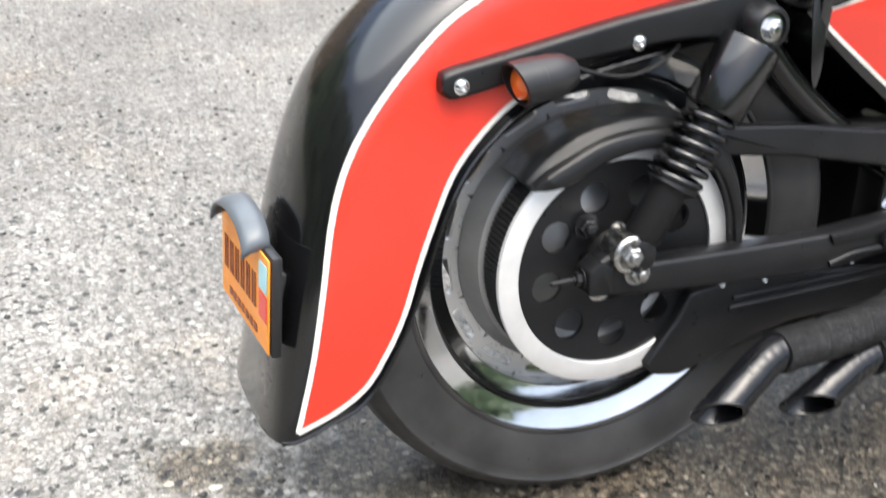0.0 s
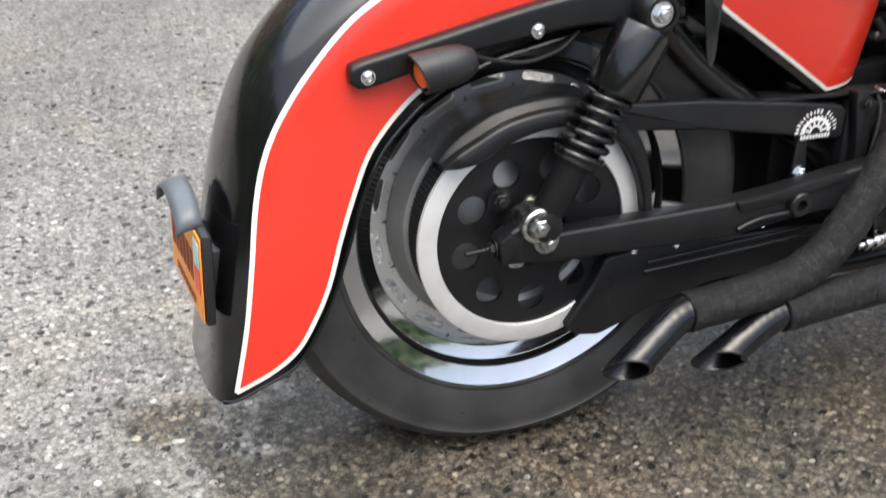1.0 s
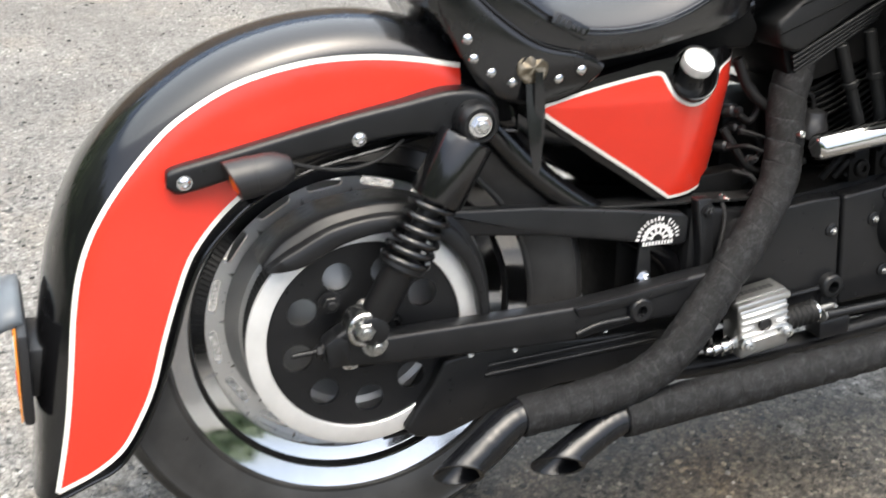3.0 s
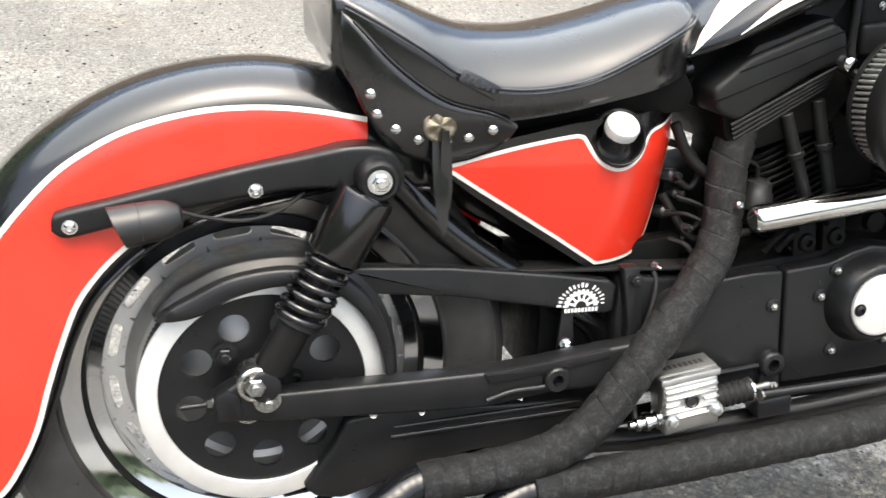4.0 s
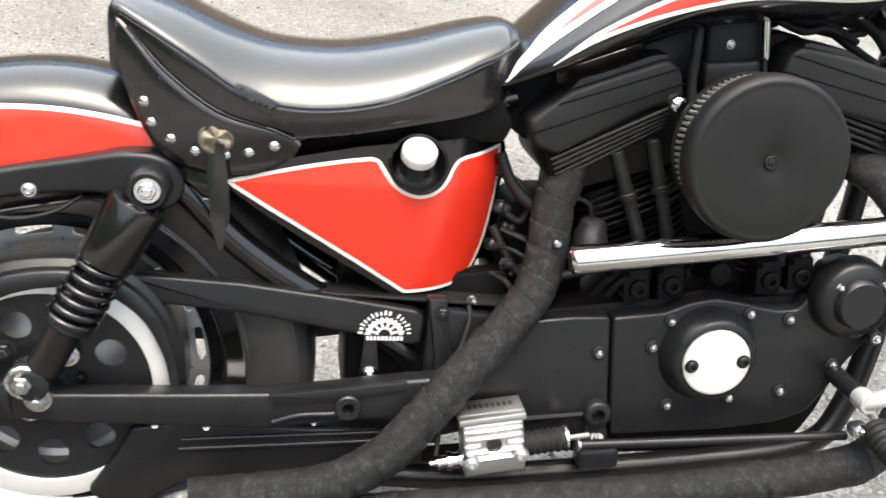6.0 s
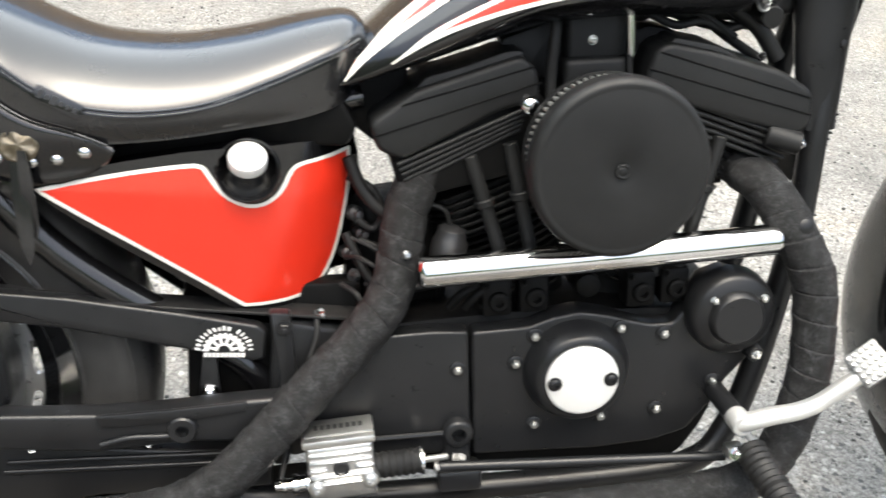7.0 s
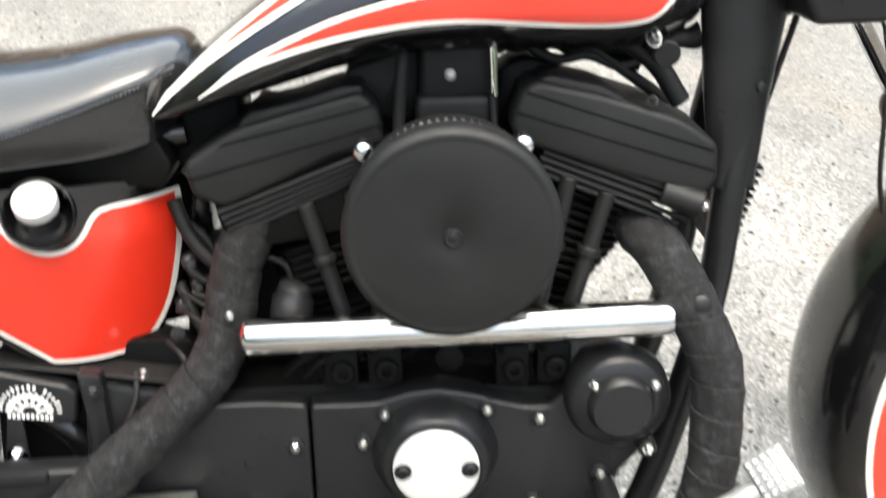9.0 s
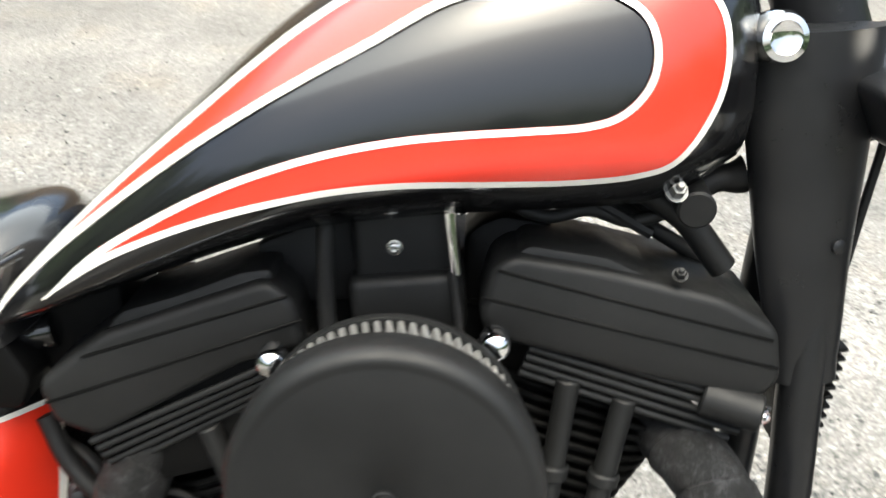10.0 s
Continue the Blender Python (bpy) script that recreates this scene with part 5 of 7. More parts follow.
# -- engine --
def engine_cases():
    case = [(0.50, 0.08), (0.60, 0.112), (0.75, 0.130), (0.95, 0.138), (1.028, 0.138), (1.053, 0.10), (1.028, 0.045), (1.004, -0.030), (0.980, -0.072), (0.92, -0.094), (0.70, -0.098), (0.54, -0.085), (0.50, -0.03)]
    part("crankcase", prism(rounded(case, 0.015), 0.08, -0.095, 0.008), DARK_CAST, bike, "black coated crankcase")
    rear = [(0.500, 0.070), (0.521, 0.090), (0.585, 0.105), (0.640, 0.111), (0.684, 0.112), (0.7005, -0.052), (0.583, -0.056), (0.53, -0.045), (0.51, 0.0)]
    sp = part("sprocket_cover", prism(rounded(rear, 0.006), -0.085, -0.118, 0.004, 3), SATIN_BLACK, bike, "satin black sprocket cover")
    front = [(0.6870, 0.112), (0.755, 0.120), (0.785, 0.133), (0.815, 0.140), (0.850, 0.136), (0.876, 0.130), (0.905, 0.125), (0.932, 0.127), (0.948, 0.150), (0.962, 0.184), (0.99, 0.196), (1.024, 0.186), (1.048, 0.160),
             (1.053, 0.12), (1.036, 0.082), (1.014, 0.052), (0.998, 0.018), (0.972, -0.020), (0.93, -0.036), (0.86, -0.046), (0.7035, -0.054)]
    ob = part("cam_cover", prism(rounded(front, 0.006), -0.085, -0.1205, 0.0045, 3), SATIN_BLACK, bike, "satin black cam cover with bright screws")
    bm = turned(bmesh.new(), (0.8185, -0.115, 0.0655), (0, -1, 0), [(0, 0.067), (0.006, 0.0655), (0.020, 0.060), (0.030, 0.0555), (0.034, 0.052), (0.035, 0.047), (0.0335, 0.0455), (0.033, 0.0)], 72)
    boss = part("ignition_boss", bm, SATIN_BLACK, ob, "round black raised boss")
    bm = turned(bmesh.new(), (0.8185, -0.1485, 0.0655), (0, -1, 0), [(0, 0.0440), (0.004, 0.0440), (0.0055, 0.0425), (0.0060, 0.040), (0.0062, 0)], 72)
    plate = part("ignition_plate", bm, BLASTED, boss, "bright brushed round ignition plate")
    for dx, dz in ((-0.0338, -0.0035), (0.0338, 0.0035)):
        button_bolt(boss, (0.8185 + dx, -0.1545, 0.0655 + dz), r=0.0072, h=0.005, mat=SATIN_BLACK)
    bolts = [(0.674, 0.063), (0.743, 0.073), (0.763, 0.109), (0.867, 0.121), (0.922, 0.114), (0.994, 0.051), (0.927, 0.012), (0.857, 0.002), (0.774, -0.009)]
    for i, (x, z) in enumerate(bolts):
        y = -0.118 if i == 0 else -0.1205
        bm = turned(bmesh.new(), (x, y, z), (0, -1, 0), [(0, 0.0098), (0.0022, 0.0095), (0.003, 0.0082)], 24)
        part("screw_seat", bm, SATIN_BLACK, ob)
        hex_nut(ob, (x, y - 0.001, z), r=0.0056, h=0.0060, mat=SCREW, name="screw", hole=0.55)
    # round end cover at the front
    c = Vector((0.997, -0.116, 0.148))
    bm = turned(bmesh.new(), c, (0, -1, 0), [(0, 0.0545), (0.018, 0.0535), (0.026, 0.050), (0.029, 0.0465), (0.032, 0.0345), (0.040, 0.0318), (0.0425, 0.029), (0.0430, 0)], 56)
    part("front_mount", prism(rounded([(1.02, 0.10), (1.080, 0.115), (1.074, 0.075), (1.045, 0.062), (1.02, 0.075)], 0.008), -0.02, -0.075, 0.006), DARK_CAST, bike, "black front engine mount")
    cap = part("end_cover", bm, SATIN_BLACK, ob, "round black end cover with three screws")
    for x, z in ((0.968, 0.168), (1.028, 0.172), (1.033, 0.098)):
        bm = turned(bmesh.new(), (x, -0.122, z), (0, -1, 0), [(0, 0.0105), (0.022, 0.0098), (0.024, 0.0085)], 24)
        part("screw_post", bm, SATIN_BLACK, cap)
        hex_nut(cap, (x, -0.146, z), r=0.0042, h=0.005, mat=ZINC, name="screw", hole=0.6)
    bm = turned(bmesh.new(), (0.681, -0.105, -0.020), (0, -1, 0), [(0, 0.019), (0.022, 0.0185), (0.026, 0.0165), (0.027, 0.0145), (0.027, 0.009), (0.012, 0.0085), (0.012, 0)], 36)
    part("peg_mount", bm, SATIN_BLACK, sp, "black peg mount with an open bore")
    part("peg_bracket", prism(rounded([(0.668, -0.03), (0.694, -0.03), (0.702, -0.068), (0.664, -0.068)], 0.004), -0.11, -0.126, 0.003), SATIN_BLACK, sp)
    hex_nut(sp, (0.684, -0.128, -0.054), (0.1, -0.8, 0.6), r=0.0065, h=0.008, mat=GREY_ALLOY)
    part("linkage_bar", tube([(0.575, -0.122, -0.030), (0.62, -0.122, -0.026), (0.664, -0.122, -0.022)], 0.0035, 8), SATIN_BLACK, sp)
    part("stand_plate", prism(rounded([(0.658, -0.068), (0.712, -0.064), (0.714, -0.092), (0.662, -0.096)], 0.006), -0.105, -0.14, 0.004), PLASTIC, bike, "black bracket above the exhaust")


engine_cases()


def fin_plate(w, d, th, m):
    """A cooling fin: a plate with round corners and a rounded edge."""
    r, bm, rings = min(w, d) * 0.34, bmesh.new(), []
    for dz, inset in ((-0.5, 0.0016), (-0.25, 0.0004), (0.25, 0.0004), (0.5, 0.0016)):
        ring = []
        for sx, sy, a0 in ((1, 1, 0), (-1, 1, 90), (-1, -1, 180), (1, -1, 270)):
            for k in range(6):
                a = radians(a0 + 18 * k)
                p = Vector((sx * (w / 2 - r) + (r - inset) * math.cos(a), sy * (d / 2 - r) + (r - inset) * math.sin(a), dz * th))
                ring.append(bm.verts.new(m @ p))
        rings.append(ring)
    for a, b in zip(rings, rings[1:]):
        for i in range(24):
            j = (i + 1) % 24
            bm.faces.new((a[i], a[j], b[j], b[i]))
    bm.faces.new(rings[0][::-1])
    bm.faces.new(rings[-1])
    return bm


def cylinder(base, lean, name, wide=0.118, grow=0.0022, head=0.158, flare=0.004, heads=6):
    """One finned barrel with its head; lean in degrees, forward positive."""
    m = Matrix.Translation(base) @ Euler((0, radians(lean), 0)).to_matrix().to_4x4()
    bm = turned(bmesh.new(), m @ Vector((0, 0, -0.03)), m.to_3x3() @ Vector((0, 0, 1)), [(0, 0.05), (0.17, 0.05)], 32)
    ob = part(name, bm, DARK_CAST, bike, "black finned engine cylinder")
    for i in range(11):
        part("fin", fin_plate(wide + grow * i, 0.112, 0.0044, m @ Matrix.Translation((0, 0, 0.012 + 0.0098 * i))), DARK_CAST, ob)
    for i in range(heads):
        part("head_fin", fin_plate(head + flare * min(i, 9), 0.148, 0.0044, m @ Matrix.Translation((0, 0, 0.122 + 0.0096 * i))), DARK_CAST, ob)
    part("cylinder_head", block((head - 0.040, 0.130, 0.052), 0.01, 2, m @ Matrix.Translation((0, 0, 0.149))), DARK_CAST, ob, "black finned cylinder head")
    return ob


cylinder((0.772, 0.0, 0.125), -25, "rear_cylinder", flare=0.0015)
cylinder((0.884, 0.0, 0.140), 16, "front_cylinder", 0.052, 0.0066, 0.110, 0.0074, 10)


def rocker_box(outline, lines, name, step):
    ob = part(name, prism(rounded(outline, 0.009), 0.015, -0.103, 0.007, 3), MATT_BLACK, bike, "satin black rocker box with split lines")
    for a, b in lines:
        bm = bmesh.new()
        d = Vector((b[0] - a[0], 0, b[1] - a[1]))
        mid = Vector(((a[0] + b[0]) / 2, -0.1032, (a[1] + b[1]) / 2))
        ang = math.atan2(d.z, d.x)
        block((d.length, 0.0016, 0.0022), 0.0005, 1, Matrix.Translation(mid) @ Euler((0, -ang, 0)).to_matrix().to_4x4(), bm)
        part("split_line", bm, DARK_CAST, ob)
    part("upper_cover", prism(rounded(step, 0.007), -0.020, -0.094, 0.005, 2), MATT_BLACK, ob)
    return ob


rb = rocker_box([(0.556, 0.352), (0.604, 0.391), (0.660, 0.413), (0.718, 0.435), (0.737, 0.420), (0.744, 0.386), (0.700, 0.372), (0.596, 0.312), (0.566, 0.322)],
                [((0.562, 0.338), (0.742, 0.407)), ((0.590, 0.374), (0.733, 0.424))], "rear_rocker_box", [(0.60, 0.385), (0.615, 0.405), (0.655, 0.418), (0.700, 0.437), (0.722, 0.440), (0.722, 0.42)])
fb = rocker_box([(0.860, 0.414), (0.868, 0.448), (0.882, 0.458), (0.940, 0.450), (1.023, 0.432), (1.062, 0.411), (1.068, 0.374), (1.052, 0.357), (0.96, 0.377), (0.868, 0.398)],
                [((0.862, 0.428), (1.064, 0.384)), ((0.872, 0.447), (1.058, 0.404))], "front_rocker_box", [(0.88, 0.45), (0.89, 0.463), (0.945, 0.456), (0.985, 0.438), (1.0, 0.43)])
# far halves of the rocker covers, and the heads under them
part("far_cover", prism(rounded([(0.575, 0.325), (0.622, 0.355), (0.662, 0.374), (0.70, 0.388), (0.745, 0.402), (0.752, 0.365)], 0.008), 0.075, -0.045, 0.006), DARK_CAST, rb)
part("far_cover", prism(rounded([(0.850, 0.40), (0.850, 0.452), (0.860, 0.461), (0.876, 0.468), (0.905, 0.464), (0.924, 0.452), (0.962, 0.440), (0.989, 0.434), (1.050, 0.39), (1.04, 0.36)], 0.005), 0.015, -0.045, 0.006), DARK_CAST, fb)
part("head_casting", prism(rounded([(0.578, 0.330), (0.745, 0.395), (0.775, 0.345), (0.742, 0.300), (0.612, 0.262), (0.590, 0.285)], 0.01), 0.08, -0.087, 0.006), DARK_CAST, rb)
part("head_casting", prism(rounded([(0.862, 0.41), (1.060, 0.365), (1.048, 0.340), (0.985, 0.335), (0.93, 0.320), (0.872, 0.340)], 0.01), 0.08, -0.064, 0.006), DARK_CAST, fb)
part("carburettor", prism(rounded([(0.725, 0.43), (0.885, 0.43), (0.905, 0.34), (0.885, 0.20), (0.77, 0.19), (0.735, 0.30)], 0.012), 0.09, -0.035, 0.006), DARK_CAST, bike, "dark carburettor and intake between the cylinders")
part("wiring_cover", prism(rounded([(0.700, 0.442), (0.772, 0.474), (0.776, 0.405), (0.735, 0.40)], 0.008), -0.015, -0.055, 0.004), MATT_BLACK, bike)
# ribbed lower edge of each head
for a, b, parent in (((0.590, 0.306), (0.730, 0.376), rb), ((0.898, 0.396), (1.064, 0.350), fb)):
    for k in range(5):
        off = Vector((b[1] - a[1], a[0] - b[0])).normalized() * 0.0072 * k
        bm = tube([(a[0] + off.x, -0.0965 + 0.0022 * k, a[1] + off.y), (b[0] + off.x - 0.004 * k, -0.0965 + 0.0022 * k, b[1] + off.y)], 0.0029, 10, 2)
        part("head_rib", bm, MATT_BLACK, parent)
bm = rod((1.017, -0.094, 0.358), (1.056, -0.104, 0.350), 0.0135)
part("head_boss", bm, MATT_BLACK, fb)
hex_nut(fb, (1.054, -0.105, 0.3505), (0.6, -0.8, 0), r=0.0058, h=0.006, mat=CHROME)
hex_nut(fb, (0.992, -0.10, 0.447), (0, -0.6, 0.8), r=0.0040, h=0.005, mat=SATIN_BLACK)


def pushrods():
    for a, b in (((0.672, 0.318), (0.728, 0.175)), ((0.716, 0.335), (0.762, 0.175)), ((0.925, 0.365), (0.905, 0.180)), ((0.965, 0.352), (0.936, 0.190))):
        p, q = Vector((a[0], -0.090, a[1])), Vector((b[0], -0.098, b[1]))
        ob = part("pushrod_tube", rod(p, q, 0.0085), MATT_BLACK, bike, "black pushrod tube")
        for t in (0.35, 0.8):
            part("tube_collar", rod(p.lerp(q, t), p.lerp(q, t + 0.06), 0.0115), MATT_BLACK, ob)
    for x, z in ((0.716, 0.150), (0.760, 0.156), (0.890, 0.165), (0.932, 0.171)):
        bm = block((0.036, 0.035, 0.046), 0.005, 2, pose(x, -0.092, z, 0, -6, 0))
        ob = part("tappet_block", bm, DARK_CAST, bike, "black cast tappet block")
        bm = turned(bmesh.new(), (x + 0.002, -0.109, z - 0.003), (0, -1, 0), [(0, 0.013), (0.005, 0.012), (0.007, 0.0095), (0.007, 0.005), (0.002, 0.0045), (0.002, 0)], 24)
        part("tappet_boss", bm, DARK_CAST, ob)
        hex_nut(ob, (x - 0.014, -0.108, z + 0.016), r=0.004, h=0.005, mat=DARK_CAST)
    for x in (0.825, 0.985):
        bm = turned(bmesh.new(), (x, -0.095, 0.168), (0, -1, 0), [(0, 0.015), (0.012, 0.0145), (0.014, 0.011), (0.014, 0)], 26)
        part("plug", bm, DARK_CAST, bike)
    bm = turned(bmesh.new(), (0.660, -0.065, 0.185), (0.1, 0, 1), [(0, 0.022), (0.020, 0.022), (0.024, 0.019), (0.036, 0.017), (0.040, 0.012), (0.042, 0)], 30)
    ob = part("oil_pressure_switch", bm, PLASTIC, bike, "dark round fitting behind the exhaust")
    part("wire", tube([(0.66, -0.065, 0.225), (0.652, -0.07, 0.245), (0.63, -0.07, 0.25), (0.60, -0.06, 0.22)], 0.003, 8), RUBBER, ob)
    for k in range(3):
        part("oil_line", tube([(0.66 + 0.02 * k, -0.10, 0.135), (0.675 + 0.02 * k, -0.104, 0.155), (0.70 + 0.018 * k, -0.095, 0.165)], 0.0055, 12), DARK_CAST, bike)


pushrods()


FILTER_METAL = surface("dull_silver_gauze", (0.42, 0.42, 0.41), (0.58, 0.58, 0.57), (0.34, 0.5), metal=0.8, grain=900, bump=0.3)


def air_cleaner():
    c = Vector((0.807, 0.0, 0.343))
    bm = turned(bmesh.new(), (c.x, -0.203, c.z), (0, -1, 0), [(-0.013, 0.0900), (-0.013, 0.0945), (-0.011, 0.0955), (0.008, 0.0962), (0.0145, 0.0948), (0.0175, 0.0915), (0.0185, 0.0885), (0.0178, 0.0862), (0.0183, 0.084), (0.0195, 0.060), (0.0202, 0.030), (0.0186, 0.016), (0.0172, 0.010), (0.0172, 0)], 96)
    ob = part("air_cleaner", bm, MATT_BLACK, bike, "round matt black air cleaner cover")
    bm = turned(bmesh.new(), (c.x, -0.2200, c.z), (0, -1, 0), [(0, 0.0085), (0.0025, 0.0082), (0.0032, 0.0068), (0.0026, 0.0048), (0.0030, 0.0042), (0.0030, 0)], 28)
    part("centre_bolt", bm, MATT_BLACK, ob, "black centre bolt")
    bm = turned(bmesh.new(), (c.x, -0.192, c.z), (0, 1, 0), [(0, 0.0800), (0.042, 0.0800)], 64, False)
    part("filter_core", bm, RUBBER, ob)
    first = part("pleat", block((0.0085, 0.040, 0.0040), 0.0012, 1), FILTER_METAL, ob, "silver rib of the filter element")
    turn = lambda i: Matrix.Translation((c.x, -0.172, c.z)) @ Euler((0, -2 * math.pi * i / 72, 0)).to_matrix().to_4x4() @ Matrix.Translation((0.0828, 0, 0)) @ Euler((radians(9), 0, 0)).to_matrix().to_4x4()
    first.matrix_local = turn(0)
    for i in range(1, 72):
        pleat = new("pleat", first.data)
        pleat.parent, pleat.matrix_local = ob, turn(i)
    bm = turned(bmesh.new(), (c.x, -0.153, c.z), (0, 1, 0), [(0, 0.05), (0, 0.0880), (0.003, 0.0890), (0.008, 0.0885), (0.012, 0.083), (0.02, 0.06), (0.03, 0.05)], 72)
    part("back_plate", bm, MATT_BLACK, ob)
    part("intake_body", rod((c.x + 0.01, -0.15, c.z - 0.005), (c.x + 0.02, 0.03, c.z - 0.02), 0.036), DARK_CAST, ob)
    for x, z in ((0.7255, 0.3865), (0.8715, 0.404)):
        bm = turned(bmesh.new(), (x, -0.117, z), (0, -1, 0), [(0, 0.0105), (0.012, 0.0105), (0.016, 0.0095), (0.019, 0.006), (0.020, 0)], 28)
        part("breather_bolt", bm, CHROME, ob, "bright domed breather bolt")
    part("breather_arm", rod((0.731, -0.105, 0.379), (0.76, -0.15, 0.36), 0.007), MATT_BLACK, ob)
    part("breather_arm", rod((0.871, -0.105, 0.404), (0.85, -0.15, 0.38), 0.007), MATT_BLACK, ob)


air_cleaner()


def ignition_coil():
    ob = part("ignition_coil", block((0.072, 0.06, 0.085), 0.008, 3, pose(0.808, -0.045, 0.455, 0, -6, 0)), MATT_BLACK, bike, "black ignition coil between the cylinders")
    part("coil_cap", block((0.080, 0.07, 0.045), 0.008, 3, pose(0.812, -0.05, 0.412, 0, -6, 0)), MATT_BLACK, ob)
    button_bolt(ob, (0.802, -0.076, 0.452), r=0.0045, h=0.004, mat=ZINC)
    part("bracket", rod((0.838, -0.086, 0.487), (0.845, -0.088, 0.437), 0.0042), CHROME, ob, "bright bracket bolt")
    part("cable", tube([(0.842, -0.088, 0.44), (0.848, -0.092, 0.40), (0.85, -0.10, 0.37)], 0.0035, 8), RUBBER, ob)
    part("vacuum_hose", tube([(0.758, -0.07, 0.50), (0.756, -0.085, 0.46), (0.757, -0.085, 0.40), (0.765, -0.09, 0.36)], 0.0065, 10), RUBBER, ob)
    part("cable", tube([(0.845, -0.06, 0.475), (0.88, -0.05, 0.492), (0.93, -0.05, 0.485), (0.98, -0.05, 0.46)], 0.0045, 8), RUBBER, ob)
    # hoses and wires looped under the tank
    for k, line in enumerate(([(0.850, 0.010, 0.478), (0.885, 0.012, 0.490), (0.915, 0.010, 0.480), (0.950, 0.010, 0.470), (1.0, 0.0, 0.462)],
                              [(0.900, -0.02, 0.492), (0.935, -0.012, 0.478), (0.960, -0.01, 0.470), (0.985, -0.015, 0.455), (1.03, -0.02, 0.43)],
                              [(0.600, 0.0, 0.425), (0.640, 0.005, 0.432), (0.690, 0.005, 0.447), (0.740, 0.0, 0.47)])):
        part("hose", tube(line, (0.0075, 0.006, 0.007)[k], 12), RUBBER, ob)
    part("coil_bracket", prism(rounded([(0.850, 0.530), (0.850, 0.482), (0.880, 0.488), (0.905, 0.474), (0.930, 0.483), (0.955, 0.468), (0.985, 0.478), (1.010, 0.462), (1.028, 0.480), (1.045, 0.530)], 0.004), 0.012, -0.012, 0.002), MATT_BLACK, ob, "black bracket under the tank")
    # taped wiring loom close under the tank
    part("wiring_loom", tube([(0.845, -0.030, 0.484), (0.900, -0.034, 0.486), (0.955, -0.032, 0.487), (1.005, -0.030, 0.490), (1.045, -0.030, 0.500)], lambda run, a, total: 0.0125 + 0.0028 * math.sin(run * 95) + 0.0012 * math.sin(run * 260 + a), 16, 10), RUBBER, ob, "black taped wiring loom")
    part("cable", tube([(0.870, -0.045, 0.482), (0.905, -0.050, 0.470), (0.935, -0.050, 0.476), (0.965, -0.048, 0.468), (0.990, -0.050, 0.476)], 0.005, 10), RUBBER, ob)
    part("engine_mount", block((0.10, 0.05, 0.03), 0.006, 2, pose(0.81, -0.02, 0.505, 0, -4, 0)), MATT_BLACK, ob)
    # top engine mount, horn bracket and key switch ahead of the tank
    part("mount_arm", tube([(0.96, -0.055, 0.50), (1.0, -0.06, 0.475), (1.03, -0.06, 0.44)], 0.010, 12), MATT_BLACK, bike)
    part("key_switch", rod((1.0, -0.05, 0.495), (1.0, -0.095, 0.49), 0.013), MATT_BLACK, bike)
    hex_nut(bike_bits, (0.985, -0.095, 0.502), (0, -0.8, 0.5), r=0.0055, h=0.012, mat=GREY_ALLOY)


ignition_coil()


def wrap_radius(pitch, r0, seed):
    def radius(run, a, total):
        t = (run / pitch + a / (2 * math.pi) + seed + 0.10 * noise.noise(Vector((run * 14, seed, 0)))) % 1.0
        step = 0.0014 * (1 - t) if t > 0.07 else -0.0010 + 0.0024 * (t / 0.07) ** 2
        return r0 + step + 0.0011 * noise.noise(Vector((run * 60, math.cos(a) * 1.6 + seed, math.sin(a) * 1.6)))
    return radius


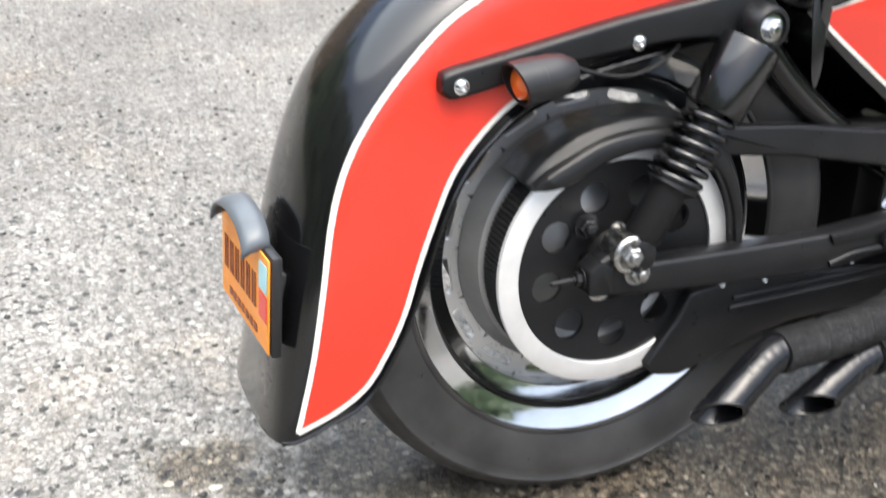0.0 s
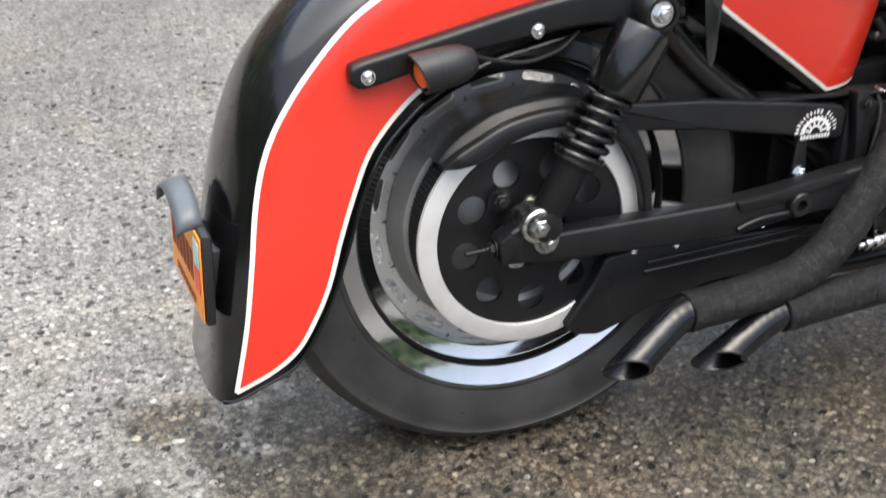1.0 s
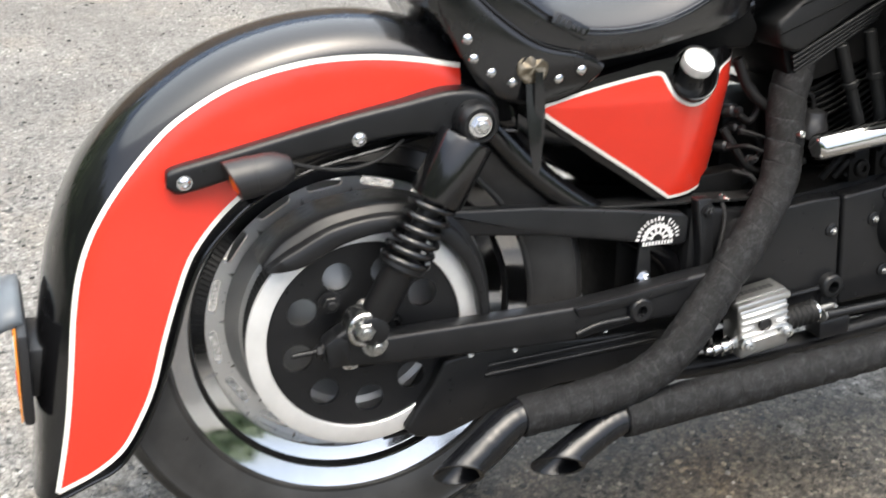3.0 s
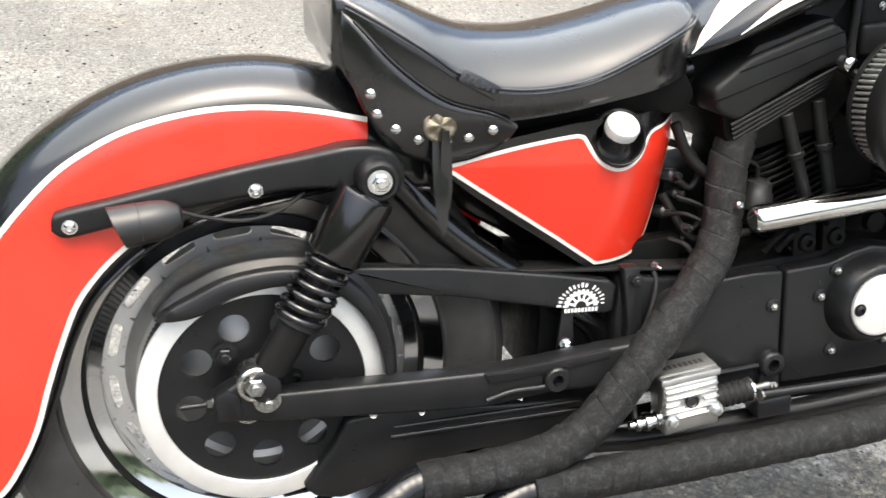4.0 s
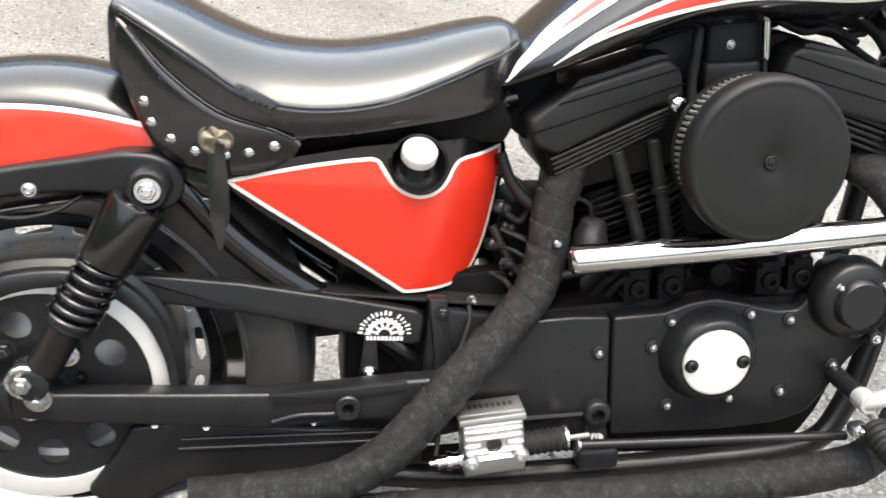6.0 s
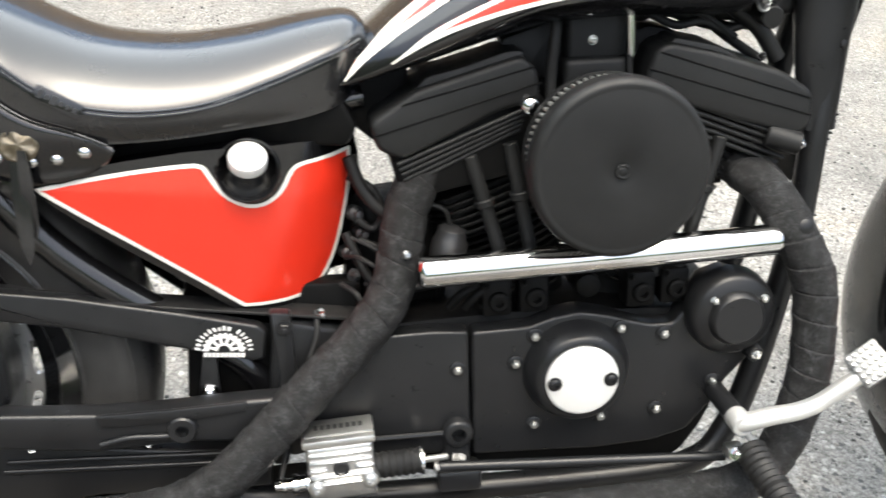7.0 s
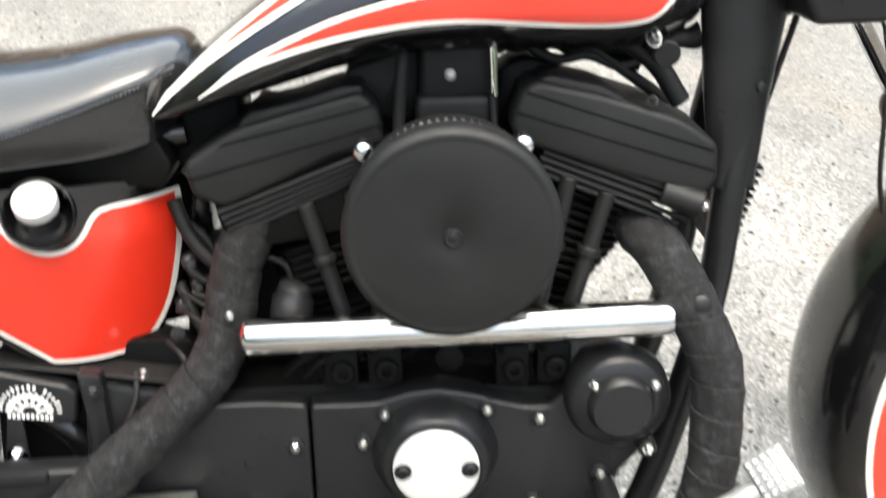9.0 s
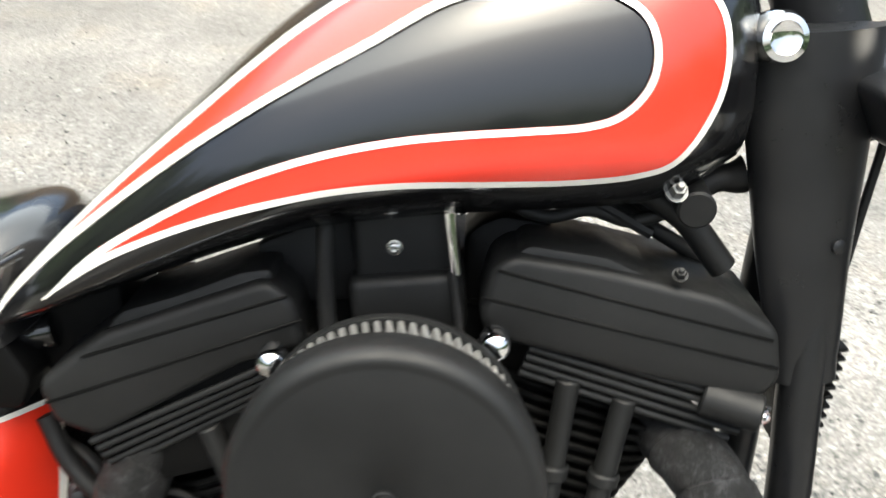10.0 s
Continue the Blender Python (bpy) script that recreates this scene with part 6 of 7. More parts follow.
def exhausts():
    rear = [(0.640, -0.055, 0.325), (0.622, -0.066, 0.290), (0.606, -0.076, 0.245), (0.600, -0.088, 0.190), (0.585, -0.104, 0.140), (0.545, -0.125, 0.092), (0.498, -0.142, 0.044), (0.450, -0.155, -0.010), (0.405, -0.165, -0.056), (0.345, -0.174, -0.087), (0.26, -0.180, -0.098), (0.172, -0.186, -0.101)]
    front = [(0.992, -0.020, 0.318), (1.006, -0.058, 0.310), (1.026, -0.098, 0.296), (1.050, -0.128, 0.262), (1.083, -0.146, 0.203), (1.094, -0.155, 0.140), (1.095, -0.163, 0.072), (1.078, -0.170, -0.005), (1.045, -0.176, -0.050), (0.99, -0.180, -0.072), (0.794, -0.180, -0.100), (0.561, -0.180, -0.119), (0.42, -0.182, -0.126), (0.318, -0.186, -0.131)]
    for line, seed, tip in ((rear, 0.0, [(0.195, -0.184, -0.099), (0.170, -0.187, -0.101), (0.150, -0.191, -0.108), (0.122, -0.199, -0.124), (0.082, -0.209, -0.150)]),
                            (front, 0.4, [(0.340, -0.185, -0.130), (0.312, -0.186, -0.132), (0.290, -0.189, -0.138), (0.262, -0.194, -0.150), (0.220, -0.201, -0.172)])):
        smooth = spline(line, 56)
        ob = part("exhaust_pipe", tube(smooth, wrap_radius(0.034, 0.0254, seed), 48, 1, smooth=False), WRAP, bike, "exhaust pipe wrapped in black heat tape", angle=30)
        end = Vector(tip[-1])
        along = (end - Vector(tip[-2])).normalized()
        fine = spline(tip + [tuple(end + along * 0.032)], 10)
        # shallow weld rings along the bend, and a mouth cut on the slant towards the outside
        weld = lambda run, a, total: 0.0218 + 0.0016 * (run / total) ** 2 - 0.0007 * max(0.0, math.sin(run * 560 + 2 * math.cos(a))) ** 4 * (0.15 < run / total < 0.7)
        bm = tube(fine, weld, 40, 1, caps=False, smooth=False)
        cut = Vector((-0.35, -0.75, -0.45)).normalized()
        for v in bm.verts:
            past = (v.co - end).dot(cut)
            if past > 0 and (v.co - end).dot(along) > -0.04:
                v.co -= along * (past / along.dot(cut))
        bmesh.ops.remove_doubles(bm, verts=bm.verts, dist=2e-5)
        bmesh.ops.recalc_face_normals(bm, faces=bm.faces)
        bmesh.ops.solidify(bm, geom=bm.faces[:], thickness=0.0022)
        part("exhaust_tip", bm, GLOSS_TIP, ob, "smooth black exhaust tip with an open mouth", angle=40)
        part("wrap_clamp", turned(bmesh.new(), fine[3], Vector(fine[2]) - Vector(fine[5]), [(-0.004, 0.0212), (-0.003, 0.0226), (0.003, 0.0226), (0.004, 0.0212)], 32, False), SATIN_BLACK, ob)
    bm = turned(bmesh.new(), (0.619, -0.128, 0.189), Vector((1.038, -0.137, 0.244)) - Vector((0.619, -0.128, 0.189)), [(0, 0.013), (0.003, 0.0168), (0.006, 0.0182), (0.415, 0.0182), (0.4195, 0.0168), (0.422, 0.012), (0.4225, 0)], 40)
    bar = part("crossover_bar", bm, CHROME, bike, "chrome crossover bar between the exhaust pipes")
    part("clamp", turned(bmesh.new(), (0.603, -0.106, 0.203), (0.2, -1, 0.3), [(0, 0.005), (0.012, 0.005), (0.014, 0.003)], 16), SCREW, bar)
    part("clamp", turned(bmesh.new(), (1.058, -0.142, 0.262), (0, -1, 0.2), [(0, 0.010), (0.012, 0.010), (0.014, 0.007)], 16), SATIN_BLACK, bar)


GLOSS_TIP = surface("satin_black_pipe_enamel", (0.003, 0.0033, 0.0042), (0.0065, 0.007, 0.0088), (0.17, 0.29), grain=500, bump=0.05, spec=0.5)
exhausts()


# -- rear brake master cylinder and pedal --
def master_cylinder():
    m = pose(0.538, -0.148, -0.034, 0, -8, 0)
    ob = part("brake_master_cylinder", block((0.078, 0.042, 0.074), 0.005, 3, m @ Matrix.Translation((0, 0, -0.012))), ALLOY, bike, "ribbed bare aluminium brake master cylinder")
    for k in range(5):
        z = 0.015 - 0.0098 * k
        if k == 2:
            for dx, w in ((-0.027, 0.022), (0.027, 0.022)):
                part("rib", block((w, 0.006, 0.0045), 0.0015, 1, m @ Matrix.Translation((dx, -0.0225, z))), ALLOY, ob)
        else:
            part("rib", block((0.074, 0.006, 0.0045), 0.0015, 1, m @ Matrix.Translation((0, -0.0225, z))), ALLOY, ob)
    lid = part("reservoir_lid", block((0.084, 0.048, 0.010), 0.0025, 2, m @ Matrix.Translation((0, 0.001, 0.029))), ALLOY, ob, "bright reservoir lid")
    part("lid_plate", block((0.080, 0.036, 0.003), 0.0012, 2, m @ Matrix.Translation((0.001, 0.005, 0.0345))), GREY_ALLOY, lid)
    bm = bmesh.new()
    for i in range(8):
        block((0.0050, 0.0100, 0.0008), 0.0002, 1, m @ Matrix.Translation((-0.025 + 0.0074 * i, 0.004, 0.0361)), bm)
    part("lid_print", bm, PLASTIC, lid)
    c = m @ Vector((0.0, -0.021, -0.004))
    part("sight_glass", turned(bmesh.new(), c, (0, -1, 0), [(0, 0.0095), (0.004, 0.0095), (0.005, 0.0075), (0.003, 0.006), (0.003, 0)], 28), PLASTIC, ob, "round dark sight glass")
    for dx, dz in ((-0.030, -0.026), (0.032, -0.023)):
        bm = turned(bmesh.new(), m @ Vector((dx, -0.018, dz)), (0, -1, 0), [(0, 0.0105), (0.008, 0.0100), (0.009, 0.007), (0.014, 0.007), (0.015, 0.0055), (0.015, 0.003), (0.010, 0.0028), (0.010, 0)], 24)
        part("mount_bolt", bm, ALLOY, ob)
    a, d = m @ Vector((-0.039, 0, -0.033)), m.to_3x3() @ Vector((-1, 0, 0))
    part("hose_fitting", turned(bmesh.new(), a, d, [(-0.004, 0.013), (0.004, 0.013), (0.005, 0.010), (0.012, 0.010), (0.013, 0.0125), (0.019, 0.0125), (0.020, 0.008), (0.026, 0.008), (0.027, 0.0100), (0.031, 0.0100), (0.032, 0.0055), (0.040, 0.0055), (0.041, 0.004)], 12), CHROME, ob, "bright banjo hose fitting")
    b = m @ Vector((0.037, 0, -0.022))
    prof = [(0, 0.014)]
    for k in range(6):
        prof += [(0.004 + 0.0085 * k, 0.0165), (0.0085 + 0.0085 * k, 0.0140)]
    prof += [(0.056, 0.016), (0.058, 0.0165)]
    boot = part("rubber_boot", turned(bmesh.new(), b, -d, prof, 32), RUBBER, ob, "black ribbed rubber boot")
    part("boot_ring", turned(bmesh.new(), b - d * 0.057, -d, [(0, 0.0168), (0.003, 0.0168), (0.0035, 0.012), (0.0035, 0)], 32), CHROME, boot)
    e = b - d * 0.06
    part("push_rod", rod(e, e - d * 0.03, 0.0042), GREY_ALLOY, ob)
    part("brake_rod", rod((0.655, -0.152, -0.050), (1.008, -0.166, -0.030), 0.0062), SATIN_BLACK, bike, "long black brake rod")
    hex_nut(ob, (0.651, -0.152, -0.0505), (1, 0, 0.05), r=0.006, h=0.008, mat=GREY_ALLOY)


master_cylinder()


def brake_pedal():
    line = [(0.999, -0.202, 0.036), (1.008, -0.207, 0.042), (1.032, -0.209, 0.050), (1.062, -0.212, 0.058), (1.085, -0.215, 0.071), (1.110, -0.220, 0.097), (1.128, -0.222, 0.113)]
    def radius(run, a, total):
        return (0.0105 - 0.0022 * run / total) * (1 + 0.22 * abs(math.cos(a)))
    ob = part("brake_pedal", tube(line, radius, 18, 6), CAST_ALU, bike, "bare aluminium brake pedal lever")
    bm = turned(bmesh.new(), (0.9995, -0.186, 0.038), (0, -1, 0), [(0, 0.011), (0.002, 0.0135), (0.024, 0.0135), (0.027, 0.012), (0.027, 0.006), (0.024, 0.005), (0.024, 0)], 36)
    part("pivot", bm, CAST_ALU, ob)
    part("pivot_sleeve", rod((0.9995, -0.100, 0.038), (0.9995, -0.187, 0.038), 0.0125), SATIN_BLACK, ob, "black pivot sleeve")
    # fork of the brake rod under the pivot
    for y in (-0.187, -0.203):
        part("fork_prong", tube([(1.006, y, 0.030), (1.016, y, 0.016), (1.030, y, 0.004)], 0.0042, 10), CAST_ALU, ob)
    part("clevis", block((0.022, 0.020, 0.016), 0.004, 2, pose(1.004, -0.192, -0.006, 0, -10, 0)), ALLOY, ob)
    hex_nut(ob, (1.003, -0.202, -0.004), (-0.2, -1, 0.2), r=0.0065, h=0.007, mat=CHROME)
    m = Matrix.Translation((1.131, -0.225, 0.127)) @ Euler((radians(38), radians(-40), 0)).to_matrix().to_4x4()
    pad = part("pedal_pad", block((0.041, 0.044, 0.007), 0.002, 2, m), GREY_ALLOY, ob, "square aluminium pedal pad with raised studs")
    for i in range(5):
        for j in range(5):
            p = m @ Vector((-0.0160 + 0.0080 * i, -0.0168 + 0.0084 * j, 0.0025))
            part("pad_stud", turned(bmesh.new(), p, m.to_3x3() @ Vector((0, 0, 1)), [(0, 0.0032), (0.0035, 0.0028), (0.0045, 0.0018), (0.0045, 0)], 8), ALLOY, pad)
    bm = tube([(1.020, -0.200, 0.000), (1.026, -0.235, -0.012), (1.034, -0.285, -0.026)], lambda run, a, total: 0.0180 + 0.0014 * math.sin(run * 700), 24, 16)
    part("foot_peg", bm, RUBBER, bike, "black ribbed rubber foot peg")


brake_pedal()


# -- fuel tank --
TANK_LOW = [(0.490, 0.372), (0.530, 0.384), (0.576, 0.404), (0.651, 0.437), (0.700, 0.457), (0.747, 0.472), (0.834, 0.485), (0.931, 0.492), (0.980, 0.498), (1.030, 0.520)]
TANK_TOP = [(0.49, 0.384), (0.551, 0.439), (0.641, 0.525), (0.723, 0.599), (0.8, 0.647), (0.88, 0.679), (0.95, 0.689), (1.0, 0.679), (1.03, 0.652)]
TANK_WIDE = [(0.490, 0.060), (0.530, 0.092), (0.576, 0.118), (0.650, 0.135), (0.750, 0.147), (0.850, 0.150), (0.950, 0.138), (1.000, 0.115), (1.030, 0.085)]
TANK_TABLES = [spline(t, 8) for t in (TANK_LOW, TANK_TOP, TANK_WIDE)]


def tank_y(x, z):
    """The right face of the fuel tank: widest a quarter of the way up, tucked in below, rounded over the top."""
    low, top, wide = (between(t, x) for t in TANK_TABLES)
    v = min(max((z - low) / max(top - low, 0.004), 0), 1)
    if v > 0.25:
        return -wide * math.sqrt(max(0.0, 1 - ((v - 0.25) / 0.75) ** 2.9))
    return -wide * (1 - 0.3 * ((0.25 - v) / 0.25) ** 2)


def fuel_tank():
    bm, rows = bmesh.new(), []
    share = [0, 0.06, 0.12, 0.18, 0.25, 0.33, 0.42, 0.51, 0.60, 0.69, 0.77, 0.84, 0.90, 0.94, 0.97, 0.985, 0.995, 1.0]
    xs = [0.490, 0.493, 0.497] + list(np.linspace(0.504, 1.02, 60)) + [1.026, 1.03]
    for x in xs:
        low, top = between(TANK_TABLES[0], x), between(TANK_TABLES[1], x)
        right = [(x, tank_y(x, low + (top - low) * k), low + (top - low) * k) for k in share]
        rows.append([bm.verts.new(c) for c in right + [(a, -b, c) for a, b, c in right[-2::-1]]])
    for a, b in zip(rows, rows[1:]):
        n = len(a)
        for i in range(n):
            bm.faces.new((a[i], a[(i + 1) % n], b[(i + 1) % n], b[i]))
    # rounded front end
    mid = Vector((1.045, 0, 0.585))
    ring = []
    for v in rows[-1]:
        p = v.co.lerp(mid, 0.35)
        p.x = 1.041
        ring.append(bm.verts.new(p))
    n = len(ring)
    for i in range(n):
        bm.faces.new((rows[-1][i], rows[-1][(i + 1) % n], ring[(i + 1) % n], ring[i]))
    bm.faces.new(ring)
    bm.faces.new(rows[0])
    ob = part("fuel_tank", bm, GLOSS_BLACK, bike, "gloss black teardrop fuel tank with red and white striping", angle=60)
    # the red band runs along the bottom, round the front and back along the top to a point
    low_out = [(0.5749, 0.4219), (0.6162, 0.4503), (0.657, 0.471), (0.697, 0.487), (0.7349, 0.4986), (0.773, 0.5076), (0.8151, 0.5126), (0.8662, 0.5135), (0.9124, 0.5144), (0.9534, 0.5186), (0.9804, 0.5297), (1.0038, 0.5662), (1.0068, 0.605), (0.9923, 0.6323), (0.9565, 0.6521)]
    low_in = [(0.5749, 0.4219), (0.612, 0.4575), (0.6557, 0.4862), (0.6954, 0.5079), (0.7351, 0.5245), (0.772, 0.5362), (0.809, 0.5443), (0.846, 0.5491), (0.8839, 0.5521), (0.918, 0.555), (0.939, 0.562), (0.9534, 0.5785), (0.9558, 0.5988), (0.9471, 0.617), (0.9228, 0.6302)]
    up_low = [(0.5275, 0.3954), (0.5476, 0.4182), (0.5669, 0.4371), (0.5897, 0.4573), (0.6333, 0.4925), (0.6750, 0.5235), (0.7147, 0.5500), (0.7527, 0.5732), (0.790, 0.594), (0.8355, 0.6195), (0.885, 0.633), (0.9228, 0.6302)]
    up_top = [(0.5275, 0.3954), (0.5377, 0.4150), (0.553, 0.4330), (0.5750, 0.4570), (0.6192, 0.4985), (0.6680, 0.5410), (0.7085, 0.5755), (0.7445, 0.6035), (0.785, 0.628), (0.845, 0.650), (0.9023, 0.6571), (0.9565, 0.6521)]
    lo, li, ul, ut = (spline(q, 6) for q in (low_out, low_in, up_low, up_top))
    # the red starts a little way in from each point
    def filled(a, b, first):
        rows = []
        for p, q in zip(a[first:], b[first:]):
            rows.append([])
            for k in range(7):
                x, z = p[0] + (q[0] - p[0]) * k / 6, p[1] + (q[1] - p[1]) * k / 6
                rows[-1].append(bm.verts.new((x, tank_y(x, z) - 0.0009, z)))
        for r, s in zip(rows, rows[1:]):
            for k in range(6):
                bm.faces.new((r[k], r[k + 1], s[k + 1], s[k]))
    bm = bmesh.new()
    filled(lo, li, 4)
    filled(ul, ut, 3)
    part("red_band", bm, RED, ob, "red flame-shaped band")
    bm = bmesh.new()
    def edge(line, inward, width=0.0045):
        rows = []
        for i, q in enumerate(line):
            a, b = line[max(i - 1, 0)], line[min(i + 1, len(line) - 1)]
            d = Vector((b[0] - a[0], b[1] - a[1])).normalized()
            w = width * min(1.0, 0.15 + i / 5)
            row = []
            for k in (0, 0.5, 1):
                x, z = q[0] - d.y * w * k * inward, q[1] + d.x * w * k * inward
                row.append(bm.verts.new((x, tank_y(x, z) - 0.0016, z)))
            rows.append(row)
        for a, b in zip(rows, rows[1:]):
            for k in range(2):
                bm.faces.new((a[k], a[k + 1], b[k + 1], b[k]))
    edge(lo, 1)
    edge(li, -1)
    edge(ul, 1)
    edge(ut, -1)
    # solid white points
    for a, b, k in ((lo, li, 7), (ul, ut, 6)):
        rows = [[bm.verts.new((x, tank_y(x, z) - 0.0014, z)) for x, z in (p, ((p[0] + q[0]) / 2, (p[1] + q[1]) / 2), q)] for p, q in zip(a[:k], b[:k])]
        for r, s in zip(rows, rows[1:]):
            for j in range(2):
                bm.faces.new((r[j], r[j + 1], s[j + 1], s[j]))
    bmesh.ops.remove_doubles(bm, verts=bm.verts, dist=1e-5)
    part("pinstripe", bm, WHITE, ob, "white outline of the red band")


fuel_tank()


# -- main frame, fork and front wheel --
def main_frame():
    neck = Vector((1.095, 0, 0.60))
    part("backbone", tube([(0.55, 0, 0.40), (0.75, 0, 0.50), (0.95, 0, 0.54), (1.07, 0, 0.58)], 0.026, 18), SATIN_BLACK, bike, "satin black frame backbone")
    ob = part("steering_head", rod((1.070, 0, 0.665), (1.128, 0, 0.525), 0.031), SATIN_BLACK, bike, "satin black steering head")
    # one broad forging that narrows into the down tube
    bm = tube([(1.073, 0, 0.605), (1.079, 0, 0.53), (1.0845, 0, 0.455), (1.0915, 0, 0.395), (1.0945, 0, 0.360)], lambda run, a, total: 0.0500 - 0.0260 * min(run / 0.232, 1.0), 32, 10)
    for v in bm.verts:
        v.co.y = v.co.y * 0.62 - 0.046 - 0.018 * min(max((0.605 - v.co.z) / 0.26, 0), 1)
    part("neck_forging", bm, SATIN_BLACK, ob, "smooth black forging under the steering head")
    bm = turned(bmesh.new(), (1.043, -0.066, 0.600), (0.12, -1, 0.08), [(0, 0.0175), (0.014, 0.0175), (0.017, 0.016), (0.020, 0.0152), (0.021, 0.011), (0.0195, 0.009), (0.0195, 0)], 36)
    part("neck_bolt", bm, CHROME, ob, "large round chrome neck cap")
    for s in (-1, 1):
        t = part("down_tube", tube([(1.110, 0.035 * s, 0.56), (1.100, 0.052 * s, 0.47), (1.094, 0.064 * s, 0.36), (1.0955, 0.067 * s, 0.25), (1.086, 0.070 * s, 0.15), (1.068, 0.078 * s, 0.045), (1.045, 0.086 * s, -0.03), (1.005, 0.095 * s, -0.078), (0.90, 0.10 * s, -0.098), (0.55, 0.10 * s, -0.125), (0.40, 0.10 * s, -0.12)], 0.0165, 20), SATIN_BLACK, bike, "satin black frame down tube")
    bm = turned(bmesh.new(), (1.100, -0.068, 0.462), (0.3, -1, 0.1), [(0, 0.0055), (0.0085, 0.005), (0.0095, 0.003), (0.0095, 0)], 20)
    part("tube_boss", bm, SATIN_BLACK, ob)
    part("front_cable", tube([(1.140, -0.03, 0.53), (1.128, -0.03, 0.45), (1.114, -0.035, 0.36), (1.112, -0.04, 0.25)], 0.0034, 10), RUBBER, bike, "black cable behind the down tube")
    part("rectifier", block((0.032, 0.12, 0.095), 0.006, 2, pose(1.103, 0.02, 0.330, 0, -9, 0)), DARK_CAST, bike, "black finned regulator on the down tubes")
    for k in range(12):
        part("regulator_fin", block((0.020, 0.12, 0.003), 0.001, 1, pose(1.112 + 0.0012 * k, 0.02, 0.285 + 0.0078 * k, 0, -9, 0)), DARK_CAST, bike)


main_frame()


def front_end():
    rake = Vector((0.60, 0, -0.80)).normalized()
    lower = part("lower_fork_clamp", prism(rounded([(1.095, 0.575), (1.20, 0.600), (1.33, 0.615), (1.36, 0.585), (1.30, 0.555), (1.20, 0.540), (1.12, 0.530)], 0.012), -0.125, 0.125, 0.010, 3), SATIN_BLACK, bike, "black lower fork clamp")
    bm = turned(bmesh.new(), (1.206, -0.10, 0.550), (0, -1, 0.25), [(0, 0.010), (0.026, 0.010), (0.028, 0.0085), (0.028, 0.005), (0.022, 0.0045), (0.022, 0)], 24)
    part("clamp_bolt", bm, SCREW, lower)
    for top, y in ((Vector((1.143, -0.092, 0.597)), -0.092), (Vector((1.325, 0.100, 0.598)), 0.100)):
        leg = part("fork_tube", rod(top, top + rake * 0.215, 0.0195), CHROME, bike, "chrome fork tube")
        boot = turned(bmesh.new(), top, rake, [(0.150, 0.0196), (0.153, 0.0245), (0.159, 0.0285), (0.168, 0.0302), (0.178, 0.0300), (0.184, 0.0288), (0.186, 0.0298), (0.191, 0.0290), (0.196, 0.0262), (0.200, 0.0264), (0.207, 0.0240), (0.216, 0.0222), (0.228, 0.0215), (0.231, 0.0195)], 32)
        part("fork_slider", boot, SATIN_BLACK, leg, "satin black fork slider")
    part("brake_line", tube([(1.198, -0.128, 0.548), (1.196, -0.130, 0.50), (1.203, -0.130, 0.445), (1.214, -0.125, 0.395), (1.235, -0.105, 0.355)], 0.0027, 8), RUBBER, bike, "thin black front brake line")


front_end()

FRONT_C = (1.615, 0.130)


def front_fender_y(x, z):
    up = max(z - FRONT_C[1], 0.0) * 1.036 + min(z - FRONT_C[1], 0.0)
    r = math.hypot(x - FRONT_C[0], up)
    k = min(max((0.368 - r) / 0.058, 0), 1)
    return -0.098 * (1 - (1 - k) ** 2.4) ** (1 / 2.4)


def front_fender():
    bm, rows = bmesh.new(), []
    radii = [0.368, 0.3678, 0.3668, 0.3645, 0.360, 0.354, 0.346, 0.337, 0.326, 0.314, 0.295, 0.27, 0.243]
    for i in range(81):
        a = radians(236 - 2.0 * i)
        flat = 1 / 1.036 if math.sin(a) > 0 else 1.0
        right = [(x, front_fender_y(x, z), z) for x, z in ((FRONT_C[0] + r * math.cos(a), FRONT_C[1] + flat * r * math.sin(a)) for r in radii)]
        rows.append([bm.verts.new(c) for c in [(x, -y, z) for x, y, z in right[:0:-1]] + right])
    for a, b in zip(rows, rows[1:]):
        for i in range(len(a) - 1):
            bm.faces.new((a[i], a[i + 1], b[i + 1], b[i]))
    ob = part("front_fender", bm, GLOSS_BLACK, bike, "gloss black valanced front fender with a red panel", angle=60)
    s = ob.modifiers.new("thickness", "SOLIDIFY")
    s.thickness, s.offset = 0.003, -1
    at = lambda r, d: (FRONT_C[0] + r * math.cos(radians(d)), FRONT_C[1] + r * math.sin(radians(d)))
    outer, inner = [at(0.325, d) for d in range(230, 79, -3)], [at(0.2515, d) for d in range(230, 79, -3)]
    bm, rows = bmesh.new(), []
    for p, q in zip(outer, inner):
        row = []
        for k in range(9):
            x, z = p[0] + (q[0] - p[0]) * k / 8, p[1] + (q[1] - p[1]) * k / 8
            row.append(bm.verts.new((x, front_fender_y(x, z) - 0.0009, z)))
        rows.append(row)
    for a, b in zip(rows, rows[1:]):
        for k in range(8):
            bm.faces.new((a[k], a[k + 1], b[k + 1], b[k]))
    part("red_panel", bm, RED, ob, "red painted panel")
    bm = stripe(outer, 0.0062, front_fender_y, 0.0016)
    stripe(inner, 0.0062, front_fender_y, 0.0016, bm)
    stripe([outer[0], at(0.30, 230.3), at(0.275, 230.3), inner[0]], 0.0062, front_fender_y, 0.0016, bm)
    part("pinstripe", bm, WHITE, ob, "white pinstripe")
    bm = block((0.10, 0.055, 0.02), 0.006, 2, pose(1.372, -0.07, 0.405, 0, -38, 0))
    part("fender_bracket", bm, SATIN_BLACK, ob)


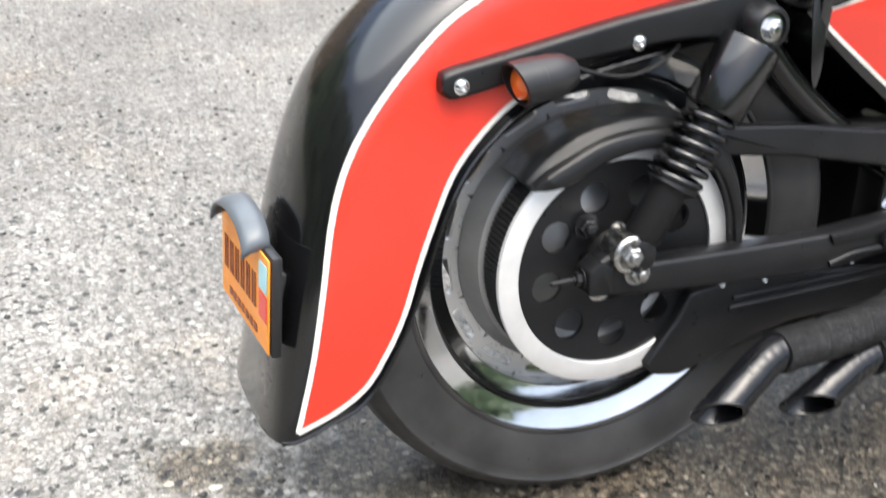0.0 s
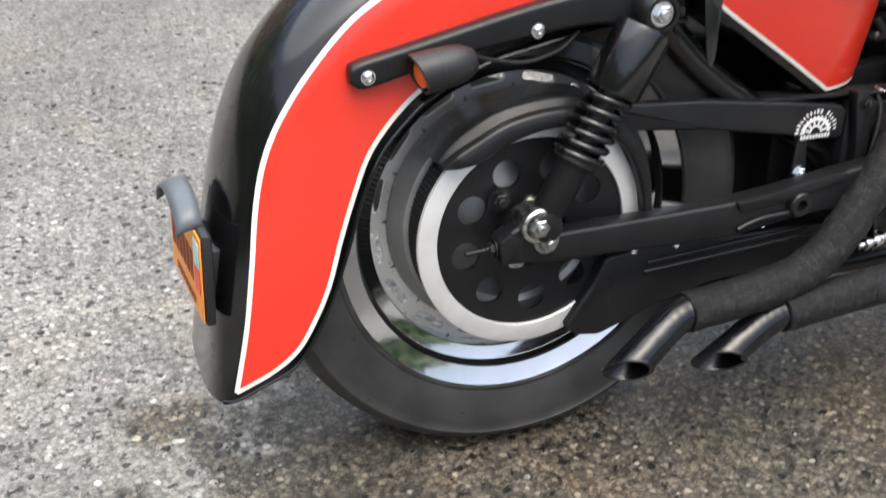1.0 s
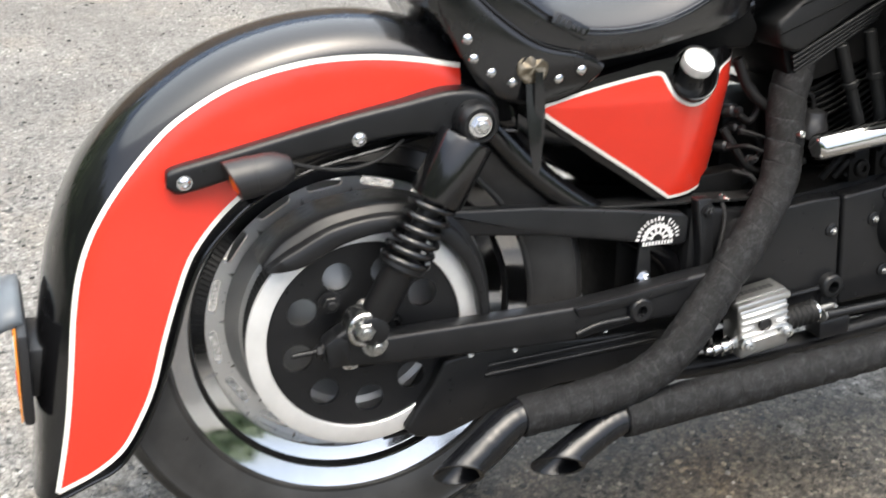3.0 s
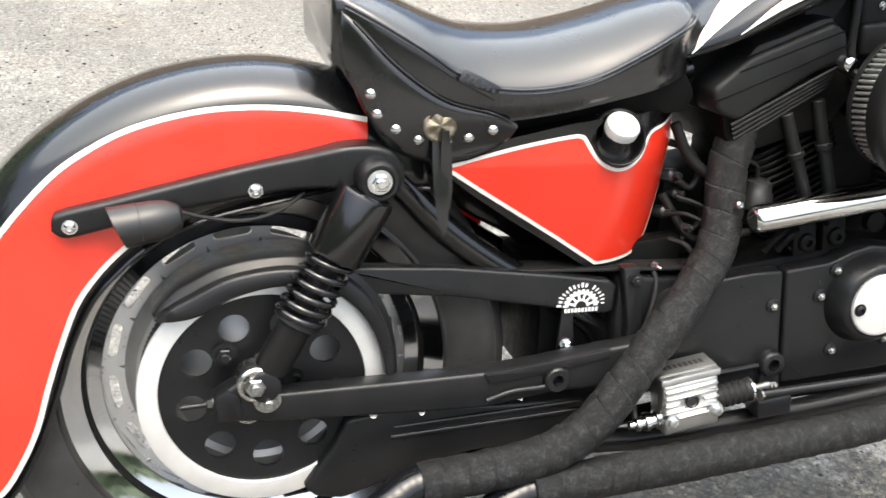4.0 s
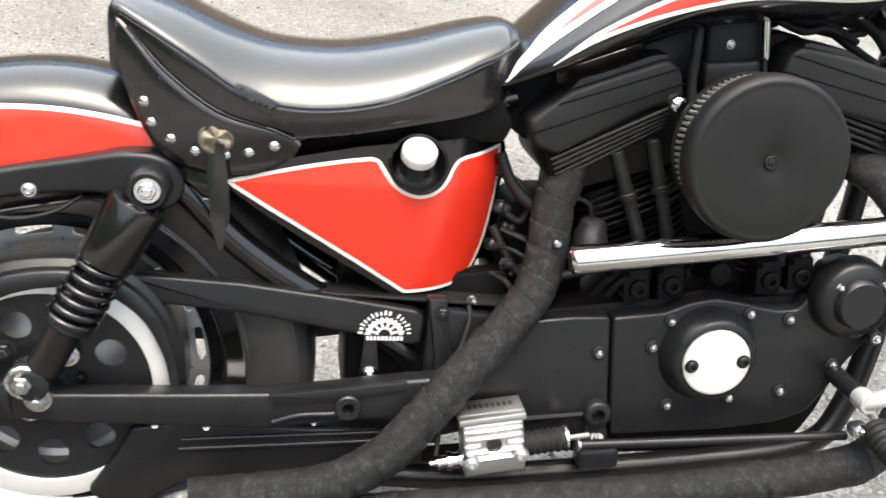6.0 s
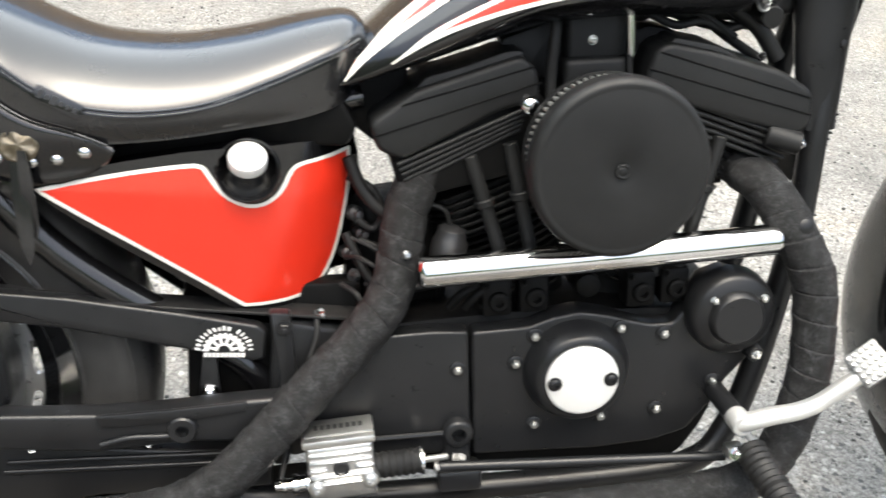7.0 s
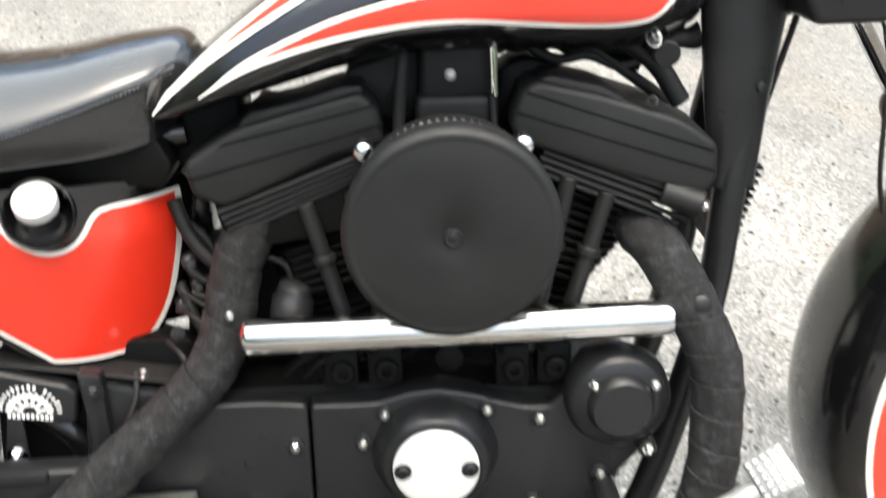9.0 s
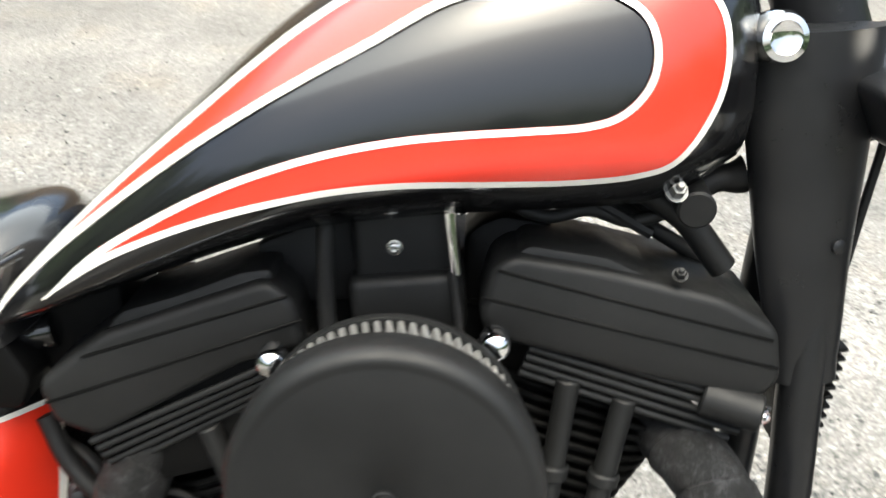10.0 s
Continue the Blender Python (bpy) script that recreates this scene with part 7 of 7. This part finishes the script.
front_fender()


def front_wheel():
    c = (1.640, 0.0, 0.085)
    half = [(0.250, -0.052), (0.2525, -0.060), (0.262, -0.066), (0.29, -0.072), (0.325, -0.066), (0.352, -0.045), (0.366, -0.018), (0.370, 0)]
    prof = half + [(r, -y) for r, y in half[-2::-1]]
    bm = turned(bmesh.new(), c, (0, 1, 0), [(y, r) for r, y in prof], 96, False)
    part("front_tyre", bm, RUBBER, bike, "black rubber front tyre", angle=50)
    rim, disc = wheel_rim(bike, c, "front_rim")
    bm = turned(bmesh.new(), c, (0, 1, 0), [(-0.002, 0.163), (-0.01, 0.160), (-0.03, 0.10), (-0.045, 0.05), (-0.07, 0.03), (-0.09, 0.025), (-0.09, 0)], 72, False)
    part("wheel_dish", bm, CHROME, rim, "polished wheel centre")
    bm = turned(bmesh.new(), c, (0, 1, 0), [(-0.058, 0.2530), (-0.063, 0.2520), (-0.064, 0.2500), (-0.0600, 0.2345), (0.0590, 0.2345), (0.063, 0.250), (0.058, 0.253)], 128, False)
    part("rim_flange", bm, CHROME, rim)
    part("front_axle", rod((c[0], -0.12, c[2]), (c[0], 0.12, c[2]), 0.012), CHROME, rim)


front_wheel()


# ---- loose grit on the asphalt ----
def grit(name, mat, count, size, label, seed):
    rng = random.Random(seed)
    verts, faces = [], []
    for _ in range(count):
        x, y = rng.uniform(-1.9, 2.4), rng.uniform(-0.75, 3.2) if rng.random() < 0.7 else rng.uniform(-0.7, 1.2)
        r = size * rng.uniform(0.35, 1.0) ** 1.6 * 1.6
        a, flat = rng.uniform(0, 6.28), rng.uniform(0.45, 0.8)
        base = len(verts)
        k = 5
        for ring, (h, s) in enumerate(((-0.1, 1.0), (0.5, 0.85))):
            for i in range(k):
                t = a + 6.283 * i / k + rng.uniform(-0.3, 0.3)
                q = r * s * rng.uniform(0.7, 1.15)
                verts.append((x + q * math.cos(t), y + q * math.sin(t) * 0.85, r * flat * (h + rng.uniform(-0.1, 0.1))))
        verts.append((x + rng.uniform(-0.2, 0.2) * r, y + rng.uniform(-0.2, 0.2) * r, r * flat * rng.uniform(0.7, 1.0)))
        for i in range(k):
            j = (i + 1) % k
            faces.append((base + i, base + j, base + k + j, base + k + i))
            faces.append((base + k + i, base + k + j, base + 2 * k))
    me = bpy.data.meshes.new(name)
    me.from_pydata(verts, [], faces)
    me.materials.append(mat)
    tagged(new(name, me), label, "grit", kind="stuff")


grit("pale_grit", PEBBLE, 5000, 0.0036, "loose pale grit scattered over the asphalt", 3)
grit("dark_grit", PEBBLE_DARK, 2200, 0.0048, "dark crumbs of bitumen lying on the asphalt", 5)
